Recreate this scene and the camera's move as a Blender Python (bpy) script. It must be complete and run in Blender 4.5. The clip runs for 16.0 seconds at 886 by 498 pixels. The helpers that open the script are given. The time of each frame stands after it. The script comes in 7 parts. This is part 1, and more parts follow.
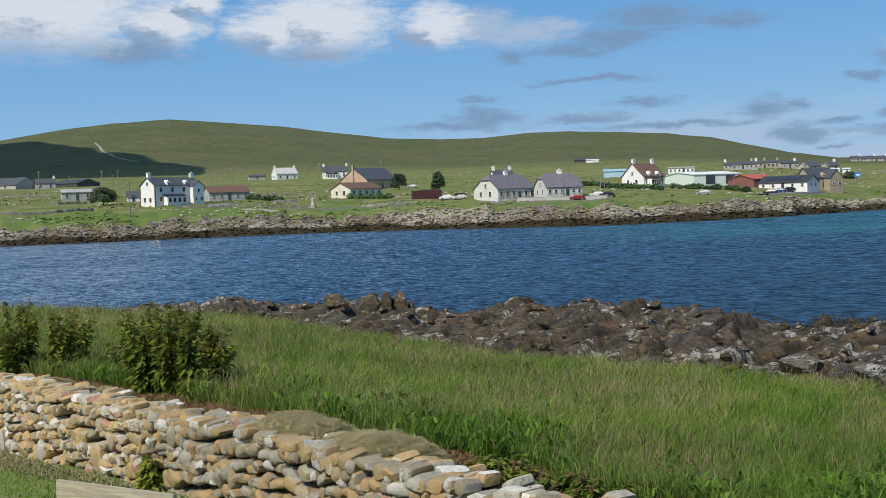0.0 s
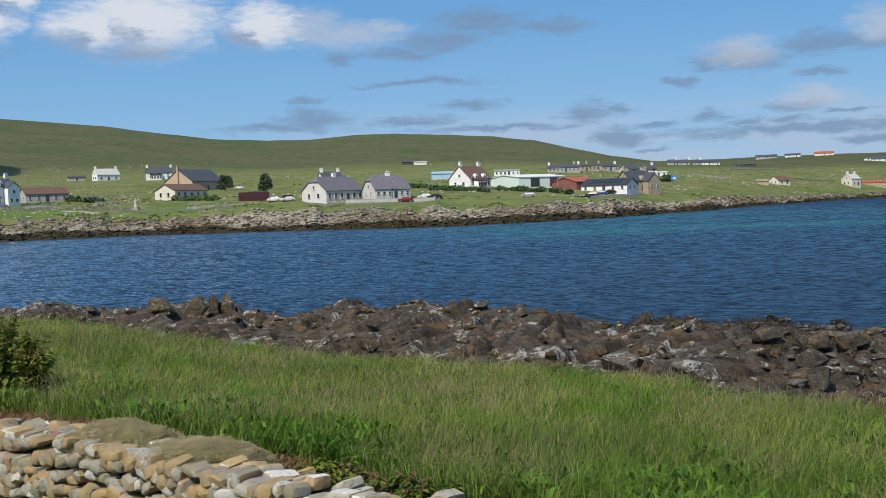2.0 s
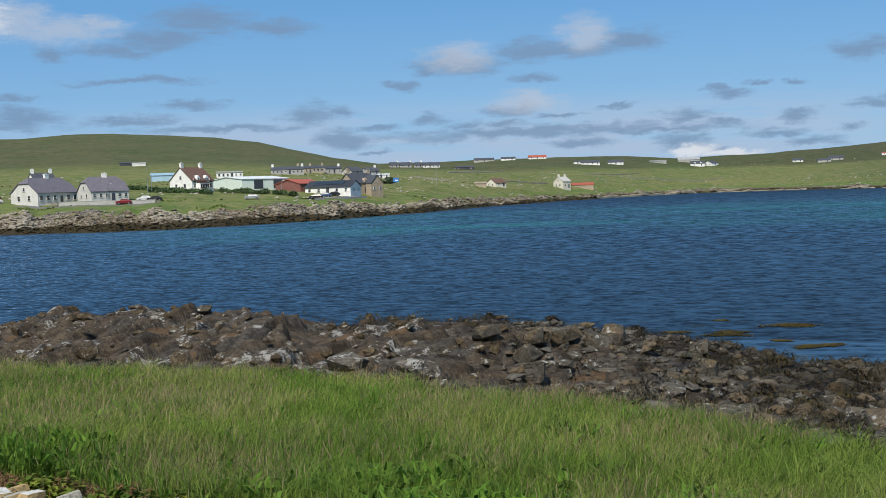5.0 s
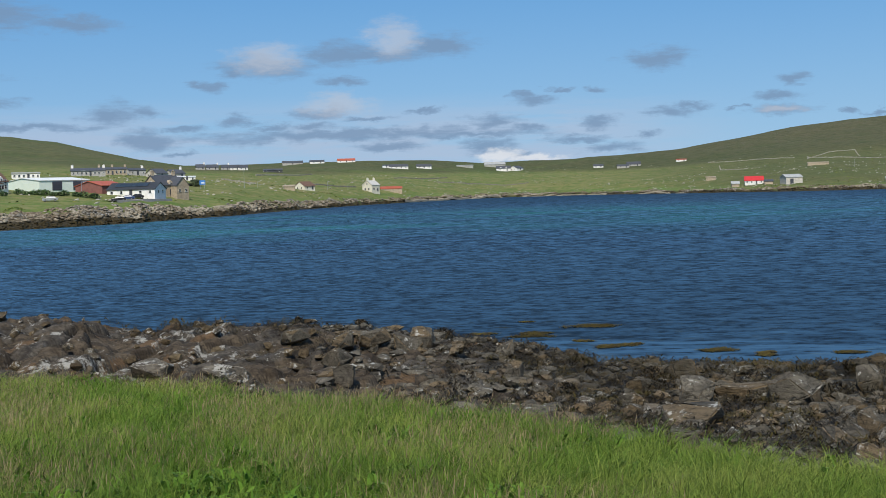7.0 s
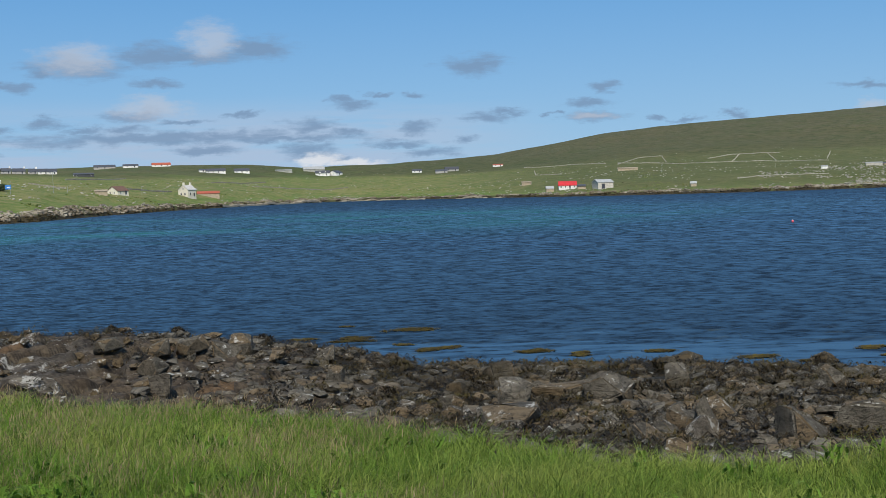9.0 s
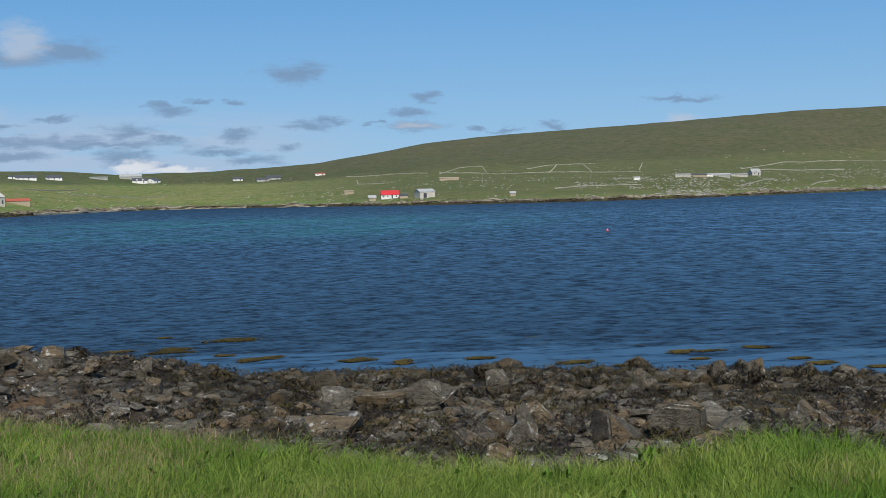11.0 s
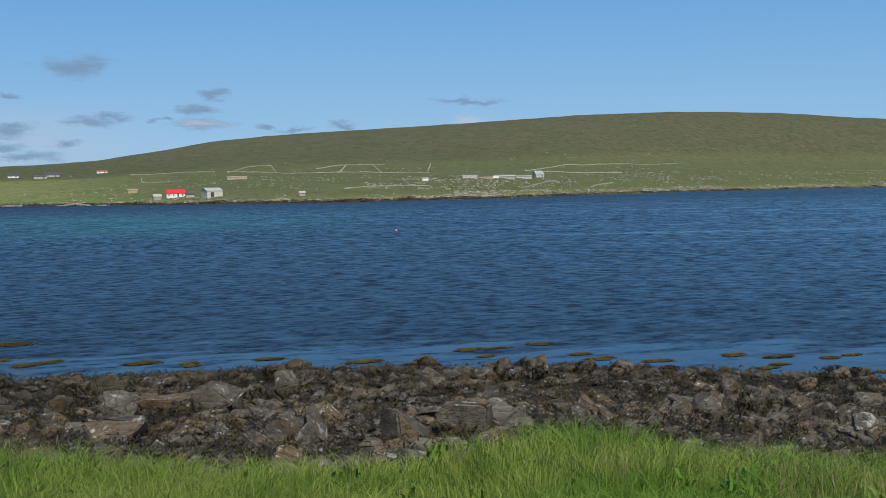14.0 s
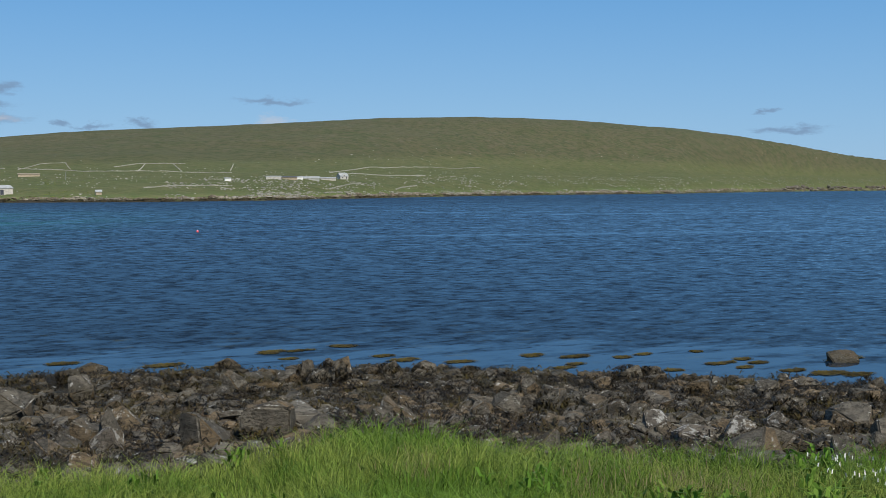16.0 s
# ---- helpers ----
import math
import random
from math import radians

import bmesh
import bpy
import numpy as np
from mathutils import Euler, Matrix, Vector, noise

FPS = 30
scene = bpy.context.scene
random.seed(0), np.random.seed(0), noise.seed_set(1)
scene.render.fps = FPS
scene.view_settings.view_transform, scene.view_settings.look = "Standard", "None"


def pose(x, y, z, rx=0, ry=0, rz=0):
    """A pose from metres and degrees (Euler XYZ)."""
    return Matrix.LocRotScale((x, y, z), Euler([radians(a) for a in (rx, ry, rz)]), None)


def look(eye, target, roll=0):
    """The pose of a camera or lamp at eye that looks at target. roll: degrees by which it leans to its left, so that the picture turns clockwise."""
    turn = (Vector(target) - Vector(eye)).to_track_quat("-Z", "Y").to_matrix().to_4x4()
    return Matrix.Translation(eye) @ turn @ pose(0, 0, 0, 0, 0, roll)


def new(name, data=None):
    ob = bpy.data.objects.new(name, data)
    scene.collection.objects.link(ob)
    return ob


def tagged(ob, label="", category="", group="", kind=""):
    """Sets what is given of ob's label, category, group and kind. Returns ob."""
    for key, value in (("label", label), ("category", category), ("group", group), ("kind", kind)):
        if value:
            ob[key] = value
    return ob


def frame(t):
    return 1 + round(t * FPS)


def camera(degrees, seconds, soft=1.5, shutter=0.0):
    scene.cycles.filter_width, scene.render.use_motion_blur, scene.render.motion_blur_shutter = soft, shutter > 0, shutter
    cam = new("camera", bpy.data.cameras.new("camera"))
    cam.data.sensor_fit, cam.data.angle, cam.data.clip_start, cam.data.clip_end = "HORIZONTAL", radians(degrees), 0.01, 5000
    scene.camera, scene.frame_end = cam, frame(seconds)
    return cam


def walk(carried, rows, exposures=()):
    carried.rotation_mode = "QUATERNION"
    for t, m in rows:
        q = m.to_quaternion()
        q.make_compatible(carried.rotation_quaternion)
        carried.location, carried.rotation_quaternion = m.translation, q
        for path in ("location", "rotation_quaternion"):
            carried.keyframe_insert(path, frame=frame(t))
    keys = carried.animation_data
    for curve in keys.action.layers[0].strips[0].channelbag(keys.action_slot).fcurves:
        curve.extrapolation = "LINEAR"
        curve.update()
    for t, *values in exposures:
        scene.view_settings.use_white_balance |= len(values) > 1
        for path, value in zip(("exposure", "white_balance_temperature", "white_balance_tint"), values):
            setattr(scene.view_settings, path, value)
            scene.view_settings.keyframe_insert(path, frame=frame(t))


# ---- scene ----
EYE = (0.0, 0.0, 6.0)  # on the rise above the shore; the sea is z = 0, north is +y
cam = camera(40.03, 16.0, soft=0.7)
TURNS = (  # seconds, and the turn about x, y and z in degrees
    (0.0, 87.936, 1.995, -0.001),
    (0.5, 87.967, 1.903, -1.881),
    (1.0, 87.976, 1.878, -3.926),
    (1.5, 87.886, 1.956, -6.025),
    (2.0, 87.751, 1.975, -8.069),
    (2.5, 87.631, 1.975, -10.020),
    (3.0, 87.563, 1.982, -12.044),
    (3.5, 87.538, 1.994, -14.209),
    (4.0, 87.520, 2.069, -16.507),
    (6.5, 87.246, 1.756, -27.683),
    (7.0, 87.260, 1.729, -29.988),
    (7.5, 87.241, 1.783, -32.344),
    (8.0, 87.217, 1.820, -34.549),
    (8.5, 87.206, 1.790, -36.536),
    (9.0, 87.227, 1.744, -38.473),
    (9.5, 87.264, 1.665, -40.548),
    (10.0, 87.339, 1.568, -42.754),
    (12.5, 87.368, 1.154, -52.036),
    (13.0, 87.330, 0.986, -53.617),
    (13.5, 87.268, 0.980, -55.140),
    (14.0, 87.207, 1.020, -56.702),
    (14.5, 87.128, 1.050, -58.456),
    (15.0, 87.057, 0.870, -60.530),
    (15.5, 87.049, 0.620, -63.013),
    (16.0, 87.198, 0.250, -65.893),
)
walk(cam, [(t, pose(*EYE, rx, ry, rz)) for t, rx, ry, rz in TURNS])

# ---- daylight ----
SUN_AZ, SUN_EL = -140.0, 47.0  # degrees, clockwise from north; height over the horizon


def polar(az, d, z=0.0):
    """A place at the bearing az (degrees, clockwise from north) and d metres from the eye."""
    return Vector((d * math.sin(radians(az)), d * math.cos(radians(az)), z))


sun_data = bpy.data.lights.new("sun", "SUN")
sun_data.energy, sun_data.angle, sun_data.color = 4.9, radians(0.53), (1.0, 0.93, 0.81)
sun = new("sun", sun_data)
sun.matrix_world = look(polar(SUN_AZ, 100, 100 * math.tan(radians(SUN_EL))), (0, 0, 0))


class Nodes:
    """Short hand for building a node tree."""

    def __init__(self, tree):
        self.tree = tree
        tree.nodes.clear()

    def add(self, kind, inputs=None, out=0, operation="", use_clamp=False, data_type="", blend_type="", curve="", feature=""):
        node = self.tree.nodes.new(kind)
        if operation:
            node.operation = operation
        if use_clamp:
            node.use_clamp = True
        if data_type:
            node.data_type = data_type
        if blend_type:
            node.blend_type = blend_type
        if curve:
            node.interpolation_type = curve
        if feature:
            node.feature = feature
        for key, value in (inputs or {}).items():
            if isinstance(value, bpy.types.NodeSocket):
                self.tree.links.new(value, node.inputs[key])
            else:
                node.inputs[key].default_value = value
        return node.outputs[out] if len(node.outputs) else None

    def math(self, op, a, b=0.0, c=0.0, clamp=False):
        return self.add("ShaderNodeMath", {0: a, 1: b, 2: c}, operation=op, use_clamp=clamp)

    def vec(self, op, a, b=(0, 0, 0), c=(0, 0, 0), out=0):
        return self.add("ShaderNodeVectorMath", {0: a, 1: b, 2: c}, out, operation=op)

    def noise(self, vector, scale, detail=4.0, rough=0.55, distortion=0.0):
        return self.add("ShaderNodeTexNoise", {"Vector": vector, "Scale": scale, "Detail": detail, "Roughness": rough, "Distortion": distortion})

    def ramp(self, value, lo, hi, a=0.0, b=1.0, smooth=True):
        return self.add("ShaderNodeMapRange", {0: value, 1: lo, 2: hi, 3: a, 4: b}, curve="SMOOTHSTEP" if smooth else "LINEAR")

    def mix(self, factor, a, b, blend="MIX"):
        return self.add("ShaderNodeMix", {0: factor, 6: a, 7: b}, 2, data_type="RGBA", blend_type=blend)


def rgb(r, g, b):
    return (r, g, b, 1.0)


# drifting fair-weather clouds: bearing, height, half width and half height in degrees
GREY_WEST = (
    (-14.1, 7.34, 2.24, 0.53), (-5.4, 7.18, 1.54, 0.26), (10.1, 8.27, 2.1, 0.59), (13.7, 7.92, 1.68, 0.29), (8.3, 7.41, 1.96, 0.47),
    (6.2, 6.95, 1.82, 0.32), (3.4, 6.81, 0.78, 0.38), (7.2, 5.53, 2.8, 0.15), (1.8, 4.79, 0.61, 0.23), (9.6, 4.45, 1.34, 0.23),
    (14.8, 3.93, 1.06, 0.5), (16.3, 3.98, 0.84, 0.29), (2.2, 3.99, 1.82, 0.41), (0.6, 3.65, 2.8, 0.23), (6.9, 3.8, 1.9, 0.23),
    (11.0, 3.3, 3.63, 0.18), (19.5, 5.08, 0.7, 0.26), (16.5, 2.67, 1.01, 0.38), (18.0, 3.15, 0.7, 0.18), (17.7, 2.06, 0.78, 0.12),
)
GREY_MIDDLE = (
    (22.0, 5.99, 2.1, 0.5), (25.3, 6.52, 1.54, 0.53), (27.1, 6.42, 2.8, 0.35), (29.9, 6.76, 1.73, 0.47), (20.6, 5.79, 0.84, 0.29),
    (19.2, 5.07, 0.78, 0.2), (25.3, 5.16, 0.89, 0.2), (24.4, 3.8, 1.54, 0.26), (26.8, 3.48, 1.26, 0.12), (20.6, 3.49, 0.98, 0.2),
    (18.1, 3.19, 0.84, 0.18), (22.1, 3.12, 0.7, 0.2), (23.9, 3.17, 0.98, 0.2), (27.5, 2.15, 1.26, 0.2), (29.3, 3.74, 0.61, 0.12),
    (25.5, 2.71, 7.27, 0.26), (31.3, 2.59, 3.35, 0.15),
)
GREY_NORTH = (
    (32.4, 3.21, 1.17, 0.32), (34.1, 2.77, 0.78, 0.2), (32.2, 2.08, 1.17, 0.32), (27.5, 2.12, 1.06, 0.18), (33.7, 4.32, 0.56, 0.15),
    (34.4, 4.05, 0.98, 0.23), (35.5, 4.62, 0.5, 0.12), (37.3, 4.52, 0.67, 0.15), (37.4, 2.99, 0.84, 0.29), (36.3, 2.31, 1.26, 0.18),
    (37.9, 1.84, 1.26, 0.23), (29.5, 3.69, 0.5, 0.12), (33.4, 1.65, 0.7, 0.12),
)
GREY_EAST = (
    (40.0, 5.79, 1.4, 0.41), (40.6, 3.34, 1.12, 0.26), (41.7, 3.54, 0.7, 0.15), (39.5, 2.4, 0.7, 0.18), (46.1, 4.52, 0.61, 0.26),
    (45.6, 3.77, 1.12, 0.18), (45.6, 3.19, 1.23, 0.26), (43.6, 3.45, 0.28, 0.09), (48.6, 3.05, 0.45, 0.09), (50.0, 2.99, 0.7, 0.09),
    (52.0, 3.11, 0.61, 0.12), (57.9, 4.15, 1.45, 0.15), (81.7, 2.67, 1.26, 0.15), (80.7, 3.48, 0.42, 0.09),
)
LIT_CLOUDS = (
    (-18.2, 9.17, 5.59, 1.93), (-12.6, 8.67, 2.01, 1.17), (-11.0, 9.59, 1.26, 0.73), (-5.3, 8.69, 3.35, 1.64), (-7.7, 8.3, 2.1, 1.05),
    (-0.2, 8.37, 1.68, 1.11), (32.7, 1.59, 0.84, 0.35), (34.2, 1.42, 1.68, 0.18),
)
SOFT_CLOUDS = (
    (1.9, 8.22, 1.68, 0.88), (3.9, 7.83, 2.52, 0.59), (5.6, 8.14, 1.26, 0.35), (22.0, 6.35, 1.68, 0.64), (27.9, 7.14, 1.17, 0.79),
    (25.2, 4.13, 1.68, 0.5), (45.6, 3.22, 1.12, 0.18), (58.0, 3.27, 0.7, 0.2),
)

world = bpy.data.worlds.new("world")
scene.world = world
world.use_nodes = True
w = Nodes(world.node_tree)
air_node = w.tree.nodes.new("ShaderNodeTexSky")
air_node.sky_type, air_node.sun_disc = "NISHITA", False
air_node.sun_elevation, air_node.sun_rotation = radians(SUN_EL), radians(SUN_AZ)
air_node.air_density, air_node.dust_density, air_node.ozone_density, air_node.altitude = 1.0, 0.3, 2.5, 10.0
sky = air_node.outputs[0]
way = w.add("ShaderNodeTexCoord", out="Generated")
xyz = w.tree.nodes.new("ShaderNodeSeparateXYZ")
w.tree.links.new(way, xyz.inputs[0])
bearing = w.math("DEGREES", w.math("ARCTAN2", xyz.outputs[0], xyz.outputs[1]))
height = w.math("DEGREES", w.math("ARCSINE", xyz.outputs[2]))
flat = w.add("ShaderNodeCombineXYZ", {0: bearing, 1: w.math("MULTIPLY", height, 2.2), 2: 0.0})
warp = w.add("ShaderNodeTexNoise", {"Vector": flat, "Scale": 0.55, "Detail": 6.0, "Roughness": 0.62}, out=1)
bent = w.vec("ADD", flat, w.vec("MULTIPLY", w.vec("SUBTRACT", warp, (0.5, 0.5, 0.5)), (3.0, 2.6, 0)))


def cover(clouds, place):
    """How deep a direction lies within the nearest of the clouds: 0 at its edge, 1 at its heart."""
    near = None
    for az, el, a, b in clouds:
        far = w.vec("LENGTH", w.vec("MULTIPLY_ADD", place, (1 / a, 1 / (2.2 * b), 0), (-az / a, -el / b, 0)), out=1)
        near = far if near is None else w.math("MINIMUM", near, far)
    return w.math("SUBTRACT", 1.0, near)


wisp = w.math("SUBTRACT", w.noise(w.vec("MULTIPLY", flat, (0.75, 1.25, 1)), 1.5, 8, 0.68), 0.5)
thread = w.math("SUBTRACT", w.noise(w.vec("MULTIPLY", flat, (0.35, 1.6, 1)), 1.4, 6, 0.65, 0.6), 0.5)
ragged = w.math("MULTIPLY_ADD", thread, 1.1, w.math("MULTIPLY", wisp, 1.2))
grey = w.ramp(w.math("ADD", ragged, cover(GREY_WEST + GREY_MIDDLE + GREY_NORTH + GREY_EAST, bent)), -0.55, 0.75)
heap = cover(LIT_CLOUDS, bent)
lit = w.ramp(w.math("MULTIPLY_ADD", wisp, 1.25, heap), -0.42, 0.62)
under = w.math("SUBTRACT", cover(LIT_CLOUDS, w.vec("ADD", bent, (0.5, 1.1, 0))), heap)
belly = w.ramp(w.math("MULTIPLY_ADD", wisp, 1.0, under), -0.02, 0.55)
faint = w.ramp(w.math("MULTIPLY_ADD", wisp, 1.2, cover(SOFT_CLOUDS, bent)), -0.45, 0.75)
bank = w.math("MULTIPLY", w.ramp(height, 4.8, 2.6), w.ramp(w.noise(w.vec("MULTIPLY", flat, (0.12, 0.5, 1)), 1.0, 6, 0.6), 0.30, 0.58))
bank = w.math("MULTIPLY", bank, w.math("MULTIPLY", w.ramp(bearing, -4, 8), w.ramp(bearing, 46, 34)))
# the sky's own blue, evened out towards the horizon as sea air does
tint = w.mix(w.ramp(height, 0.0, 9.0, smooth=False), rgb(2.6, 5.0, 7.8), rgb(1.15, 3.5, 7.0))
tint = w.mix(w.ramp(height, 8.0, 55.0, smooth=False), tint, rgb(1.5, 2.9, 5.4))
clear = w.mix(0.82, sky, tint)
air = w.mix(w.math("MULTIPLY", bank, 0.85), clear, rgb(4.1, 5.2, 6.9))
air = w.mix(w.math("MULTIPLY", grey, 0.80), air, rgb(1.9, 2.95, 4.55))
air = w.mix(w.math("MULTIPLY", faint, 0.62), air, rgb(5.0, 5.5, 6.4))
air = w.mix(w.math("MULTIPLY", lit, 0.88), air, w.mix(belly, rgb(7.3, 7.6, 8.1), rgb(3.1, 3.8, 5.0)))
back = w.add("ShaderNodeBackground", {"Color": air, "Strength": 0.10})
w.add("ShaderNodeOutputWorld", {"Surface": back})

# ---- materials ----
def material(name):
    m = bpy.data.materials.new(name)
    m.use_nodes = True
    n = Nodes(m.node_tree)
    n.place = n.add("ShaderNodeTexCoord", out="Object")
    n.world = n.add("ShaderNodeNewGeometry", out="Position")
    n.island = n.add("ShaderNodeNewGeometry", out="Random Per Island")
    n.single = n.add("ShaderNodeObjectInfo", out="Random")
    return m, n


def finish(n, color, rough=0.8, bump=None, strength=0.4, distance=0.02, metallic=0.0, specular=0.5, extra=None):
    inputs = {"Base Color": color, "Roughness": rough, "Metallic": metallic, "Specular IOR Level": specular}
    if bump is not None:
        inputs["Normal"] = n.add("ShaderNodeBump", {"Height": bump, "Strength": strength, "Distance": distance})
    inputs.update(extra or {})
    n.add("ShaderNodeOutputMaterial", {"Surface": n.add("ShaderNodeBsdfPrincipled", inputs)})


def plain(name, a, b=None, scale=3.0, rough=0.7, bump=0.3, distance=0.01, metallic=0.0, vary=0.15, specular=0.5):
    """A weathered surface: two tones in patches, fine grain, and a little difference from one island or thing to the next."""
    m, n = material(name)
    b = b or tuple(c * 0.75 for c in a)
    patch = n.ramp(n.noise(n.place, scale, 5), 0.35, 0.7)
    grain = n.noise(n.place, scale * 14, 3)
    color = n.mix(patch, rgb(*a), rgb(*b))
    color = n.mix(n.ramp(grain, 0.3, 0.75, 0.0, 0.35), color, rgb(*(c * 0.6 for c in a)))
    shade = n.math("MULTIPLY_ADD", n.math("ADD", n.island, n.single), vary, 1.0 - vary)
    color = n.mix(1.0, color, n.add("ShaderNodeCombineXYZ", {0: shade, 1: shade, 2: shade}), "MULTIPLY")
    finish(n, color, rough, grain, bump, distance, metallic, specular)
    return m


def ground_material():
    """Turf, rock at the two shores and moor on the hills, told apart by bearing-free height, slope and the mask of the sheet."""
    m, n = material("turf_rock_and_moor")
    masks = n.add("ShaderNodeAttribute", out=0)
    masks.node.attribute_name = "cover"
    parts = n.tree.nodes.new("ShaderNodeSeparateXYZ")
    n.tree.links.new(masks.node.outputs[1], parts.inputs[0])
    rock, moor, lawn = parts.outputs[0], parts.outputs[1], parts.outputs[2]
    big = n.noise(n.world, 0.012, 9, 0.72)
    mid = n.noise(n.world, 0.07, 9, 0.75)
    fine = n.noise(n.world, 0.9, 5, 0.65)
    tiny = n.noise(n.world, 9.0, 4, 0.6)
    turf = n.mix(n.ramp(mid, 0.35, 0.68), rgb(0.072, 0.122, 0.024), rgb(0.170, 0.178, 0.056))
    turf = n.mix(n.ramp(n.noise(n.world, 0.30, 6, 0.75), 0.48, 0.64, 0.0, 0.7), turf, rgb(0.045, 0.072, 0.018))
    turf = n.mix(n.ramp(n.noise(n.world, 0.17, 7, 0.78), 0.45, 0.62, 0.0, 0.8), turf, rgb(0.235, 0.20, 0.095))
    turf = n.mix(n.ramp(big, 0.5, 0.7, 0.0, 0.55), turf, rgb(0.20, 0.18, 0.068))
    heath = n.mix(n.ramp(mid, 0.25, 0.75), rgb(0.086, 0.092, 0.036), rgb(0.128, 0.116, 0.055))
    heath = n.mix(n.ramp(big, 0.42, 0.62), heath, rgb(0.076, 0.095, 0.033))
    heath = n.mix(n.ramp(n.noise(n.world, 0.25, 5, 0.7), 0.56, 0.76, 0.0, 0.22), heath, rgb(0.21, 0.17, 0.105))
    stone = n.mix(n.ramp(fine, 0.35, 0.65), rgb(0.055, 0.044, 0.028), rgb(0.16, 0.132, 0.09))
    stone = n.mix(n.ramp(tiny, 0.5, 0.7, 0.0, 0.7), stone, rgb(0.025, 0.02, 0.013))
    stone = n.mix(n.ramp(n.vec("DOT_PRODUCT", n.world, (0, 0, 1), out=1), 2.6, 1.2, 0.0, 0.8), stone, rgb(0.022, 0.018, 0.010))
    mown = n.mix(n.ramp(tiny, 0.4, 0.7), rgb(0.10, 0.155, 0.03), rgb(0.17, 0.17, 0.06))
    mown = n.mix(n.ramp(n.noise(n.world, 0.8, 4), 0.52, 0.68), mown, rgb(0.23, 0.165, 0.075))
    east = n.tree.nodes.new("ShaderNodeSeparateXYZ")
    n.tree.links.new(n.world, east.inputs[0])
    streaky = n.noise(n.vec("MULTIPLY", n.world, (1, 1, 6)), 0.05, 9, 0.78)
    brown = n.math("MULTIPLY", n.ramp(east.outputs[0], 300, 1000), n.ramp(n.math("MULTIPLY_ADD", big, 90.0, east.outputs[2]), 55, 105, 0.15, 1.0))
    heath = n.mix(n.math("MULTIPLY", brown, n.ramp(streaky, 0.36, 0.64, 0.1, 0.85)), heath, rgb(0.142, 0.112, 0.072))
    heath = n.mix(n.ramp(n.noise(n.world, 0.11, 8, 0.8), 0.44, 0.62, 0.0, 0.75), heath, rgb(0.040, 0.052, 0.018))
    scree = n.math("MULTIPLY", n.ramp(n.noise(n.world, 0.13, 8, 0.85), 0.55, 0.66), n.ramp(n.noise(n.world, 0.011, 4, 0.6), 0.42, 0.58))
    heath = n.mix(n.math("MULTIPLY", scree, n.ramp(east.outputs[0], 350, 700, 0.12, 0.7)), heath, rgb(0.26, 0.235, 0.18))
    heath = n.mix(n.ramp(east.outputs[0], 350, 750, 0.0, 0.28), heath, rgb(0.022, 0.034, 0.011))
    color = n.mix(moor, turf, heath)
    lush = n.add("ShaderNodeAttribute", out=2)
    lush.node.attribute_name = "lush"
    color = n.mix(n.math("MULTIPLY", lush, n.ramp(n.noise(n.world, 0.10, 6, 0.7), 0.36, 0.60, 0.35, 1.0)), color, n.mix(fine, rgb(0.062, 0.118, 0.022), rgb(0.125, 0.190, 0.040)))
    color = n.mix(lawn, color, mown)
    color = n.mix(rock, color, stone)
    height_map = n.math("MULTIPLY_ADD", fine, 0.8, n.math("MULTIPLY", tiny, 0.2))
    finish(n, color, 0.95, height_map, 0.6, 0.35, specular=0.15)
    return m


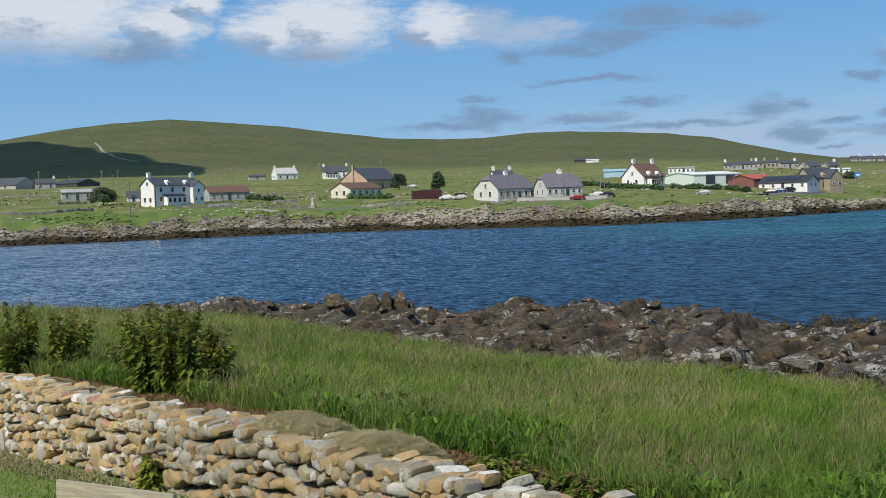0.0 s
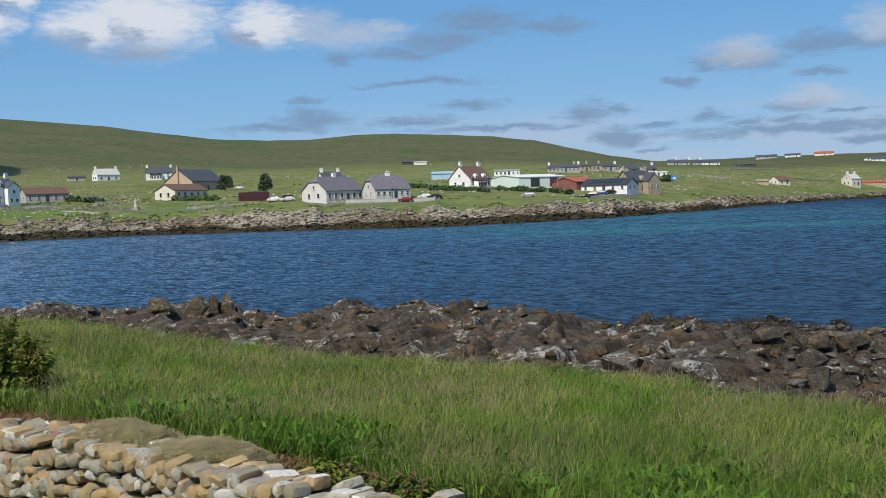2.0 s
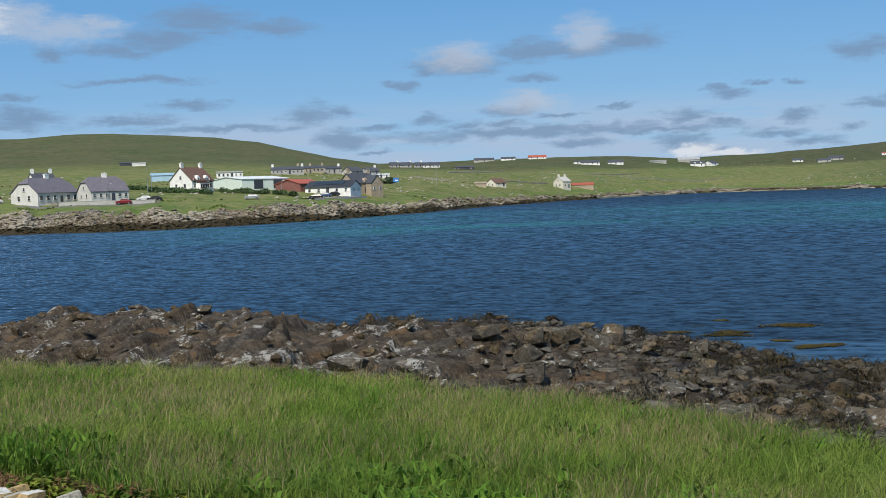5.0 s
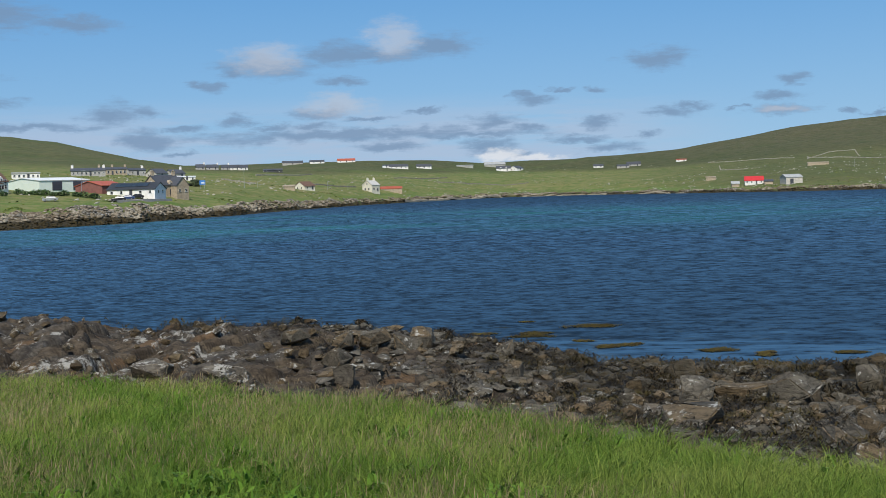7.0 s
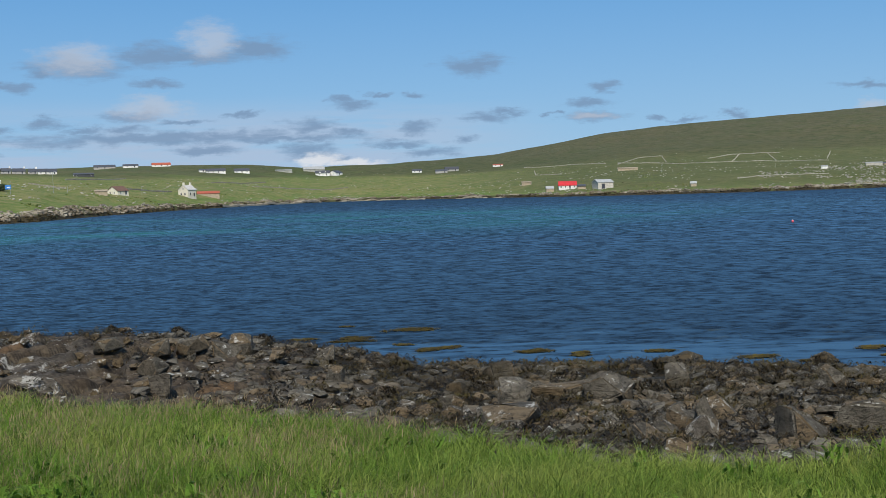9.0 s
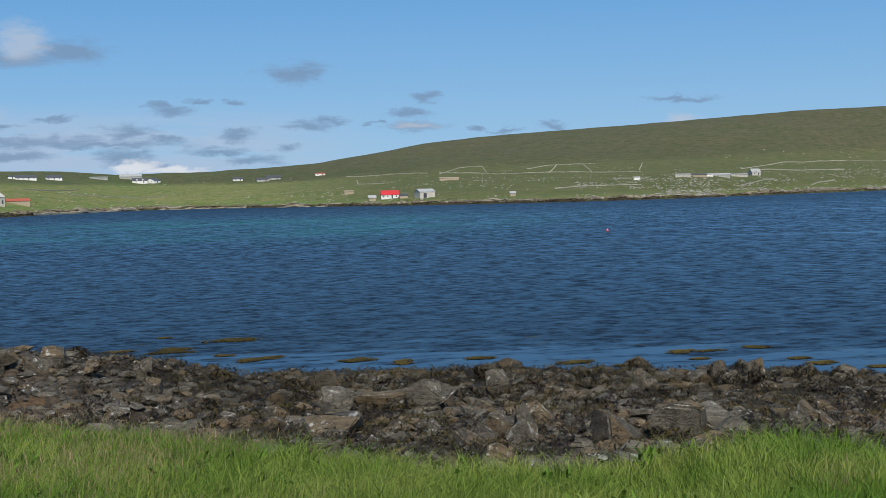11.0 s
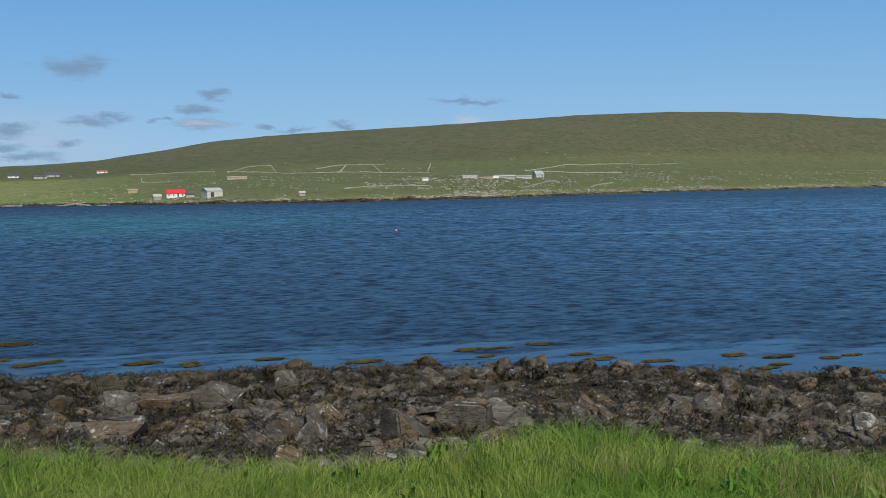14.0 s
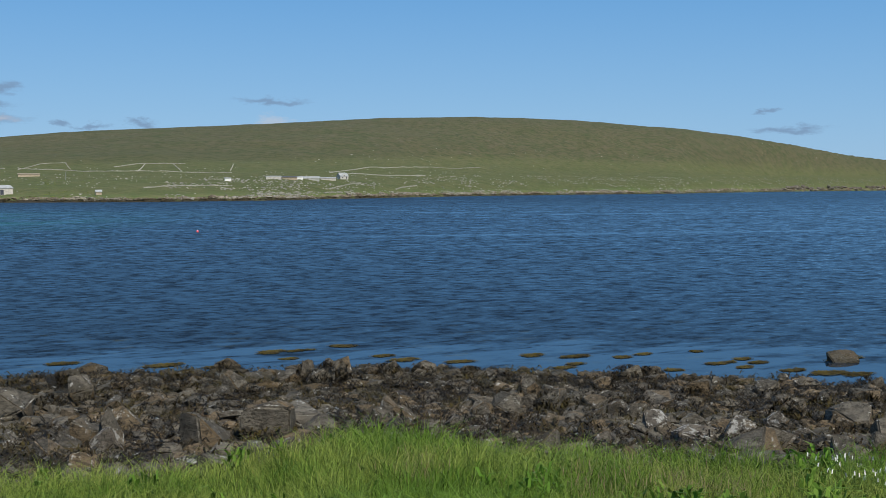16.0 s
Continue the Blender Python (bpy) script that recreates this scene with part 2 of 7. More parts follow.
def sea_material():
    m, n = material("rippled_sea")
    away = n.vec("LENGTH", n.world, out=1)
    bearing = n.math("DEGREES", n.math("ARCTAN2", n.vec("DOT_PRODUCT", n.world, (1, 0, 0), out=1), n.vec("DOT_PRODUCT", n.world, (0, 1, 0), out=1)))
    turned = n.add("ShaderNodeMapping", {"Vector": n.world, "Rotation": (0, 0, 0.62)})

    def waves(along, across, seed, detail, rough):
        """Wave trains of one size, spread evenly about zero."""
        place = n.vec("ADD", n.vec("MULTIPLY", turned, (along, across, 1)), (seed * 13.7, seed * 5.1, seed))
        return n.math("MULTIPLY", n.math("SUBTRACT", n.noise(place, 1.0, detail, rough, 0.35), 0.5), 8.0)

    ripple, chop = waves(2.2, 2.9, 1, 2, 0.6), waves(0.85, 1.2, 2, 3, 0.62)
    train, swell = waves(0.46, 0.42, 3, 3, 0.62), waves(0.17, 0.14, 4, 3, 0.62)
    steep = n.math("ADD", n.math("MULTIPLY_ADD", ripple, 0.42, n.math("MULTIPLY", chop, 0.72)), n.math("MULTIPLY_ADD", train, n.ramp(away, 50, 160, 0.22, 0.66), n.math("MULTIPLY", swell, n.ramp(away, 80, 350, 0.08, 0.60))))
    slow = n.noise(n.vec("MULTIPLY", n.world, (0.006, 0.014, 1)), 1.0, 4, 0.55)
    patch = n.noise(n.vec("MULTIPLY", n.world, (0.020, 0.045, 1)), 1.0, 5, 0.65, 0.6)
    # shelter: the pool inside the weed, the head of the bay, and long wind slicks out on the water
    fringe = n.math("MULTIPLY_ADD", n.math("SUBTRACT", n.noise(n.vec("MULTIPLY", turned, (0.16, 0.5, 1)), 1.0, 4, 0.6), 0.5), 26.0, away)
    pool = n.math("MULTIPLY", n.ramp(fringe, 49, 44), n.ramp(bearing, 24, 33))
    head = n.math("MULTIPLY", n.math("MULTIPLY", n.ramp(bearing, -4, -15), n.ramp(patch, 0.35, 0.6, 0.3, 1.0)), 0.42)
    slick = n.math("MULTIPLY", n.ramp(n.noise(n.vec("MULTIPLY", n.add("ShaderNodeMapping", {"Vector": n.world, "Rotation": (0, 0, 0.95)}), (0.006, 0.05, 1)), 1.0, 4, 0.6), 0.56, 0.66), n.math("MULTIPLY", n.ramp(bearing, 38, 66), n.ramp(away, 55, 110)))
    calm = n.math("MAXIMUM", n.math("MAXIMUM", n.math("MULTIPLY", pool, 0.92), head), n.math("MULTIPLY", slick, 0.5))
    sand = n.math("MULTIPLY", n.math("MULTIPLY", n.ramp(away, 135, 215), n.ramp(away, 450, 290)), n.math("MULTIPLY", n.ramp(bearing, 1, 15), n.ramp(bearing, 60, 36)))
    sand = n.math("MULTIPLY", sand, n.math("MULTIPLY", n.ramp(slow, 0.36, 0.6, 0.25, 1.0), n.ramp(patch, 0.36, 0.62, 0.25, 1.0)))
    color = n.mix(n.ramp(slow, 0.35, 0.65), rgb(0.0060, 0.0140, 0.027), rgb(0.0095, 0.0215, 0.038))
    color = n.mix(n.math("MULTIPLY", sand, 0.9), color, rgb(0.010, 0.082, 0.070))
    # weed under the surface close inshore
    weed = n.math("MULTIPLY", n.ramp(fringe, 62, 46), n.ramp(n.noise(n.vec("MULTIPLY", turned, (0.5, 1.0, 1)), 1.0, 5, 0.7), 0.56, 0.68))
    color = n.mix(n.math("MULTIPLY", weed, n.ramp(bearing, 20, 30, 0.0, 0.8)), color, rgb(0.030, 0.030, 0.010))
    # normals set to lean shoreward, a few steeply, so reflections take the higher sky
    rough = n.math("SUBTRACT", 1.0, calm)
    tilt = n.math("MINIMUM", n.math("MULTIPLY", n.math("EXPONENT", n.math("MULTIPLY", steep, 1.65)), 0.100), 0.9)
    # extra lean far out darkens the distant water
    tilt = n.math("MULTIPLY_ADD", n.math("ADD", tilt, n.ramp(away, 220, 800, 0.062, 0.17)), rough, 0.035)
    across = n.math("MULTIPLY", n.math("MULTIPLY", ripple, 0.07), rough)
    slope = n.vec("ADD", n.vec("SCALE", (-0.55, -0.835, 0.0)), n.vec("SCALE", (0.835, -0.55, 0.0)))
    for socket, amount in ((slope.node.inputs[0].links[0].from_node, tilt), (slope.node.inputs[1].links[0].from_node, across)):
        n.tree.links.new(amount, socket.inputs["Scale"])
    leaned_normal = n.vec("NORMALIZE", n.vec("ADD", slope, (0.0, 0.0, 1.0)))
    finish(n, color, 0.05, specular=0.5, extra={"IOR": 1.33, "Normal": leaned_normal})
    return m


MAT_GROUND, MAT_SEA = ground_material(), sea_material()
# ---- the lie of the land ----
# by bearing from the eye: edge of the tall grass, near waterline, far waterline, foot and crest of the hills
BEARING = (-40, -20, -10, -5, 0, 5, 9, 15, 20, 25, 29, 33, 37, 41, 46, 52, 58, 62, 69, 77, 86, 100)
GRASS_EDGE = (48, 48, 42, 36, 33, 29, 27, 25, 23, 21, 19, 17.5, 16, 15, 14, 13.5, 14, 15, 14.5, 14, 14, 14)
NEAR_SHORE = (80, 74, 70, 68, 66, 64, 62, 57, 53, 51, 48, 45, 42, 41, 40.5, 39.5, 39, 38, 37, 35, 33.5, 33)
FAR_SHORE = (300, 300, 310, 312, 305, 288, 285, 320, 395, 560, 720, 880, 850, 770, 690, 660, 720, 850, 1150, 1450, 2650, 3000)
FOOT_EL = (1.4, 1.4, 1.45, 1.5, 1.5, 1.5, 1.5, 1.3, 1.05, 0.85, 0.75, 0.7, 0.65, 0.6, 0.65, 0.75, 0.85, 0.9, 0.85, 0.7, 0.5, 0.4)
CREST_AZ = (-40, -20, -17.5, -15, -12.5, -10, -7.4, -4.8, -2.6, 0, 2, 4, 6, 8.2, 10.5, 12.5, 14, 16, 18, 20.5, 24, 26.5, 29.5, 32, 35.7, 38.5, 41, 43.5, 46, 48.5, 52.5, 57.8, 63, 67.5, 71.7, 77, 79.3, 82, 84.3, 86, 100)
CREST_EL = (2.0, 3.51, 3.92, 4.21, 4.35, 4.15, 3.92, 3.53, 3.23, 3.09, 3.08, 3.23, 3.25, 3.11, 2.95, 2.68, 2.32, 1.84, 1.5, 1.49, 1.52, 1.52, 1.45, 1.25, 1.26, 1.42, 1.6, 1.98, 2.38, 2.62, 2.85, 3.1, 3.34, 3.4, 3.23, 2.74, 2.41, 1.94, 1.45, 1.22, 0.5)
CREST_FAR = {-40: 1900, 12: 1900, 18: 1500, 24: 1350, 36: 1350, 42: 1600, 60: 1750, 77: 2200, 86: 2900, 100: 3000}
WALL_A, WALL_B = Vector((-9.0, 22.7, 0)), Vector((6.2, 3.0, 0))  # the drystone wall between lawn and field


RAGGED_AZ = np.arange(-40, 101, 0.8)
RAGGED = np.random.RandomState(31).uniform(-1, 1, len(RAGGED_AZ))


def ease(t):
    t = np.clip(t, 0, 1)
    return t * t * (3 - 2 * t)


def fractal(x, y, scale, seed=0.0, octaves=3):
    """Cheap smooth noise between -1 and 1 for whole arrays."""
    total, gain, size = 0.0, 1.0, scale
    for k in range(octaves):
        a, b = x / size + seed * 7.3 + k * 3.1, y / size - seed * 4.7 + k * 5.9
        total = total + gain * np.sin(a * 1.7 + 1.9 * np.sin(b * 1.3 + k)) * np.sin(b * 1.9 + 1.7 * np.sin(a * 1.1 - k))
        gain, size = gain * 0.5, size * 0.47
    return total / 1.6


def behind_wall(x, y):
    """Metres from the wall's line, positive on the field's side."""
    along = (WALL_B - WALL_A).normalized()
    return (x - WALL_A.x) * -along.y + (y - WALL_A.y) * along.x


BROW_AZ = (-16, -12, -9, -7, -5, -3, -1.5, 1, 2.5, 3.5, 5, 6.8, 8, 10, 12, 13.5, 14.8, 15.8, 17, 20, 23, 25, 28, 33, 37, 60, 90)
BROW_EL = (-4.2, -4.03, -4.1, -4.5, -4.45, -4.5, -4.8, -5.35, -4.9, -4.55, -5.1, -4.65, -5.0, -5.2, -5.2, -5.5, -6.3, -6.4, -6.15, -6.08, -6.1, -6.4, -6.55, -7.3, -8.3, -8.5, -9.0)


def joint_cells(x, y, along, across, turn, seed):
    """Cells of jointed rock: three random numbers for each place's block, the place within it, and how near a joint is."""
    c, k = math.cos(turn), math.sin(turn)
    u, v = (x * c + y * k) / along, (-x * k + y * c) / across
    i, j = np.floor(u), np.floor(v)
    near, second = np.full(x.shape, 9.0), np.full(x.shape, 9.0)
    keep = [np.zeros(x.shape) for _ in range(5)]

    def chance(a, b, q):
        w = np.sin(a * 127.1 + b * 311.7 + seed * 17.3 + q * 74.7) * 43758.5453
        return w - np.floor(w)

    for a in (-1, 0, 1):
        for b in (-1, 0, 1):
            p, q = i + a, j + b
            du, dv = u - p - 0.1 - 0.8 * chance(p, q, 0), v - q - 0.1 - 0.8 * chance(p, q, 1)
            far = np.hypot(du, dv)
            first = far < near
            second = np.where(first, near, np.minimum(second, far))
            near = np.where(first, far, near)
            for n, value in enumerate((chance(p, q, 2), chance(p, q, 3), chance(p, q, 4), du * along, dv * across)):
                keep[n] = np.where(first, value, keep[n])
    return (*keep, second - near)


def blocks(x, y):
    """Jointed bedrock: tilted blocks of two sizes. Height, and a random number and the nearness of a joint for each place."""
    x, y = np.atleast_1d(np.asarray(x, float)), np.atleast_1d(np.asarray(y, float))
    wx, wy = x + 0.25 * fractal(x, y, 1.1, 24), y + 0.25 * fractal(x, y, 1.3, 25)
    r1, r2, r3, u, v, gap = joint_cells(wx, wy, 1.9, 1.05, 0.5, 1)
    q1, q2, q3, a, b, slit = joint_cells(wx, wy, 0.62, 0.40, 0.9, 2)
    soft = ease(gap / 0.30)
    z = (r1 - 0.5) * 0.34 * soft + u * (0.10 + 0.26 * (r2 - 0.5)) + v * (-0.16 + 0.36 * (r3 - 0.5))
    z = z + ((q1 - 0.5) * 0.20 + a * 0.6 * (q2 - 0.5) + b * 0.7 * (q3 - 0.5)) * ease(slit / 0.25) + 0.10 * fractal(x, y, 3.1, 26)
    z = z - 0.13 * ease(1 - gap / 0.22) - 0.04 * ease(1 - slit / 0.2)
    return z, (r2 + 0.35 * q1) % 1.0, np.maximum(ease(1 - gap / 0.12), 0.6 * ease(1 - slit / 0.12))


def land(x, y):
    """Height of the ground, and how far it is bare rock, moor and mown lawn."""
    x, y = np.asarray(x, float), np.asarray(y, float)
    d = np.maximum(np.hypot(x, y), 0.5)
    az = np.degrees(np.arctan2(x, y))
    edge, shore, far, foot_el = (np.interp(az, BEARING, v) for v in (GRASS_EDGE, NEAR_SHORE, FAR_SHORE, FOOT_EL))
    # near side
    rim = np.interp(az, (-20, -10, 0, 10, 20, 30, 40, 60, 90), (2.55, 2.2, 1.9, 2.1, 2.2, 2.35, 2.55, 2.7, 2.8))
    start = np.interp(az, (-20, 0, 10, 30), (22, 11, 9, 8))
    top = np.interp(az, (-20, -10, 0, 10, 30, 60), (3.05, 3.25, 3.36, 3.35, 3.25, 3.15))
    field = top + (rim - top) * np.clip((d - start) / np.maximum(edge - start, 1), 0, 1) + 0.10 * fractal(x, y, 5.0, 1)
    down = np.clip((d - edge) / (shore - edge), 0, 1.6)
    at = np.interp(az, (14, 20, 28, 37, 90), (0.42, 0.50, 0.70, 0.85, 0.9))
    brow = 6 + (edge + at * (shore - edge)) * np.tan(np.radians(np.interp(az, BROW_AZ, BROW_EL))) - np.interp(az, (14, 30, 40), (0.12, 0.10, 0.05))
    lip = rim - 0.45
    slope = np.where(down < at, lip + (brow - lip) * down / at - 0.22 * np.sin(np.pi * down / at), brow + (-0.3 - brow) * np.clip((down - at) / (1.02 - at), 0, 1) ** 1.3 - 1.6 * np.maximum(down - 1.02, 0))
    joints, shelf = np.zeros(d.shape), (d > 10) & (d < 110)
    if shelf.any():
        joints[shelf] = blocks(x[shelf], y[shelf])[0]
    joints = joints * np.interp(az, (-16, 22, 30, 40), (1.0, 1.0, 0.6, 0.4)) * ease((d - edge) / 1.5) * ease((1.35 - down) / 0.3)
    near = np.where(d < edge, field, rim - 0.45 * ease((d - edge) / 1.2) + (slope - lip) + joints)
    inside = behind_wall(x, y)
    lawn = (inside < 0.3) & (d < 60) & (x < 8)
    near = np.where(lawn, np.interp(d, (8, 15, 22, 40), (2.75, 2.5, 2.05, 1.8)), near)
    near = np.where(d > shore * 1.5, -3.0, np.maximum(near, -3.0))
    # far side: as heights over the horizon, from the waterline to the crest
    wobble = 3.5 * np.interp(az, RAGGED_AZ, RAGGED) + 1.8 * np.interp((az * 3.7) % 90, RAGGED_AZ, RAGGED)
    far = far + wobble * np.interp(far, (300, 900), (1.0, 2.0))
    s = d - far
    crest_d = np.interp(az, tuple(CREST_FAR), tuple(CREST_FAR.values()))
    foot_d = far + np.interp(az, (-20, 10, 25, 50, 86), (420, 420, 330, 260, 300))
    crest_d = np.maximum(crest_d, foot_d + 200)
    crest_el = np.interp(az, CREST_AZ, CREST_EL)
    bank_h = np.interp(az, (-20, 5, 14, 20, 30, 45, 70, 90), (3.7, 4.3, 4.0, 3.5, 2.4, 2.1, 3.0, 5.0)) * (1 + 0.2 * np.interp((az * 1.9 + 11) % 90, RAGGED_AZ, RAGGED))
    z55 = np.interp(az, (-20, -5, 5, 10, 20, 30, 45, 70, 90), (8.4, 7.8, 6.6, 6.8, 6.2, 4.8, 4.0, 6.0, 9.0))
    bank = np.interp(s, (-30, -6, 0, 5, 16, 22), (-3, -1.2, -0.1, 1.0, 0.86, 1.0))
    z_bank = np.where(s < 0, bank, bank_h * np.interp(s, (0, 4, 9, 16), (0, 0.35, 0.7, 1)) + (z55 - bank_h) * np.clip((s - 16) / 39, 0, 1) ** 0.8)
    el55, el_foot = np.degrees(np.arctan((z55 - 6) / (far + 55))), foot_el
    u = np.clip((s - 55) / np.maximum(foot_d - far - 55, 1), 0, 1)
    v = np.clip((d - foot_d) / (crest_d - foot_d), 0, 1)
    el = np.where(d < foot_d, el55 + (el_foot - el55) * u ** 0.62, el_foot + (crest_el - el_foot) * np.sin(v * np.pi / 2) ** 1.25)
    z_hill = 6 + d * np.tan(np.radians(el))
    z_hill = np.where(d > crest_d, z_hill - (d - crest_d) * 0.06, z_hill)
    gentle = fractal(x, y, 60, 5) * 0.7 * ease((s - 60) / 100) + fractal(x, y, 210, 6) * 3.0 * ease(v / 0.3) * ease((1 - v) / 0.25)
    rocky = (0.5 * fractal(x, y, 4.5, 7) + 0.3 * fractal(x, y, 1.9, 8)) * ease((s + 2) / 6) * ease((30 - s) / 14)
    z_far = np.where(s < 55, z_bank, z_hill) + gentle + rocky
    z = np.where(s > -30, z_far, near)
    rock = np.where(s > -40, ease((14 + 6 * fractal(x, y, 14, 9) - s) / 6), ease((d - edge + 0.3) / 1.2) * (d < 150))
    rock = np.where(lawn, 0.0, rock)
    moor = np.maximum(ease((v - 0.02) / 0.25), 0.75 * ease((az - 36) / 10) * ease((s - 8) / 30)) * (s > 0)
    return z, rock, moor, lawn * 1.0


def ground_z(x, y):
    return float(land(np.array([x]), np.array([y]))[0][0])


def mesh_object(name, verts, faces, mats, smooth=False, parent=None):
    mesh = bpy.data.meshes.new(name)
    mesh.from_pydata(verts, [], faces)
    for mat in mats if isinstance(mats, (list, tuple)) else [mats]:
        mesh.materials.append(mat)
    if smooth:
        mesh.shade_smooth()
    ob = new(name, mesh)
    ob.parent = parent
    return ob


def quads(rows, cols, wrap=False):
    i, j = np.meshgrid(np.arange(rows - 1), np.arange(cols if wrap else cols - 1), indexing="ij")
    k = (j + 1) % cols
    return np.stack([i * cols + j, i * cols + k, (i + 1) * cols + k, (i + 1) * cols + j], -1).reshape(-1, 4)


def build_ground():
    az = np.radians(np.concatenate([np.arange(-24, 92, 0.22), np.arange(92, 336, 4.0)]))
    d = np.concatenate([[0.0, 3.0], np.arange(5, 14, 0.30), np.arange(14, 80, 0.30), np.geomspace(80, 270, 12), np.arange(276, 420, 2.2), np.geomspace(424, 4600, 150)])
    dd, aa = np.meshgrid(d, az, indexing="ij")
    x, y = dd * np.sin(aa), dd * np.cos(aa)
    z, rock, moor, lawn = land(x, y)
    behind = ease((np.abs((np.degrees(aa) - 34 + 180) % 360 - 180) - 62) / 10)  # out of sight: a plain low island
    z = z * (1 - behind) + behind * np.interp(dd, (0, 18, 60, 300, 4600), (2.75, 2.75, 4.5, 8, 20))
    z = z - 0.5 * ease((rock - 0.3) / 0.6) * (dd < 85) * (dd > 12)
    verts = np.stack([x, y, z], -1).reshape(-1, 3)
    mesh = bpy.data.meshes.new("ground")
    mesh.from_pydata(verts.tolist(), [], quads(len(d), len(az), True)[:, ::-1].tolist())
    mask = mesh.attributes.new("cover", "FLOAT_VECTOR", "POINT")
    mask.data.foreach_set("vector", np.stack([rock * (1 - behind), moor, lawn], -1).reshape(-1).astype(np.float32))
    far = np.interp(np.degrees(aa), BEARING, FAR_SHORE)
    s = dd - far
    strips = ease((fractal(x, y, 26, 17) + 0.5 * fractal(x, y, 11, 18) + 0.15) / 0.6)
    lush = ease((s - 11) / 4) * ease((62 - s) / 22) * (0.35 + 0.65 * strips) * (0.35 + 0.65 * ease((52 - np.degrees(aa)) / 14)) + 0.4 * ease((fractal(x * 0.6, y * 1.6, 70, 19) - 0.15) / 0.3) * ease((s - 60) / 60) * ease((520 - s) / 200) * ease((44 - np.degrees(aa)) / 10)
    green = mesh.attributes.new("lush", "FLOAT", "POINT")
    green.data.foreach_set("value", np.clip(lush * (dd > 200), 0, 1).reshape(-1).astype(np.float32))
    mesh.materials.append(MAT_GROUND)
    mesh.shade_smooth()
    ob = new("ground", mesh)
    tagged(ob, "green turf, dark shore rock and moorland hills round a bay", "ground", kind="structure")


def build_sea():
    d = np.concatenate([[20.0], np.geomspace(30, 4700, 40)])
    az = np.radians(np.arange(-30, 100, 2.0))
    dd, aa = np.meshgrid(d, az, indexing="ij")
    verts = np.stack([dd * np.sin(aa), dd * np.cos(aa), dd * 0], -1).reshape(-1, 3)
    ob = mesh_object("water", verts.tolist(), quads(len(d), len(az))[:, ::-1].tolist(), MAT_SEA, True)
    tagged(ob, "dark blue rippled sea with a turquoise shallow", "water", kind="structure")


build_ground()
build_sea()
# ---- small kit for building meshes ----
def box(bm, center, size, rz=0.0, taper=1.0, mat=0):
    """A box, its top narrowed by taper."""
    m = Matrix.Translation(center) @ Matrix.Rotation(rz, 4, "Z")
    out = bmesh.ops.create_cube(bm, size=1.0)["verts"]
    for v in out:
        k = taper if v.co.z > 0 else 1.0
        v.co = m @ Vector((v.co.x * size[0] * k, v.co.y * size[1] * k, v.co.z * size[2]))
    for f in {f for v in out for f in v.link_faces}:
        f.material_index = mat
    return out


def tube(bm, a, b, ra, rb, sides=8):
    """A tapered round bar from a to b."""
    a, b = Vector(a), Vector(b)
    turn = (b - a).to_track_quat("Z", "Y").to_matrix().to_4x4()
    out = bmesh.ops.create_cone(bm, cap_ends=True, segments=sides, radius1=ra, radius2=rb, depth=(b - a).length)["verts"]
    for v in out:
        v.co = Matrix.Translation((a + b) / 2) @ turn @ v.co
    return out


def solid(bm, verts, faces):
    made = [bm.verts.new(v) for v in verts]
    for f in faces:
        bm.faces.new([made[i] for i in f])


def part(name, bm, mat, parent, label="", smooth=False):
    mesh = bpy.data.meshes.new(name)
    bm.normal_update()
    bm.to_mesh(mesh)
    bm.free()
    for one in mat if isinstance(mat, (list, tuple)) else [mat]:
        mesh.materials.append(one)
    if smooth:
        mesh.shade_smooth()
    ob = new(name, mesh)
    ob.parent = parent
    if label:
        ob["label"] = label
    return ob


def shared(name, mesh, parent, at, label=""):
    ob = new(name, mesh)
    ob.parent = parent
    ob.matrix_basis = at
    if label:
        ob["label"] = label
    return ob


def holder(name, x, y, rz=0.0, z=None, label="", category="", group=""):
    ob = new(name)
    ob.matrix_basis = pose(x, y, ground_z(x, y) if z is None else z, 0, 0, rz)
    return tagged(ob, label, category, group)


# ---- the settlement across the bay ----
WHITE = plain("white_harling", (0.82, 0.81, 0.78), (0.70, 0.69, 0.65), 0.8, 0.9)
CREAM = plain("cream_render", (0.70, 0.66, 0.55), (0.60, 0.56, 0.46), 0.8, 0.9)
HARL = plain("grey_harling", (0.42, 0.41, 0.39), (0.34, 0.33, 0.31), 0.8, 0.9)
PALE_HARL = plain("pale_harling", (0.60, 0.585, 0.555), (0.50, 0.485, 0.46), 0.8, 0.9)
CONCRETE = plain("weathered_concrete", (0.36, 0.36, 0.33), (0.26, 0.27, 0.24), 0.6, 0.9)
SAND = plain("sandy_brick", (0.46, 0.34, 0.24), (0.38, 0.27, 0.19), 1.2, 0.9)
RUBBLE = plain("rubble_masonry", (0.42, 0.345, 0.25), (0.27, 0.225, 0.165), 1.8, 0.95, 0.8, 0.05)
PALESTONE = plain("pale_stone", (0.50, 0.47, 0.42), (0.34, 0.32, 0.28), 1.2, 0.95)
SLATE = plain("dark_slate", (0.075, 0.078, 0.088), (0.05, 0.052, 0.06), 1.5, 0.55)
PURPLE_SLATE = plain("purple_grey_slate", (0.16, 0.145, 0.165), (0.11, 0.10, 0.115), 1.5, 0.6)
BROWN_TILE = plain("brown_roof_tile", (0.16, 0.085, 0.055), (0.10, 0.06, 0.045), 1.5, 0.75)
PALE_TILE = plain("bleached_roof", (0.55, 0.53, 0.50), (0.40, 0.39, 0.36), 1.2, 0.8)
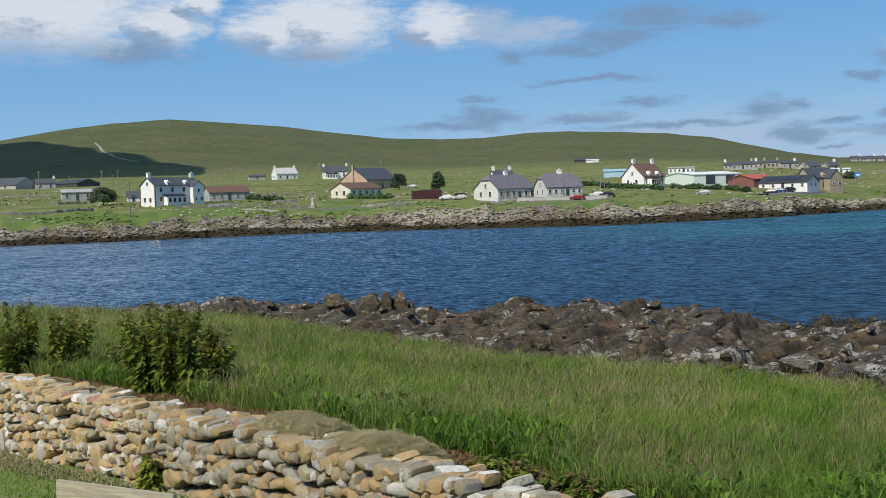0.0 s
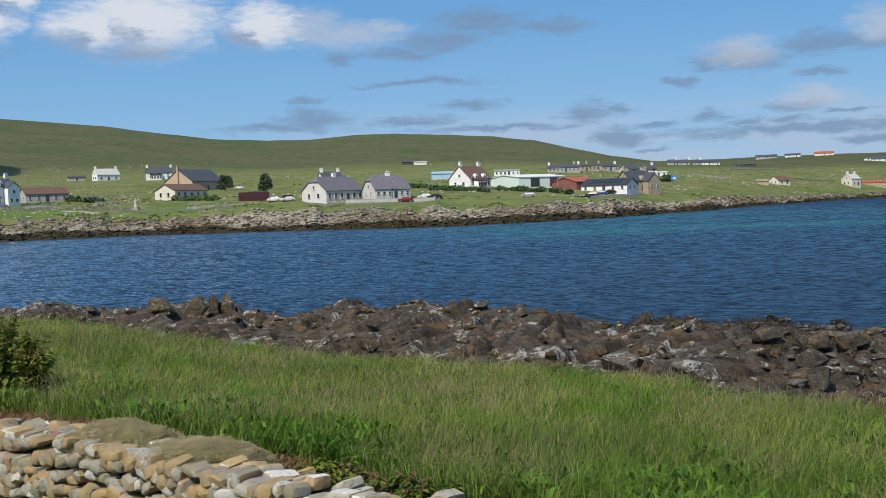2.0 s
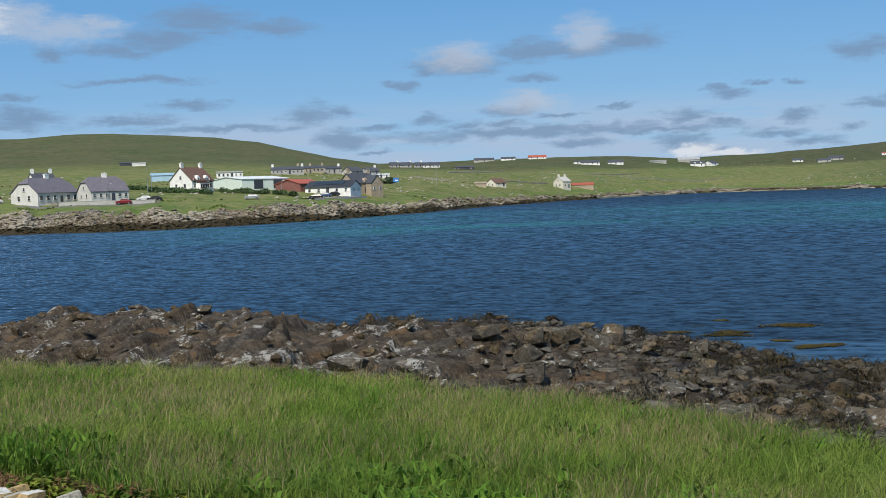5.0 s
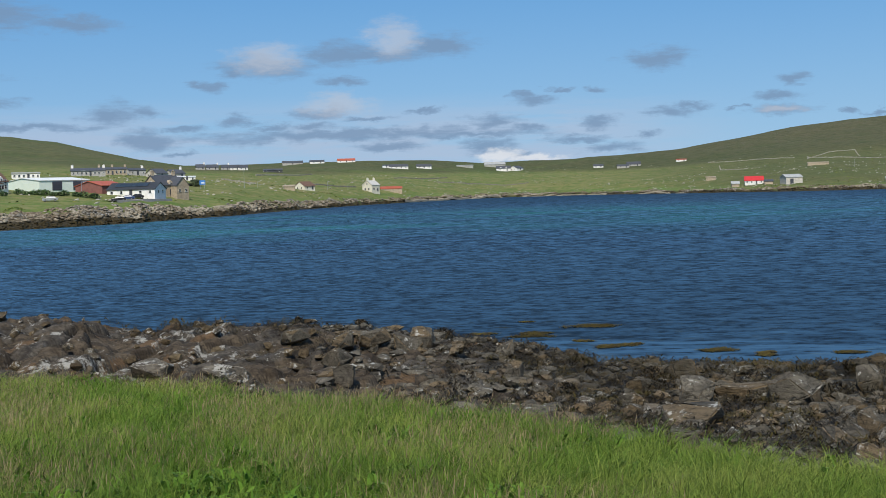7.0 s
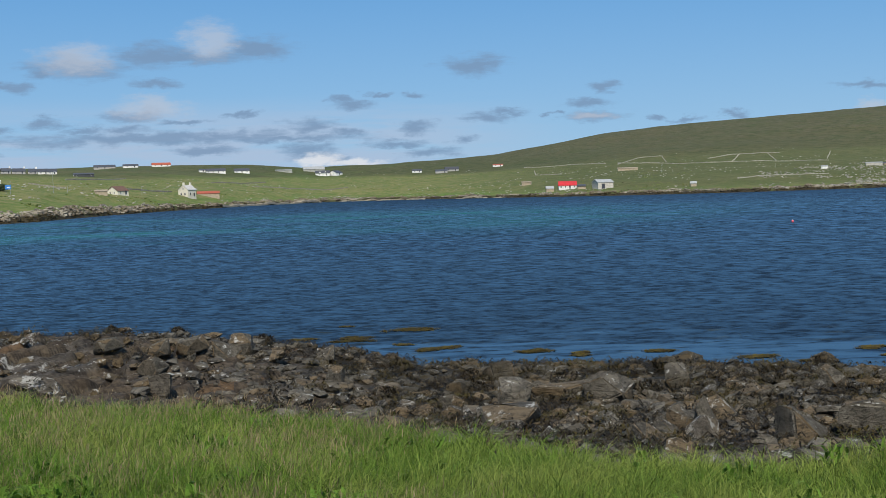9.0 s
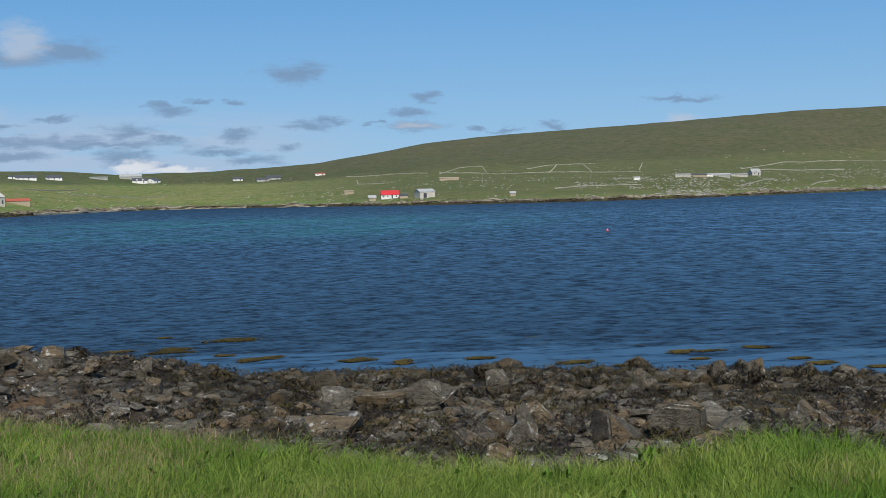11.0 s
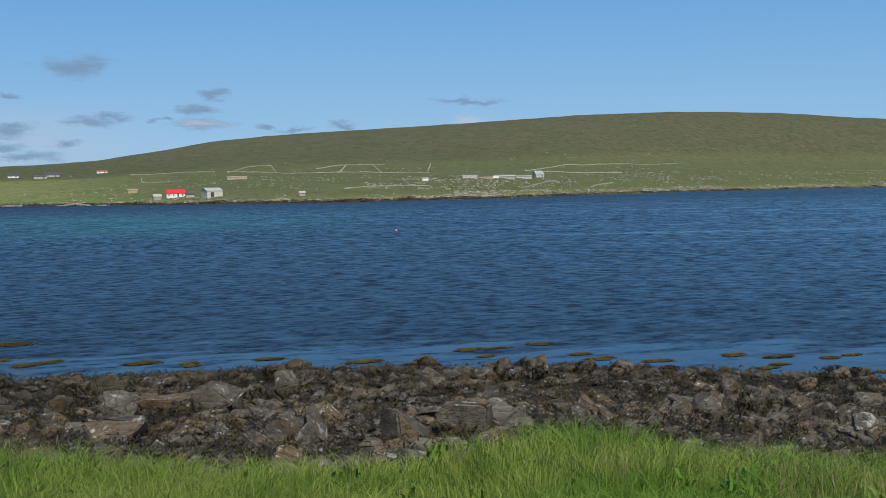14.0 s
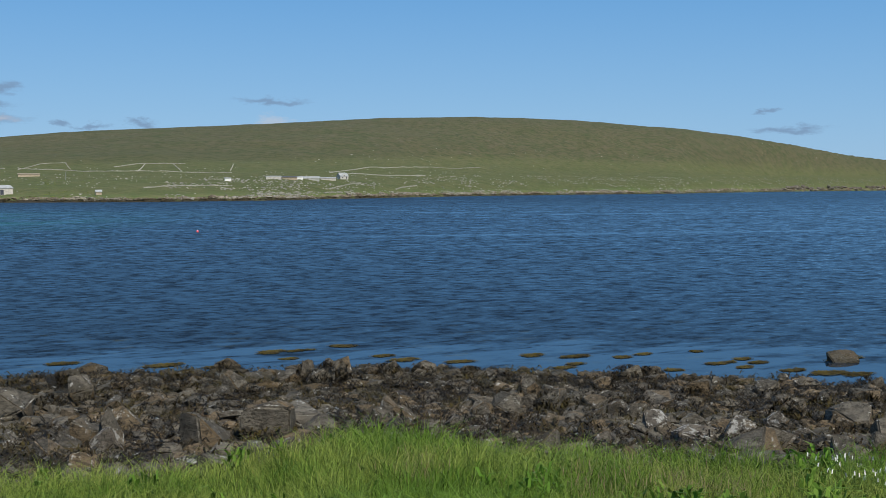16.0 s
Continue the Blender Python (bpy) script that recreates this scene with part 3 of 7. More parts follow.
REDROOF = plain("orange_red_sheeting", (0.42, 0.10, 0.05), (0.33, 0.08, 0.045), 0.8, 0.6)
BRIGHTRED = plain("bright_red_sheeting", (0.55, 0.03, 0.03), (0.42, 0.03, 0.03), 0.8, 0.5)
REDWALL = plain("rust_brown_cladding", (0.22, 0.09, 0.075), (0.17, 0.07, 0.06), 0.8, 0.7)
MINT = plain("pale_green_cladding", (0.72, 0.80, 0.73), (0.66, 0.76, 0.68), 0.6, 0.5)
WHITESHEET = plain("white_sheeting", (0.78, 0.79, 0.78), (0.66, 0.67, 0.66), 0.6, 0.5)
SHEET = plain("grey_fibre_sheeting", (0.38, 0.39, 0.39), (0.28, 0.29, 0.28), 0.6, 0.8)
DARKSHEET = plain("dark_cladding", (0.055, 0.058, 0.06), (0.04, 0.042, 0.043), 0.6, 0.6)
SKYPAINT = plain("pale_blue_sheeting", (0.36, 0.52, 0.62), (0.30, 0.45, 0.55), 0.6, 0.5)
BLACKROOF = plain("black_roofing", (0.03, 0.031, 0.033), (0.045, 0.045, 0.045), 0.8, 0.5)
PANE = plain("window_glass", (0.02, 0.025, 0.03), (0.03, 0.035, 0.04), 0.5, 0.08, 0.0)
FRAMEPAINT = plain("white_window_paint", (0.75, 0.75, 0.73), None, 2.0, 0.5)
DOORPAINT = plain("dark_door_paint", (0.05, 0.055, 0.07), None, 2.0, 0.5)
POLEWOOD = plain("weathered_pole", (0.24, 0.21, 0.17), (0.17, 0.15, 0.125), 2.0, 0.9)
STEEL = plain("galvanised_steel", (0.42, 0.43, 0.43), None, 2.0, 0.45, 0.1, 0.01, 0.7)
SILVER = plain("silver_car_paint", (0.55, 0.56, 0.57), None, 1.0, 0.3, 0.0, 0.01, 0.5)
CARWHITE = plain("white_car_paint", (0.78, 0.78, 0.78), None, 1.0, 0.3, 0.0)
CARRED = plain("dark_red_car_paint", (0.22, 0.02, 0.025), None, 1.0, 0.3, 0.0)
CARBLUE = plain("blue_car_paint", (0.03, 0.06, 0.16), None, 1.0, 0.3, 0.0)
CARDARK = plain("black_car_paint", (0.02, 0.021, 0.024), None, 1.0, 0.3, 0.0)
TYRE = plain("tyre_rubber", (0.02, 0.02, 0.02), None, 2.0, 0.9)
MAROON = plain("maroon_container_paint", (0.075, 0.018, 0.022), (0.055, 0.015, 0.02), 0.7, 0.6)
LEAF_DARK = plain("dark_evergreen_leaf", (0.042, 0.068, 0.024), (0.06, 0.085, 0.030), 1.0, 0.7, vary=0.5)
HEDGE_LEAF = plain("hedge_leaf", (0.04, 0.085, 0.018), (0.065, 0.11, 0.025), 0.5, 0.75, vary=0.5)
BARK = plain("bark", (0.10, 0.075, 0.05), None, 3.0, 0.9)
PALE_FIELDSTONE = plain("pale_field_stone", (0.34, 0.325, 0.275), (0.20, 0.19, 0.155), 1.0, 0.95, vary=0.4)
FIELDSTONE = plain("lichened_field_stone", (0.27, 0.255, 0.21), (0.14, 0.135, 0.105), 1.0, 0.95, vary=0.4)


def window_meshes():
    made = []
    for w, h in ((1.0, 1.25), (0.8, 0.9)):
        bm = bmesh.new()
        for sx in (-1, 1):
            box(bm, (sx * w / 2, 0, 0), (0.05, 0.14, h + 0.05))
        for z in (-h / 2, 0, h / 2):
            box(bm, (0, 0, z), (w, 0.12, 0.045))
        box(bm, (0, -0.05, -h / 2 - 0.1), (w + 0.2, 0.2, 0.05))
        frame_mesh = bpy.data.meshes.new("window")
        bm.to_mesh(frame_mesh)
        bm.free()
        frame_mesh.materials.append(FRAMEPAINT)
        bm = bmesh.new()
        box(bm, (0, 0.0, 0), (w, 0.05, h))
        pane_mesh = bpy.data.meshes.new("pane")
        bm.to_mesh(pane_mesh)
        bm.free()
        pane_mesh.materials.append(PANE)
        made.append((frame_mesh, pane_mesh))
    return made


WINDOWS = window_meshes()


def window(parent, x, y, z, rz=0.0, small=False):
    frame_mesh, pane_mesh = WINDOWS[1 if small else 0]
    ob = shared("window", frame_mesh, parent, pose(x, y, z, 0, 0, rz))
    shared("pane", pane_mesh, ob, Matrix.Identity(4))


def gable_roof(bm, length, width, eaves, ridge, over=0.3, thick=0.18):
    l, w2 = length / 2 + over, width / 2 + over
    drop = (ridge - eaves) * over / (width / 2)
    for s in (-1, 1):
        lo, hi = (s * w2, eaves - drop), (0.0, ridge)
        solid(bm, [(-l, lo[0], lo[1]), (l, lo[0], lo[1]), (l, hi[0], hi[1]), (-l, hi[0], hi[1]),
                   (-l, lo[0], lo[1] + thick), (l, lo[0], lo[1] + thick), (l, hi[0], hi[1] + thick), (-l, hi[0], hi[1] + thick)],
              [(0, 1, 2, 3), (7, 6, 5, 4), (0, 4, 5, 1), (1, 5, 6, 2), (2, 6, 7, 3), (3, 7, 4, 0)])
    bmesh.ops.recalc_face_normals(bm, faces=bm.faces)


def hipped_roof(bm, length, width, eaves, ridge, cut, over=0.3, thick=0.18):
    """A gabled roof whose gable tops are cut back by small hips; cut is the height of the hip's foot, from 0 at the eaves to 1 at the ridge."""
    l, w2 = length / 2 + over, width / 2 + over
    low, zc, wc = eaves - (ridge - eaves) * over / (width / 2), eaves + (ridge - eaves) * cut, width / 2 * (1 - cut)
    r = length / 2 - 0.9 * (ridge - zc)
    shape = [(-l, w2, low), (l, w2, low), (l, wc, zc), (r, 0, ridge), (-r, 0, ridge), (-l, wc, zc)]
    vs = [[bm.verts.new((x, s * y, z + thick)) for x, y, z in shape] for s in (-1, 1)]
    bm.faces.new(vs[0])
    bm.faces.new(vs[1][::-1])
    bm.faces.new((vs[0][2], vs[1][2], vs[0][3]))
    bm.faces.new((vs[1][5], vs[0][5], vs[0][4]))
    bmesh.ops.remove_doubles(bm, verts=bm.verts, dist=0.001)
    bmesh.ops.recalc_face_normals(bm, faces=bm.faces)
    bmesh.ops.solidify(bm, geom=bm.faces[:], thickness=thick)


def chimney(parent, x, y, z0, z1, mat, wide=1.15):
    bm = bmesh.new()
    box(bm, (x, y, (z0 + z1) / 2), (wide, 0.75, z1 - z0))
    box(bm, (x, y, z1 + 0.06), (wide + 0.16, 0.9, 0.12))
    for k in (-0.22, 0.22):
        tube(bm, (x + k, y, z1 + 0.1), (x + k, y, z1 + 0.42), 0.09, 0.075, 7)
    part("chimney", bm, mat, parent)


def house(x, y, rz, length, width, eaves, ridge, label, wall, roof, stacks=0, dormers=0, rows=1, porch=False, bays=4,
          endstack=False, midstack=False, gates=0, panels=False, hips=False, wings=(), trim=None):
    """A gabled house: walls sunk into the slope, roof slabs, chimneys, dormers, windows with panes and a door."""
    kind = "shed" if bays == 0 else "house"
    if math.hypot(x, y) > 850 and x > 200:  # only the upper part shows over the brow
        eaves, ridge = eaves * 0.62, ridge * 0.8
    eaves, ridge = max(eaves, 1.5), max(ridge, 2.0, eaves + 0.5)
    thing = holder(kind, x, y, rz, label=label, category=kind, group="buildings round the bay")
    l, w2 = length / 2, width / 2
    bm = bmesh.new()
    solid(bm, [(-l, -w2, -2.5), (l, -w2, -2.5), (l, w2, -2.5), (-l, w2, -2.5), (-l, -w2, eaves), (l, -w2, eaves), (l, w2, eaves), (-l, w2, eaves), (-l, 0, ridge), (l, 0, ridge)],
          [(3, 2, 1, 0), (0, 1, 5, 4), (2, 3, 7, 6), (1, 2, 6, 9, 5), (3, 0, 4, 8, 7), (4, 5, 9, 8), (6, 7, 8, 9)])
    if hips:
        bmesh.ops.bisect_plane(bm, geom=bm.verts[:] + bm.edges[:] + bm.faces[:], plane_co=(0, 0, eaves + 0.6 * (ridge - eaves)), plane_no=(0, 0, 1), clear_outer=True)
    part("wall", bm, wall, thing)
    bm = bmesh.new()
    if hips:
        hipped_roof(bm, length, width, eaves + 0.02, ridge + 0.02, 0.6)
    else:
        gable_roof(bm, length, width, eaves + 0.02, ridge + 0.02)
    part("roof", bm, roof, thing)
    for wx, wy, turn, long, wide, low, high, skin in wings:
        spot = pose(wx, wy, 0, 0, 0, turn)
        a, b = long / 2, wide / 2
        bm = bmesh.new()
        solid(bm, [(-a, -b, -2.5), (a, -b, -2.5), (a, b, -2.5), (-a, b, -2.5), (-a, -b, low), (a, -b, low), (a, b, low), (-a, b, low), (-a, 0, high), (a, 0, high)],
              [(3, 2, 1, 0), (0, 1, 5, 4), (2, 3, 7, 6), (1, 2, 6, 9, 5), (3, 0, 4, 8, 7), (4, 5, 9, 8), (6, 7, 8, 9)])
        wing = part("wing", bm, skin, thing)
        wing.matrix_basis = spot
        bm = bmesh.new()
        gable_roof(bm, long, wide, low + 0.02, high + 0.02, 0.2)
        part("wing_roof", bm, roof, wing)
        for k in (-0.25, 0.25):
            window(wing, a + 0.03, k * wide, min(1.5, low * 0.5), 90, small=True)
        if low > 4:
            window(wing, a + 0.03, 0, low - 1.2, 90, small=True)
    if trim:
        for sx in (-1, 1):
            for sy in (-1, 1):
                bm = bmesh.new()
                box(bm, (sx * (l + 0.01), sy * (w2 + 0.01), eaves / 2 - 1.0), (0.3, 0.3, eaves + 1.8))
                part("quoin", bm, trim, thing, "dark red painted quoins")
    stack_mat = wall if wall in (WHITE, CREAM, RUBBLE) else WHITE
    spots = ((), (l - 0.6,), (-l + 0.6, l - 0.6), (-l + 0.6, 0, l - 0.6))[stacks]
    for sx in spots:
        chimney(thing, sx, 0, ridge - 0.7, ridge + 1.35, stack_mat)
    if endstack:
        chimney(thing, -l - 0.25, 0, 0.0, ridge + 1.2, wall, 0.7)
    if midstack:
        chimney(thing, 0.05 * length, 0.0, ridge - 0.6, ridge + 1.0, WHITE, 1.3)
    if bays:
        door_bay = bays // 2
        for row in range(rows):
            zc = (eaves / rows) * row + min(1.55, eaves * 0.55) if rows > 1 else min(1.5, eaves * 0.56)
            for k in range(bays):
                wx = -l + (k + 0.5) * length / bays
                if row == 0 and k == door_bay:
                    bm = bmesh.new()
                    box(bm, (wx, -w2 - 0.02, 1.0), (0.95, 0.12, 2.0))
                    box(bm, (wx, -w2 - 0.06, 1.45), (0.5, 0.12, 0.6))
                    part("door", bm, DOORPAINT, thing)
                elif eaves > 1.2:
                    window(thing, wx, -w2 - 0.03, zc, small=eaves < 2.6)
        for s in (-1, 1):
            if width > 5.5:
                window(thing, s * (l + 0.03), -width * 0.18, min(1.5, eaves * 0.56), 90 * s, small=eaves < 2.6)
                window(thing, s * (l + 0.03), width * 0.2, min(1.5, eaves * 0.56), 90 * s, small=eaves < 2.6)
            if ridge > 6:
                window(thing, s * (l + 0.03), 0, eaves + 0.25 * (ridge - eaves), 90 * s, small=True)
    for k in range(dormers):
        wx = -l + (k + 0.75) * length / (dormers + 0.5)
        bm = bmesh.new()
        solid(bm, [(wx - 0.75, -w2 - 0.05, eaves - 0.5), (wx + 0.75, -w2 - 0.05, eaves - 0.5), (wx + 0.75, -w2 - 0.05, eaves + 0.9), (wx, -w2 - 0.05, eaves + 1.6), (wx - 0.75, -w2 - 0.05, eaves + 0.9),
                   (wx - 0.75, 0, eaves - 0.5), (wx + 0.75, 0, eaves - 0.5), (wx + 0.75, 0, eaves + 0.9), (wx, 0, eaves + 1.6), (wx - 0.75, 0, eaves + 0.9)],
              [(0, 1, 2, 3, 4), (9, 8, 7, 6, 5), (1, 0, 5, 6), (2, 1, 6, 7), (0, 4, 9, 5), (3, 2, 7, 8), (4, 3, 8, 9)])
        dormer = part("dormer", bm, wall, thing)
        window(dormer, wx, -w2 - 0.09, eaves + 0.3, small=True)
    if porch:
        bm = bmesh.new()
        box(bm, (-0.12 * length, -w2 - 1.0, 1.15 - 1.2), (length * 0.42, 2.0, 2.3 + 2.4))
        part("porch", bm, wall, thing, "white glazed porch")
        bm = bmesh.new()
        solid(bm, [(-0.35 * length, -w2 - 2.2, 2.3), (0.11 * length, -w2 - 2.2, 2.3), (0.11 * length, -w2 + 0.1, 3.1), (-0.35 * length, -w2 + 0.1, 3.1)], [(0, 1, 2, 3)])
        bmesh.ops.solidify(bm, geom=bm.faces[:], thickness=0.12)
        part("porch_roof", bm, roof, thing)
        for k in range(4):
            window(thing, -0.28 * length + k * length * 0.105, -w2 - 2.03, 1.25)
    for k in range(gates):
        bm = bmesh.new()
        gx = (-0.15 + 0.42 * k) * length
        box(bm, (gx, -w2 - 0.03, min(1.5, eaves * 0.45)), (min(3.4, length * 0.2), 0.12, min(3.0, eaves * 0.9)))
        for j in range(4):
            box(bm, (gx, -w2 - 0.1, 0.3 + j * 0.7), (min(3.4, length * 0.2), 0.05, 0.06))
        part("gate", bm, DOORPAINT, thing)
    if panels:
        slope = math.atan2(ridge - eaves, w2)
        for k in range(6):
            bm = bmesh.new()
            out = box(bm, (0, 0, 0), (1.7, w2 * 0.55, 0.06))
            bmesh.ops.transform(bm, matrix=Matrix.Translation((-0.32 * length + k * 1.8, -w2 * 0.45, eaves + (ridge - eaves) * 0.55 + 0.3)) @ Matrix.Rotation(slope, 4, "X"), verts=out)
            part("solar_panel", bm, PANE, thing)
    return thing


def pole(x, y, tall):
    thing = holder("utility_pole", x, y, label="weathered wooden utility pole with a short crossarm", category="pole", group="utility poles")
    bm = bmesh.new()
    tube(bm, (0, 0, -0.5), (0, 0, tall), 0.19, 0.14)
    part("post", bm, POLEWOOD, thing)
    bm = bmesh.new()
    box(bm, (0, 0, tall - 0.5), (1.5, 0.1, 0.12))
    part("crossarm", bm, POLEWOOD, thing)
    bm = bmesh.new()
    for k in (-0.6, 0, 0.6):
        tube(bm, (k, 0, tall - 0.45), (k, 0, tall - 0.2), 0.06, 0.04, 6)
    part("insulator", bm, CARWHITE, thing)


def lamp_post(x, y, tall):
    thing = holder("street_lamp", x, y, label="slim grey steel street lamp by the road", category="street lamp", group="street lamps")
    bm = bmesh.new()
    tube(bm, (0, 0, -0.3), (0, 0, tall), 0.10, 0.06)
    part("post", bm, STEEL, thing)
    bm = bmesh.new()
    tube(bm, (0, 0, tall - 0.05), (0.9, 0, tall + 0.12), 0.05, 0.04, 6)
    part("arm", bm, STEEL, thing)
    bm = bmesh.new()
    box(bm, (1.1, 0, tall + 0.1), (0.6, 0.22, 0.12), taper=0.7)
    part("lantern", bm, SHEET, thing)


def leaf_cloud(bm, center, radii, count, size, rng):
    """Small folded leaves over the shell and inside of an ellipsoid."""
    for _ in range(count):
        v = Vector((rng.gauss(0, 1), rng.gauss(0, 1), rng.gauss(0, 1))).normalized() * (0.55 + 0.5 * rng.random())
        c = Vector(center) + Vector((v.x * radii[0], v.y * radii[1], v.z * radii[2]))
        a = Vector((rng.gauss(0, 1), rng.gauss(0, 1), rng.gauss(0, 1))).normalized()
        b = a.orthogonal().normalized() * size * (0.5 + rng.random()) * 0.5
        a = a * size * (0.5 + rng.random())
        q = [bm.verts.new(p) for p in (c - a, c + b, c + a, c - b)]
        bm.faces.new((q[0], q[1], q[2]))
        bm.faces.new((q[0], q[2], q[3]))


def tree(x, y, tall, wide):
    rng = random.Random(int(x * 10))
    thing = holder("tree", x, y, label="small dark wind-shaped tree by the houses", category="tree", group="trees")
    bm = bmesh.new()
    tube(bm, (0, 0, -0.3), (0.1, 0, tall * 0.5), 0.16, 0.08)
    for k in range(6):
        a = k * 1.05
        tube(bm, (0.05, 0, tall * (0.2 + 0.04 * k)), (math.cos(a) * wide * 0.3, math.sin(a) * wide * 0.3, tall * (0.45 + 0.05 * k)), 0.06, 0.02, 6)
    part("trunk", bm, BARK, thing)
    bm = bmesh.new()
    for k in range(24):
        a, h = rng.random() * 6.28, rng.random()
        r = wide * 0.32 * (1.1 - 0.7 * h)
        leaf_cloud(bm, (math.cos(a) * r, math.sin(a) * r, tall * (0.22 + 0.66 * h)), (wide * 0.2, wide * 0.2, tall * 0.15), 110, 0.30, rng)
    part("crown", bm, LEAF_DARK, thing)


def hedge(a, b):
    rng = random.Random(int(a[0] * 7))
    a, b = Vector((*a, 0)), Vector((*b, 0))
    thing = holder("hedge", (a.x + b.x) / 2, (a.y + b.y) / 2, label="dense dark green garden hedge along the field", category="hedge", group="hedges")
    bm = bmesh.new()
    base = thing.matrix_basis.translation
    steps = max(2, int((b - a).length / 1.6))
    for k in range(steps):
        p = a.lerp(b, (k + rng.random()) / steps)
        h = 0.9 + 0.7 * rng.random()
        leaf_cloud(bm, (p.x - base.x, p.y - base.y, ground_z(p.x, p.y) - base.z + h * 0.5), (1.3, 1.0, h * 0.7), 120, 0.36, rng)
    part("foliage", bm, HEDGE_LEAF, thing)


def field_wall(a, b):
    rng = random.Random(int(a[0] * 5))
    a, b = Vector((*a, 0)), Vector((*b, 0))
    base = Vector(((a.x + b.x) / 2, (a.y + b.y) / 2, 0))
    base.z = ground_z(base.x, base.y)
    steps = max(2, int((b - a).length / 0.9))
    along = math.atan2(b.y - a.y, b.x - a.x)
    verts, faces = [], []
    for k in range(steps):
        p = a.lerp(b, (k + 0.5) / steps) - base
        z = ground_z(p.x + base.x, p.y + base.y) - base.z
        h, l, w2 = (0.45 + 0.45 * rng.random()) * (0.75 if a.x > 500 else 1.0), 0.44 + 0.12 * rng.random(), 0.3 + 0.1 * rng.random()
        n, turn = len(verts), along + rng.uniform(-0.2, 0.2)
        for zz, s in ((-0.4, 1.0), (h, 0.72)):
            for ux, uy in ((-1, -1), (1, -1), (1, 1), (-1, 1)):
                ex, ey = ux * l * s, uy * w2 * s
                verts.append((p.x + ex * math.cos(turn) - ey * math.sin(turn), p.y + ex * math.sin(turn) + ey * math.cos(turn), z + zz + rng.uniform(-0.08, 0.08)))
        faces += [(n, n + 1, n + 5, n + 4), (n + 1, n + 2, n + 6, n + 5), (n + 2, n + 3, n + 7, n + 6), (n + 3, n, n + 4, n + 7), (n + 4, n + 5, n + 6, n + 7)]
    ob = mesh_object("field_wall", verts, faces, PALE_FIELDSTONE if a.x > 500 else FIELDSTONE)
    ob.matrix_basis = Matrix.Translation(base)
    tagged(ob, "grey drystone field wall crossing the pasture", "wall", "field walls")


def road(points, wide, label, mat):
    """A strip that follows the ground, a hand's width above it, with edges turned down."""
    verts, faces = [], []
    pts = [Vector((*p, 0)) for p in points]
    dense = []
    for a, b in zip(pts, pts[1:]):
        n = max(2, int((b - a).length / 2))
        dense += [a.lerp(b, k / n) for k in range(n)]
    dense.append(pts[-1])
    for k, p in enumerate(dense):
        way = (dense[min(k + 1, len(dense) - 1)] - dense[max(k - 1, 0)]).normalized()
        side = Vector((-way.y, way.x, 0)) * wide / 2
        z = ground_z(p.x, p.y) + 0.15
        for s, dz in ((-1.1, -1.2), (-1, 0), (1, 0), (1.1, -1.2)):
            verts.append((p.x + side.x * s, p.y + side.y * s, z + dz))
    for k in range(len(dense) - 1):
        for j in range(3):
            faces.append((k * 4 + j, k * 4 + j + 1, k * 4 + 5 + j, k * 4 + 4 + j))
    ob = mesh_object("road", verts, faces, mat)
    tagged(ob, label, "road", kind="structure")


TARMAC = plain("grey_tarmac", (0.16, 0.155, 0.15), (0.12, 0.12, 0.115), 0.4, 0.9)
GRAVEL = plain("pale_gravel", (0.30, 0.28, 0.25), (0.23, 0.215, 0.19), 0.4, 0.95)


BEACH_SAND = plain("pale_beach_sand", (0.33, 0.29, 0.21), (0.26, 0.225, 0.165), 0.3, 0.95)


def garden_wall(a, b, tall=1.0):
    """A rendered garden wall with a coping."""
    a, b = Vector((*a, 0)), Vector((*b, 0))
    mid = (a + b) / 2
    thing = holder("garden_wall", mid.x, mid.y, math.degrees(math.atan2(b.y - a.y, b.x - a.x)), label="low grey rendered garden wall before the houses", category="wall", group="garden walls")
    length = (b - a).length
    bm = bmesh.new()
    box(bm, (0, 0, tall / 2 - 0.6), (length, 0.25, tall + 1.2))
    part("body", bm, HARL, thing)
    bm = bmesh.new()
    box(bm, (0, 0, tall + 0.05), (length + 0.1, 0.36, 0.1))
    part("coping", bm, CONCRETE, thing)


def sign_board(x, y, rz):
    thing = holder("sign_board", x, y, rz, label="blue and white sign board on two posts", category="sign")
    for k in (-0.8, 0.8):
        bm = bmesh.new()
        tube(bm, (k, 0, -0.3), (k, 0, 3.0), 0.07, 0.07)
        part("post", bm, STEEL, thing)
    bm = bmesh.new()
    box(bm, (0, -0.09, 2.7), (2.2, 0.08, 1.7))
    part("board", bm, plain("blue_sign_paint", (0.05, 0.20, 0.55), None, 2, 0.4), thing)
    bm = bmesh.new()
    box(bm, (0.2, -0.15, 2.55), (1.2, 0.04, 0.5))
    part("emblem", bm, CARWHITE, thing, "plain white emblem panel")


def monument(x, y):
    thing = holder("monument", x, y, label="small grey stone monument on a stepped plinth", category="monument")
    bm = bmesh.new()
    box(bm, (0, 0, 0.1), (1.6, 1.6, 0.6))
    box(bm, (0, 0, 0.6), (1.1, 1.1, 0.5))
    part("plinth", bm, RUBBLE, thing)
    bm = bmesh.new()
    box(bm, (0, 0, 1.9), (0.7, 0.6, 2.2), taper=0.55)
    box(bm, (0, 0, 3.05), (0.5, 0.45, 0.25), taper=0.6)
    part("shaft", bm, PALESTONE, thing)


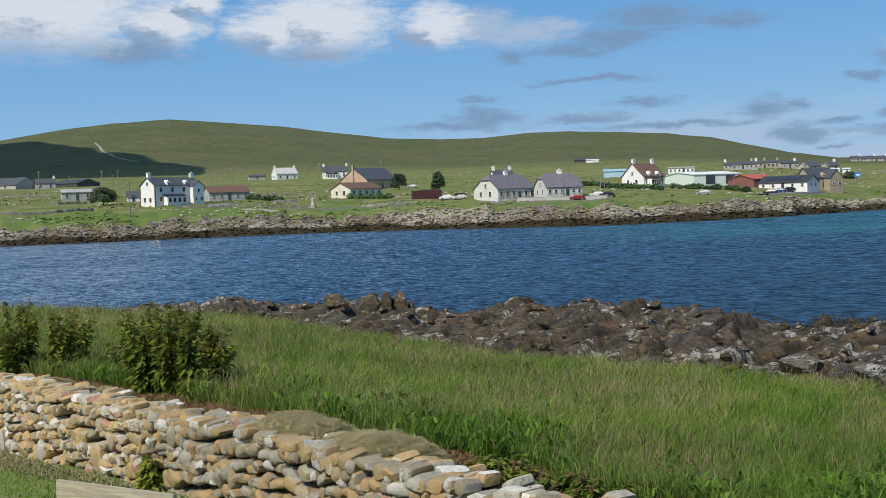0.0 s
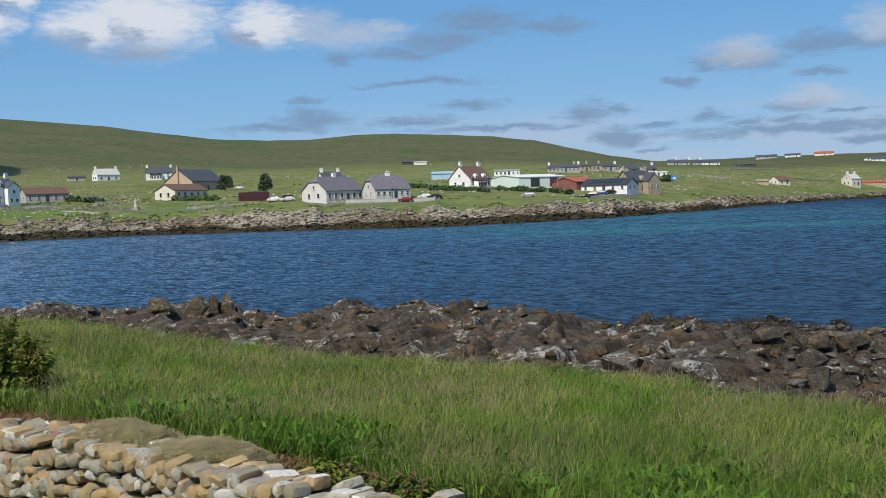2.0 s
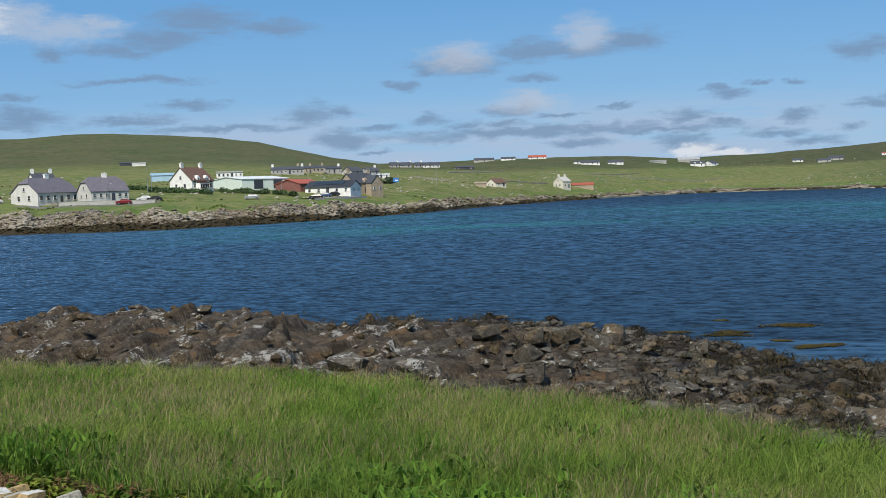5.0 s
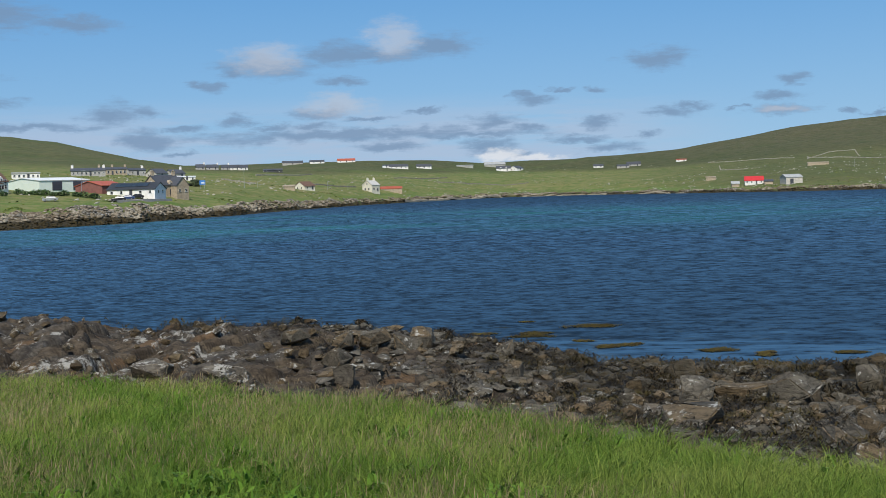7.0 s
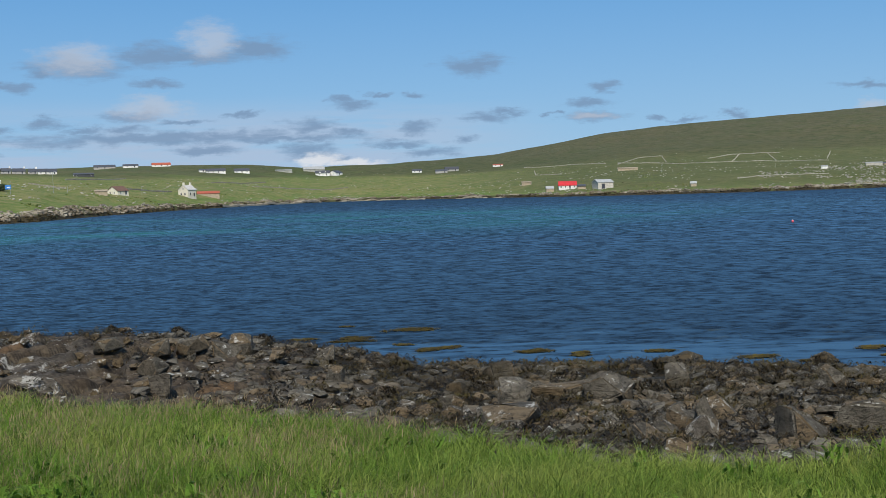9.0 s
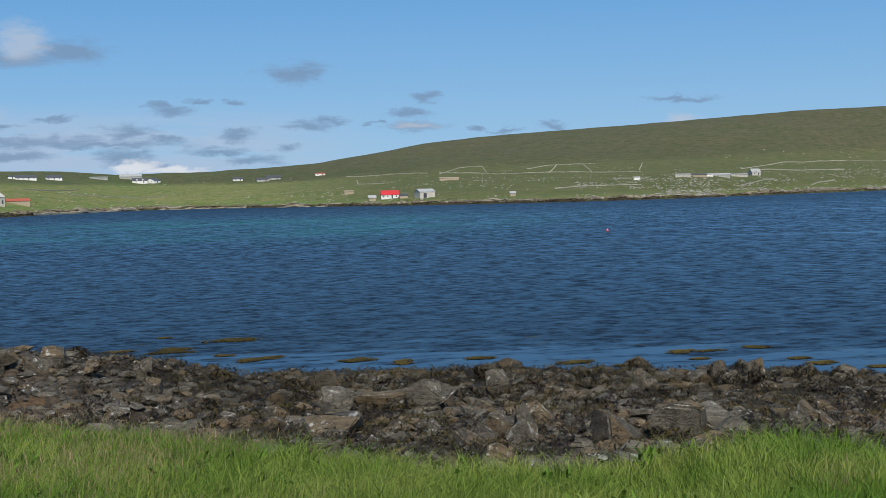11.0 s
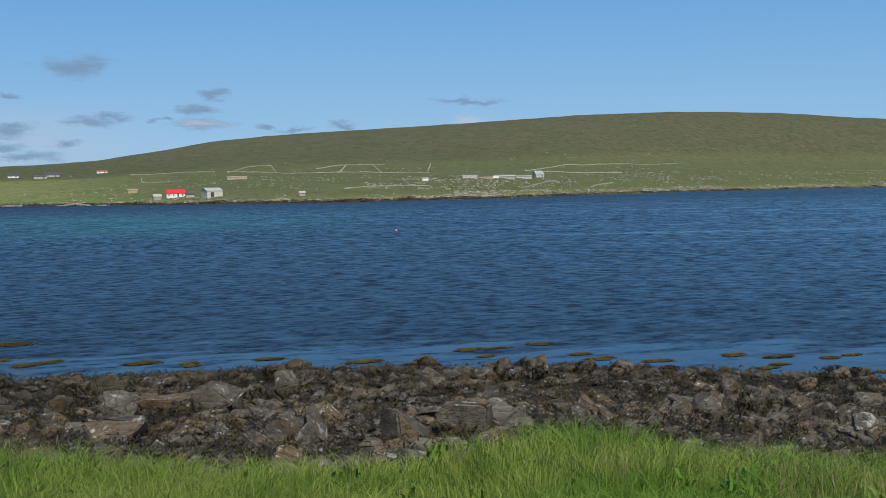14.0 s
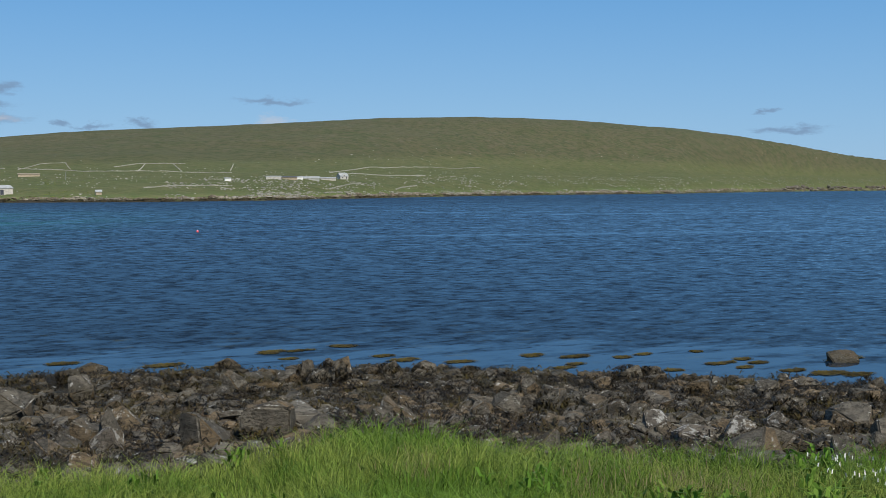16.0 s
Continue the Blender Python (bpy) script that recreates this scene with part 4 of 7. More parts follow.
def car_meshes():
    bm = bmesh.new()
    prof = [(-2.05, 0.3), (-2.1, 0.75), (-1.9, 0.95), (-1.1, 1.02), (-0.55, 1.45), (0.95, 1.48), (1.75, 1.0), (2.0, 0.92), (2.08, 0.6), (2.0, 0.3)]
    n = len(prof)
    vs = [bm.verts.new((px, s * (0.86 if pz < 1.1 else 0.68), pz)) for s in (-1, 1) for px, pz in prof]
    bm.faces.new(vs[:n])
    bm.faces.new(vs[n:][::-1])
    for k in range(n):
        j = (k + 1) % n
        bm.faces.new((vs[k], vs[n + k], vs[n + j], vs[j]))
    bmesh.ops.recalc_face_normals(bm, faces=bm.faces)
    bmesh.ops.bevel(bm, geom=bm.edges[:], offset=0.06, segments=2, affect="EDGES")
    body = bpy.data.meshes.new("body")
    bm.to_mesh(body)
    bm.free()
    bm = bmesh.new()
    for s in (-1, 1):
        solid(bm, [(-0.95, s * 0.83, 1.03), (1.5, s * 0.83, 1.03), (0.9, s * 0.72, 1.4), (-0.5, s * 0.72, 1.4)], [(0, 1, 2, 3)])
    solid(bm, [(-1.12, -0.72, 1.04), (-1.12, 0.72, 1.04), (-0.62, 0.6, 1.42), (-0.62, -0.6, 1.42)], [(0, 1, 2, 3)])
    solid(bm, [(1.72, -0.72, 1.06), (1.72, 0.72, 1.06), (1.05, 0.6, 1.45), (1.05, -0.6, 1.45)], [(0, 1, 2, 3)])
    bmesh.ops.solidify(bm, geom=bm.faces[:], thickness=-0.06)
    glass = bpy.data.meshes.new("window")
    bm.to_mesh(glass)
    bm.free()
    glass.materials.append(PANE)
    bm = bmesh.new()
    tube(bm, (0, -0.1, 0), (0, 0.1, 0), 0.32, 0.32, 14)
    wheel = bpy.data.meshes.new("wheel")
    bm.to_mesh(wheel)
    bm.free()
    wheel.materials.append(TYRE)
    bm = bmesh.new()
    tube(bm, (0, -0.115, 0), (0, 0.115, 0), 0.19, 0.19, 10)
    rim = bpy.data.meshes.new("rim")
    bm.to_mesh(rim)
    bm.free()
    rim.materials.append(STEEL)
    return body, glass, wheel, rim


CAR_BODY, CAR_GLASS, CAR_WHEEL, CAR_RIM = car_meshes()


def car(x, y, rz, paint):
    tone = {SILVER: "silver", CARWHITE: "white", CARRED: "dark red", CARBLUE: "dark blue", CARDARK: "black"}[paint]
    thing = holder("car", x, y, rz, label=tone + " car parked on the gravel by the houses", category="car", group="parked cars")
    mesh = CAR_BODY.copy()
    mesh.materials.append(paint)
    shared("body", mesh, thing, Matrix.Identity(4))
    shared("window", CAR_GLASS, thing, Matrix.Identity(4))
    for sx in (-1.3, 1.3):
        for sy in (-0.78, 0.78):
            shared("rim", CAR_RIM, shared("wheel", CAR_WHEEL, thing, pose(sx, sy, 0.32)), Matrix.Identity(4))


def container(x, y, rz, length, tall, paint):
    thing = holder("container", x, y, rz, label="dark maroon steel shipping container on the shore", category="container", group="containers")
    bm = bmesh.new()
    box(bm, (0, 1.2, tall / 2), (length, 2.4, tall))
    steps = int(length / 0.35)
    for k in range(steps):
        box(bm, (-length / 2 + (k + 0.5) * length / steps, -0.02, tall / 2), (0.16, 0.06, tall - 0.3))
    part("body", bm, paint, thing)
    bm = bmesh.new()
    for k in (-0.6, 0.6):
        box(bm, (-length / 2 - 0.03, 1.2 + k, tall / 2), (0.05, 1.1, tall - 0.25))
    part("door", bm, paint, thing)


house(-80.9, 362.8, 52, 17.2, 6.6, 5.6, 7.9, "white two-storey house with slate roof and two chimneys", WHITE, SLATE, stacks=2, dormers=2, rows=2, porch=True, trim=REDWALL,
      wings=((6.3, -2.8, -90, 4.6, 4.2, 5.2, 6.8, WHITE),))
house(-69.7, 392.4, 25, 13.0, 8.0, 2.4, 4.4, "grey harled bungalow with a brown tiled roof", HARL, BROWN_TILE, bays=5)
house(-102.2, 402.3, 17, 4.0, 4.0, 1.5, 3.3, "small white outhouse with a slate roof", WHITE, SLATE, bays=1)
house(-125.4, 417.8, 19, 10.3, 6.0, 2.6, 3.6, "grey concrete shed with a low pale roof", CONCRETE, SHEET, bays=3)
house(-239.1, 668.5, -26, 30.6, 17.0, 1.6, 5.8, "grey gabled hall with a slate roof", HARL, SLATE, bays=2)
house(-216.3, 663.9, 20, 10.3, 8.0, 2.6, 5.2, "grey bungalow with slate roof and white chimney", HARL, SLATE, stacks=1, bays=2)
house(-208.6, 694.3, -29, 19.1, 17.5, 1.7, 4.0, "dark sheeted farm barn", DARKSHEET, DARKSHEET, bays=0)
house(-94.6, 733.1, 33, 14.0, 7.0, 3.4, 6.8, "old white croft house with pale roof and two chimneys", WHITE, PALE_TILE, stacks=2, bays=3)
house(-112.6, 741.8, 12, 10.1, 6.0, 1.7, 2.8, "weathered low byre with a dark roof", CONCRETE, SLATE, bays=1)
house(-60.0, 685.2, 8, 14.0, 7.0, 3.8, 6.7, "white croft house with slate roof and two chimneys", WHITE, SLATE, stacks=2, rows=2, bays=3, porch=True)
house(-28.9, 482.4, 49, 17.1, 14.6, 3.5, 8.1, "sandy brick hall with slate roof and gable chimney", SAND, SLATE, bays=3, endstack=True)
house(-27.8, 394.2, 48, 14.1, 9.0, 2.7, 4.7, "cream bungalow with a brown tiled roof", CREAM, BROWN_TILE, bays=5)
house(23.1, 472.1, 17, 7.9, 7.0, 3.3, 6.1, "white house with slate roof and two chimneys", WHITE, SLATE, stacks=2, bays=3)
house(17.9, 353.2, 37, 13.8, 11.0, 2.9, 6.9, "pale harled house with half-hipped purple slate roof and white chimney", PALE_HARL, PURPLE_SLATE, midstack=True, bays=6, hips=True)
house(32.9, 347.1, 17, 10.7, 10.0, 2.5, 6.4, "pale harled house with half-hipped purple slate roof and white chimney", PALE_HARL, PURPLE_SLATE, midstack=True, bays=6, hips=True)
house(66.1, 400.5, 37, 9.9, 9.8, 3.2, 7.4, "white house with brown tiled roof, dormers and two chimneys", WHITE, BROWN_TILE, stacks=2, dormers=2, rows=2, porch=True)
house(87.5, 411.7, 17, 17.6, 22.0, 3.2, 4.2, "pale green sheeted workshop with a white roof", MINT, WHITESHEET, bays=0, gates=2)
house(73.6, 519.0, -6, 9.4, 8.0, 2.2, 3.1, "pale blue roofed shed", SKYPAINT, SKYPAINT, bays=0)
house(108.7, 553.6, -9, 11.5, 8.0, 2.3, 2.7, "white flat-roofed building above the bay", WHITE, CONCRETE, bays=6)
house(100.2, 394.1, 29, 9.6, 12.0, 2.2, 3.7, "brown shed with an orange-red roof", REDWALL, REDROOF, bays=0, gates=1)
house(107.8, 379.2, -39, 15.7, 9.0, 2.0, 4.0, "low white building with black roof and solar panels", WHITE, BLACKROOF, bays=5, panels=True)
house(121.2, 395.0, 21, 9.8, 8.0, 3.4, 6.6, "grey stone house with slate roof and stone chimneys", RUBBLE, SLATE, stacks=2, dormers=1, bays=3,
      wings=((2.4, -4.6, -90, 5.0, 5.0, 3.2, 5.8, RUBBLE),))
house(98.6, 869.6, -4, 7.7, 8.0, 1.6, 2.4, "low dark building on the moor", DARKSHEET, SLATE, bays=0)
house(106.5, 860.2, -4, 8.8, 7.0, 0.8, 1.2, "long low white shed on the moor", WHITE, WHITESHEET, bays=0)
house(148.8, 606.8, -12, 16.1, 9.0, 2.3, 3.7, "grey harled terrace with slate roof", HARL, SLATE, stacks=2, bays=8)
house(167.6, 632.9, -13, 14.2, 9.0, 2.7, 3.9, "grey stone terrace with slate roof", RUBBLE, SLATE, stacks=3, bays=7)
house(181.6, 640.0, 4, 8.8, 8.0, 2.5, 3.7, "grey terrace with slate roof", HARL, SLATE, stacks=1, bays=3)
house(186.6, 618.2, 20, 7.2, 9.0, 1.8, 4.2, "pale gabled house with slate roof", PALESTONE, SLATE, bays=1)
house(201.4, 634.5, 9, 7.5, 9.0, 1.5, 3.7, "grey gabled house with slate roof", HARL, SLATE, stacks=1, bays=2)
house(186.6, 574.1, -16, 10.6, 7.0, 0.8, 1.3, "long white low shed", WHITE, WHITESHEET, bays=4)
house(335.6, 987.8, -15, 7.3, 8.0, 2.9, 5.3, "grey terrace house with slate roof", HARL, SLATE, bays=2, stacks=1)
house(344.9, 984.6, -16, 9.7, 8.0, 2.9, 5.3, "grey terrace house with slate roof", HARL, SLATE, bays=2, stacks=1)
house(347.5, 960.2, -17, 6.4, 8.0, 2.8, 5.2, "grey terrace house with slate roof", HARL, SLATE, bays=2, stacks=1)
house(343.7, 927.6, -17, 7.3, 8.0, 2.7, 5.0, "white terrace house with slate roof", WHITE, SLATE, bays=2, stacks=0)
house(347.7, 919.7, -17, 6.8, 8.0, 2.7, 5.0, "white terrace house with slate roof", WHITE, SLATE, bays=2, stacks=0)
house(358.9, 885.4, -19, 14.6, 8.0, 1.8, 3.1, "dark timber bungalow above the bay", DARKSHEET, SLATE, bays=3)
house(508.4, 1198.4, -19, 21.2, 8.0, 3.0, 4.8, "white and grey bungalow on the ridge", HARL, SLATE, bays=3)
house(525.5, 1173.2, -20, 14.9, 8.0, 2.7, 4.2, "white bungalow on the ridge", WHITE, SLATE, bays=2)
house(556.7, 1167.8, -21, 18.6, 8.0, 2.4, 4.5, "white bungalow with a red roof on the ridge", WHITE, REDROOF, bays=3)
house(241.1, 553.9, 15, 6.4, 8.0, 1.7, 3.9, "pale house with a brown tiled roof", CREAM, BROWN_TILE, bays=2)
house(224.5, 534.4, -20, 5.4, 5.0, 1.3, 2.1, "roofless grey stone byre", RUBBLE, RUBBLE, bays=0)
house(309.8, 618.4, 19, 6.2, 7.6, 3.7, 6.2, "tall cream croft house with two chimneys", CREAM, PALE_TILE, stacks=2, bays=2)
house(336.5, 644.8, -24, 12.5, 6.0, 1.3, 2.7, "low shed with a bright orange roof", RUBBLE, REDROOF, bays=0)
house(530.9, 1026.1, -22, 7.0, 6.0, 2.7, 3.2, "white garage above the bay", WHITE, SLATE, bays=1)
house(537.1, 1013.0, -24, 17.6, 8.0, 2.7, 4.8, "white bungalow with a dark roof", WHITE, SLATE, bays=4)
house(570.1, 1023.4, -25, 14.1, 8.0, 2.7, 4.9, "white bungalow with a grey roof", WHITE, SLATE, bays=3)
house(639.3, 1062.0, -27, 16.7, 8.0, 1.7, 2.6, "grey farm sheds above the bay", CONCRETE, SHEET, bays=0)
house(680.7, 1070.6, -29, 21.8, 10.0, 3.5, 5.9, "grey sheeted barn above the bay", CONCRETE, SHEET, bays=0)
house(673.5, 1043.0, -29, 14.4, 8.0, 4.0, 6.3, "white house with two gabled dormers", WHITE, SLATE, dormers=2, bays=2)
house(685.3, 1037.1, 13, 8.9, 11.2, 3.4, 5.7, "white gabled house above the bay", WHITE, SLATE, bays=1)
house(738.8, 970.7, -33, 9.6, 7.0, 2.3, 4.0, "white croft house above the bay", WHITE, SLATE, bays=2)
house(745.0, 939.4, -34, 11.7, 7.0, 2.8, 3.9, "grey croft house with white outbuilding", HARL, SLATE, bays=2)
house(763.8, 946.2, -34, 13.6, 7.0, 2.8, 5.1, "dark roofed croft house", HARL, SLATE, bays=2)
house(812.1, 931.6, -36, 9.8, 7.0, 1.7, 2.9, "white cottage with a red roof", WHITE, REDROOF, bays=2)
house(539.5, 552.6, -42, 11.1, 8.0, 2.1, 4.6, "white cottage with a bright red roof", WHITE, BRIGHTRED, bays=4)
house(533.4, 516.0, -29, 9.6, 12.0, 3.8, 5.5, "pale grey sheeted barn", PALESTONE, SHEET, bays=0, gates=1)
house(525.5, 554.1, -39, 4.6, 5.0, 1.8, 3.2, "small grey stone shed", RUBBLE, SHEET, bays=0)
house(536.1, 536.8, -41, 4.9, 5.0, 1.8, 2.8, "small weathered shed above the bay", RUBBLE, SLATE, bays=0)
house(549.3, 459.4, -45, 3.2, 4.0, 1.7, 2.7, "small grey stone shed", RUBBLE, SHEET, bays=0)
house(567.5, 621.6, -38, 6.3, 5.0, 1.9, 2.3, "roofless stone byre above the bay", RUBBLE, RUBBLE, bays=0)
house(681.8, 633.3, -43, 14.7, 6.0, 1.7, 2.2, "ruined stone steading above the bay", RUBBLE, RUBBLE, bays=0)
house(848.7, 467.0, -35, 7.0, 7.0, 3.1, 5.8, "grey farmhouse with slate roof", PALESTONE, SHEET, bays=2, dormers=1)
house(746.4, 466.9, -54, 10.6, 6.0, 1.0, 1.6, "long pale stone farm shed", PALESTONE, SHEET, bays=0)
house(766.0, 465.5, -55, 10.8, 6.0, 1.5, 2.5, "dark farm shed above the bay", RUBBLE, SLATE, bays=0)
house(784.2, 467.9, -55, 4.8, 6.0, 1.3, 2.1, "white farm shed above the bay", WHITE, SHEET, bays=0)
house(798.1, 466.5, -56, 12.9, 6.0, 1.8, 3.0, "grey sheeted farm shed", CONCRETE, SHEET, bays=0)
house(824.6, 466.5, -56, 11.9, 6.0, 1.6, 2.6, "pale farm byre above the bay", PALESTONE, SHEET, bays=0)
house(702.9, 476.4, -50, 4.0, 4.0, 1.2, 1.6, "small white shed above the bay", WHITE, SHEET, bays=0)
pole(-173.7, 525.0, 10.0)
pole(-213.6, 698.0, 6.4)
pole(-175.9, 629.9, 9.1)
pole(-181.6, 672.9, 6.5)
pole(-178.5, 670.7, 8.7)
pole(-83.9, 326.4, 9.4)
pole(-112.2, 590.4, 6.4)
pole(-103.3, 610.3, 10.1)
pole(-149.9, 776.7, 5.9)
pole(-139.3, 809.1, 5.7)
pole(-129.3, 782.4, 6.3)
pole(-113.7, 782.8, 5.1)
pole(-1.0, 443.0, 7.4)
pole(-43.3, 865.9, 6.8)
pole(-68.0, 674.6, 8.8)
pole(-80.2, 725.6, 7.5)
pole(-121.3, 777.6, 6.9)
lamp_post(20.1, 351.4, 4.6)
lamp_post(33.5, 341.4, 4.8)
lamp_post(51.0, 392.7, 8.3)
lamp_post(52.1, 391.5, 6.4)
lamp_post(191.9, 506.9, 9.0)
lamp_post(262.1, 572.9, 4.4)
lamp_post(289.2, 605.5, 3.1)
lamp_post(203.1, 519.7, 2.9)
lamp_post(646.6, 568.5, 5.6)
lamp_post(89.9, 375.4, 7.4)
tree(-101.5, 364.1, 5.3, 9.8)
tree(-16.3, 461.7, 6.0, 6.9)
tree(-1.4, 418.0, 7.6, 5.4)
tree(162.8, 486.5, 2.9, 6.2)
car(-11.7, 475.9, -4, SILVER)
car(1.1, 360.0, -5, CARWHITE)
car(5.1, 359.0, 12, CARWHITE)
car(36.6, 331.0, -7, CARRED)
car(42.9, 338.3, -3, CARWHITE)
car(45.3, 336.0, -5, CARDARK)
car(73.3, 342.2, -12, SILVER)
car(94.9, 352.4, -22, CARDARK)
car(100.0, 361.4, -30, CARBLUE)
car(105.3, 370.3, -9, CARDARK)
container(-4.7, 367.0, 6, 8.9, 2.6, MAROON)
container(5.3, 361.0, 4, 3.0, 1.8, MAROON)
hedge((51.9, 396.6), (57.7, 380.6))
hedge((57.7, 380.6), (65.2, 363.2))
hedge((69.7, 373.6), (79.4, 366.5))
hedge((79.4, 366.5), (91.7, 361.5))
hedge((-64.8, 394.7), (-49.2, 373.8))
hedge((-29.1, 382.9), (-16.2, 372.6))
hedge((46.8, 425.4), (54.5, 402.3))
hedge((-8.0, 399.9), (-0.6, 405.0))
field_wall((-118.1, 324.2), (-105.4, 331.7))
field_wall((-105.4, 331.7), (-98.1, 341.2))
field_wall((-118.6, 373.6), (-111.5, 382.1))
field_wall((-185.5, 510.3), (-164.8, 512.2))
field_wall((-76.7, 348.7), (-56.2, 351.5))
field_wall((-56.2, 351.5), (-36.5, 351.1))
field_wall((-67.7, 424.6), (-44.2, 426.7))
field_wall((14.0, 349.7), (27.4, 334.9))
field_wall((27.4, 334.9), (40.8, 330.5))
field_wall((40.8, 330.5), (46.1, 329.8))
field_wall((-51.7, 366.4), (-43.5, 369.4))
field_wall((-23.4, 349.2), (-7.1, 349.9))
field_wall((770.0, 846.1), (778.3, 797.1))
field_wall((778.3, 797.1), (764.5, 735.7))
field_wall((757.2, 714.4), (804.9, 733.5))
field_wall((804.9, 733.5), (816.6, 717.5))
field_wall((766.0, 722.6), (763.1, 676.8))
field_wall((763.1, 676.8), (764.7, 624.0))
field_wall((764.7, 624.0), (787.1, 561.8))
field_wall((787.1, 561.8), (794.1, 534.1))
field_wall((816.6, 717.5), (773.9, 675.1))
field_wall((808.1, 659.4), (841.4, 661.1))
field_wall((841.4, 661.1), (877.3, 638.4))
field_wall((865.8, 642.3), (795.6, 582.4))
field_wall((899.3, 603.5), (827.4, 558.1))
field_wall((917.3, 517.1), (1051.4, 548.8))
field_wall((1051.4, 548.8), (1177.8, 547.9))
field_wall((1177.8, 547.9), (1297.4, 533.9))
field_wall((901.6, 500.1), (1059.0, 492.7))
field_wall((588.6, 458.4), (628.1, 457.3))
field_wall((628.1, 457.3), (654.6, 440.4))
field_wall((767.4, 603.1), (845.8, 657.0))
field_wall((868.9, 431.2), (935.4, 443.0))
field_wall((758.7, 427.8), (838.2, 445.0))
field_wall((728.3, 786.6), (670.5, 722.9))
field_wall((670.5, 722.9), (671.0, 693.5))
field_wall((276.2, 709.1), (355.4, 802.8))
field_wall((423.9, 807.5), (508.3, 873.9))
field_wall((269.9, 610.0), (311.2, 640.4))
field_wall((449.7, 788.8), (552.8, 818.9))
field_wall((218.8, 611.0), (221.6, 569.4))
road(((-43.1, 351.4), (-36.2, 348.1), (-26.4, 347.0), (-9.9, 344.9)), 4.0, "grey tarmac shore road below the houses", TARMAC)
road(((10.6, 343.8), (25.4, 330.0), (35.9, 327.0), (44.8, 325.9)), 4.0, "grey tarmac shore road past the harled houses", TARMAC)
road(((90.0, 348.6), (104.0, 363.4), (115.1, 377.9)), 7.0, "pale gravel yard before the low building", GRAVEL)
road(((-379.7, 1339.2), (-342.9, 1232.2), (-303.6, 1127.8), (-262.9, 1057.8)), 2.2, "pale gravel track climbing the moor", GRAVEL)
road(((-56.0, 345.5), (-44.9, 340.0)), 4.0, "pale gravel track along the bank", GRAVEL)
road(((321.1, 603.9), (366.4, 647.5), (414.1, 689.2), (464.2, 728.7), (490.1, 726.7), (502.5, 704.4), (514.0, 682.0), (513.0, 644.9), (510.4, 608.2), (507.6, 573.7)), 4.5, "narrow pale sand beach at the head of the bay", BEACH_SAND)
garden_wall((20.7, 338.4), (26.4, 335.0))
garden_wall((26.4, 335.0), (34.7, 332.2))
garden_wall((34.7, 332.2), (44.3, 328.0))
garden_wall((-68.5, 352.4), (-59.8, 355.0))
sign_board(157.5, 461.9, -19)
monument(-37.5, 350.0)
# ---- a fair-weather cloud west of the view, which shades the lower moor ----
def vapour():
    m, n = material("cloud_vapour")
    body = n.add("ShaderNodeBsdfDiffuse", {"Color": n.mix(n.noise(n.world, 0.01, 4), rgb(0.8, 0.8, 0.82), rgb(0.68, 0.68, 0.72))})
    n.add("ShaderNodeOutputMaterial", {"Surface": n.add("ShaderNodeMixShader", {0: 0.72, 1: n.add("ShaderNodeBsdfTransparent"), 2: body})})
    return m


CLOUD = vapour()


def build_cloud():
    outline = [(-405, 553), (-447, 642), (-529, 831), (-625, 1021), (-746, 1284), (-1250, 1400), (-1150, 850), (-640, 560)]
    cx, cy = sum(p[0] for p in outline) / 8, sum(p[1] for p in outline) / 8
    ring = []
    for k in range(64):
        f = k / 8
        a, b = outline[int(f) % 8], outline[(int(f) + 1) % 8]
        t = f - int(f)
        x, y = a[0] + (b[0] - a[0]) * t, a[1] + (b[1] - a[1]) * t
        n = noise.noise(Vector((x * 0.02, y * 0.02, 1))) * 12
        ring.append((x + n, y - n))
    verts, faces, levels = [], [], ((1.0, 0), (0.985, 14), (0.86, 60), (0.6, 110), (0.3, 135), (0.02, 145))
    for s, z in levels:
        for x, y in ring:
            p = Vector((cx + (x - cx) * s, cy + (y - cy) * s, 430 + z))
            p.z += 30 * noise.noise(p * 0.012) * (z > 20)
            verts.append(p)
    n = 64
    for i in range(len(levels) - 1):
        for k in range(n):
            faces.append((i * n + k, i * n + (k + 1) % n, (i + 1) * n + (k + 1) % n, (i + 1) * n + k))
    faces.append(tuple(range(n))[::-1])
    ob = mesh_object("cloud", verts, faces, CLOUD, True)
    tagged(ob, "flat-bottomed white fair-weather cloud drifting over the hill", "cloud", kind="structure")


build_cloud()

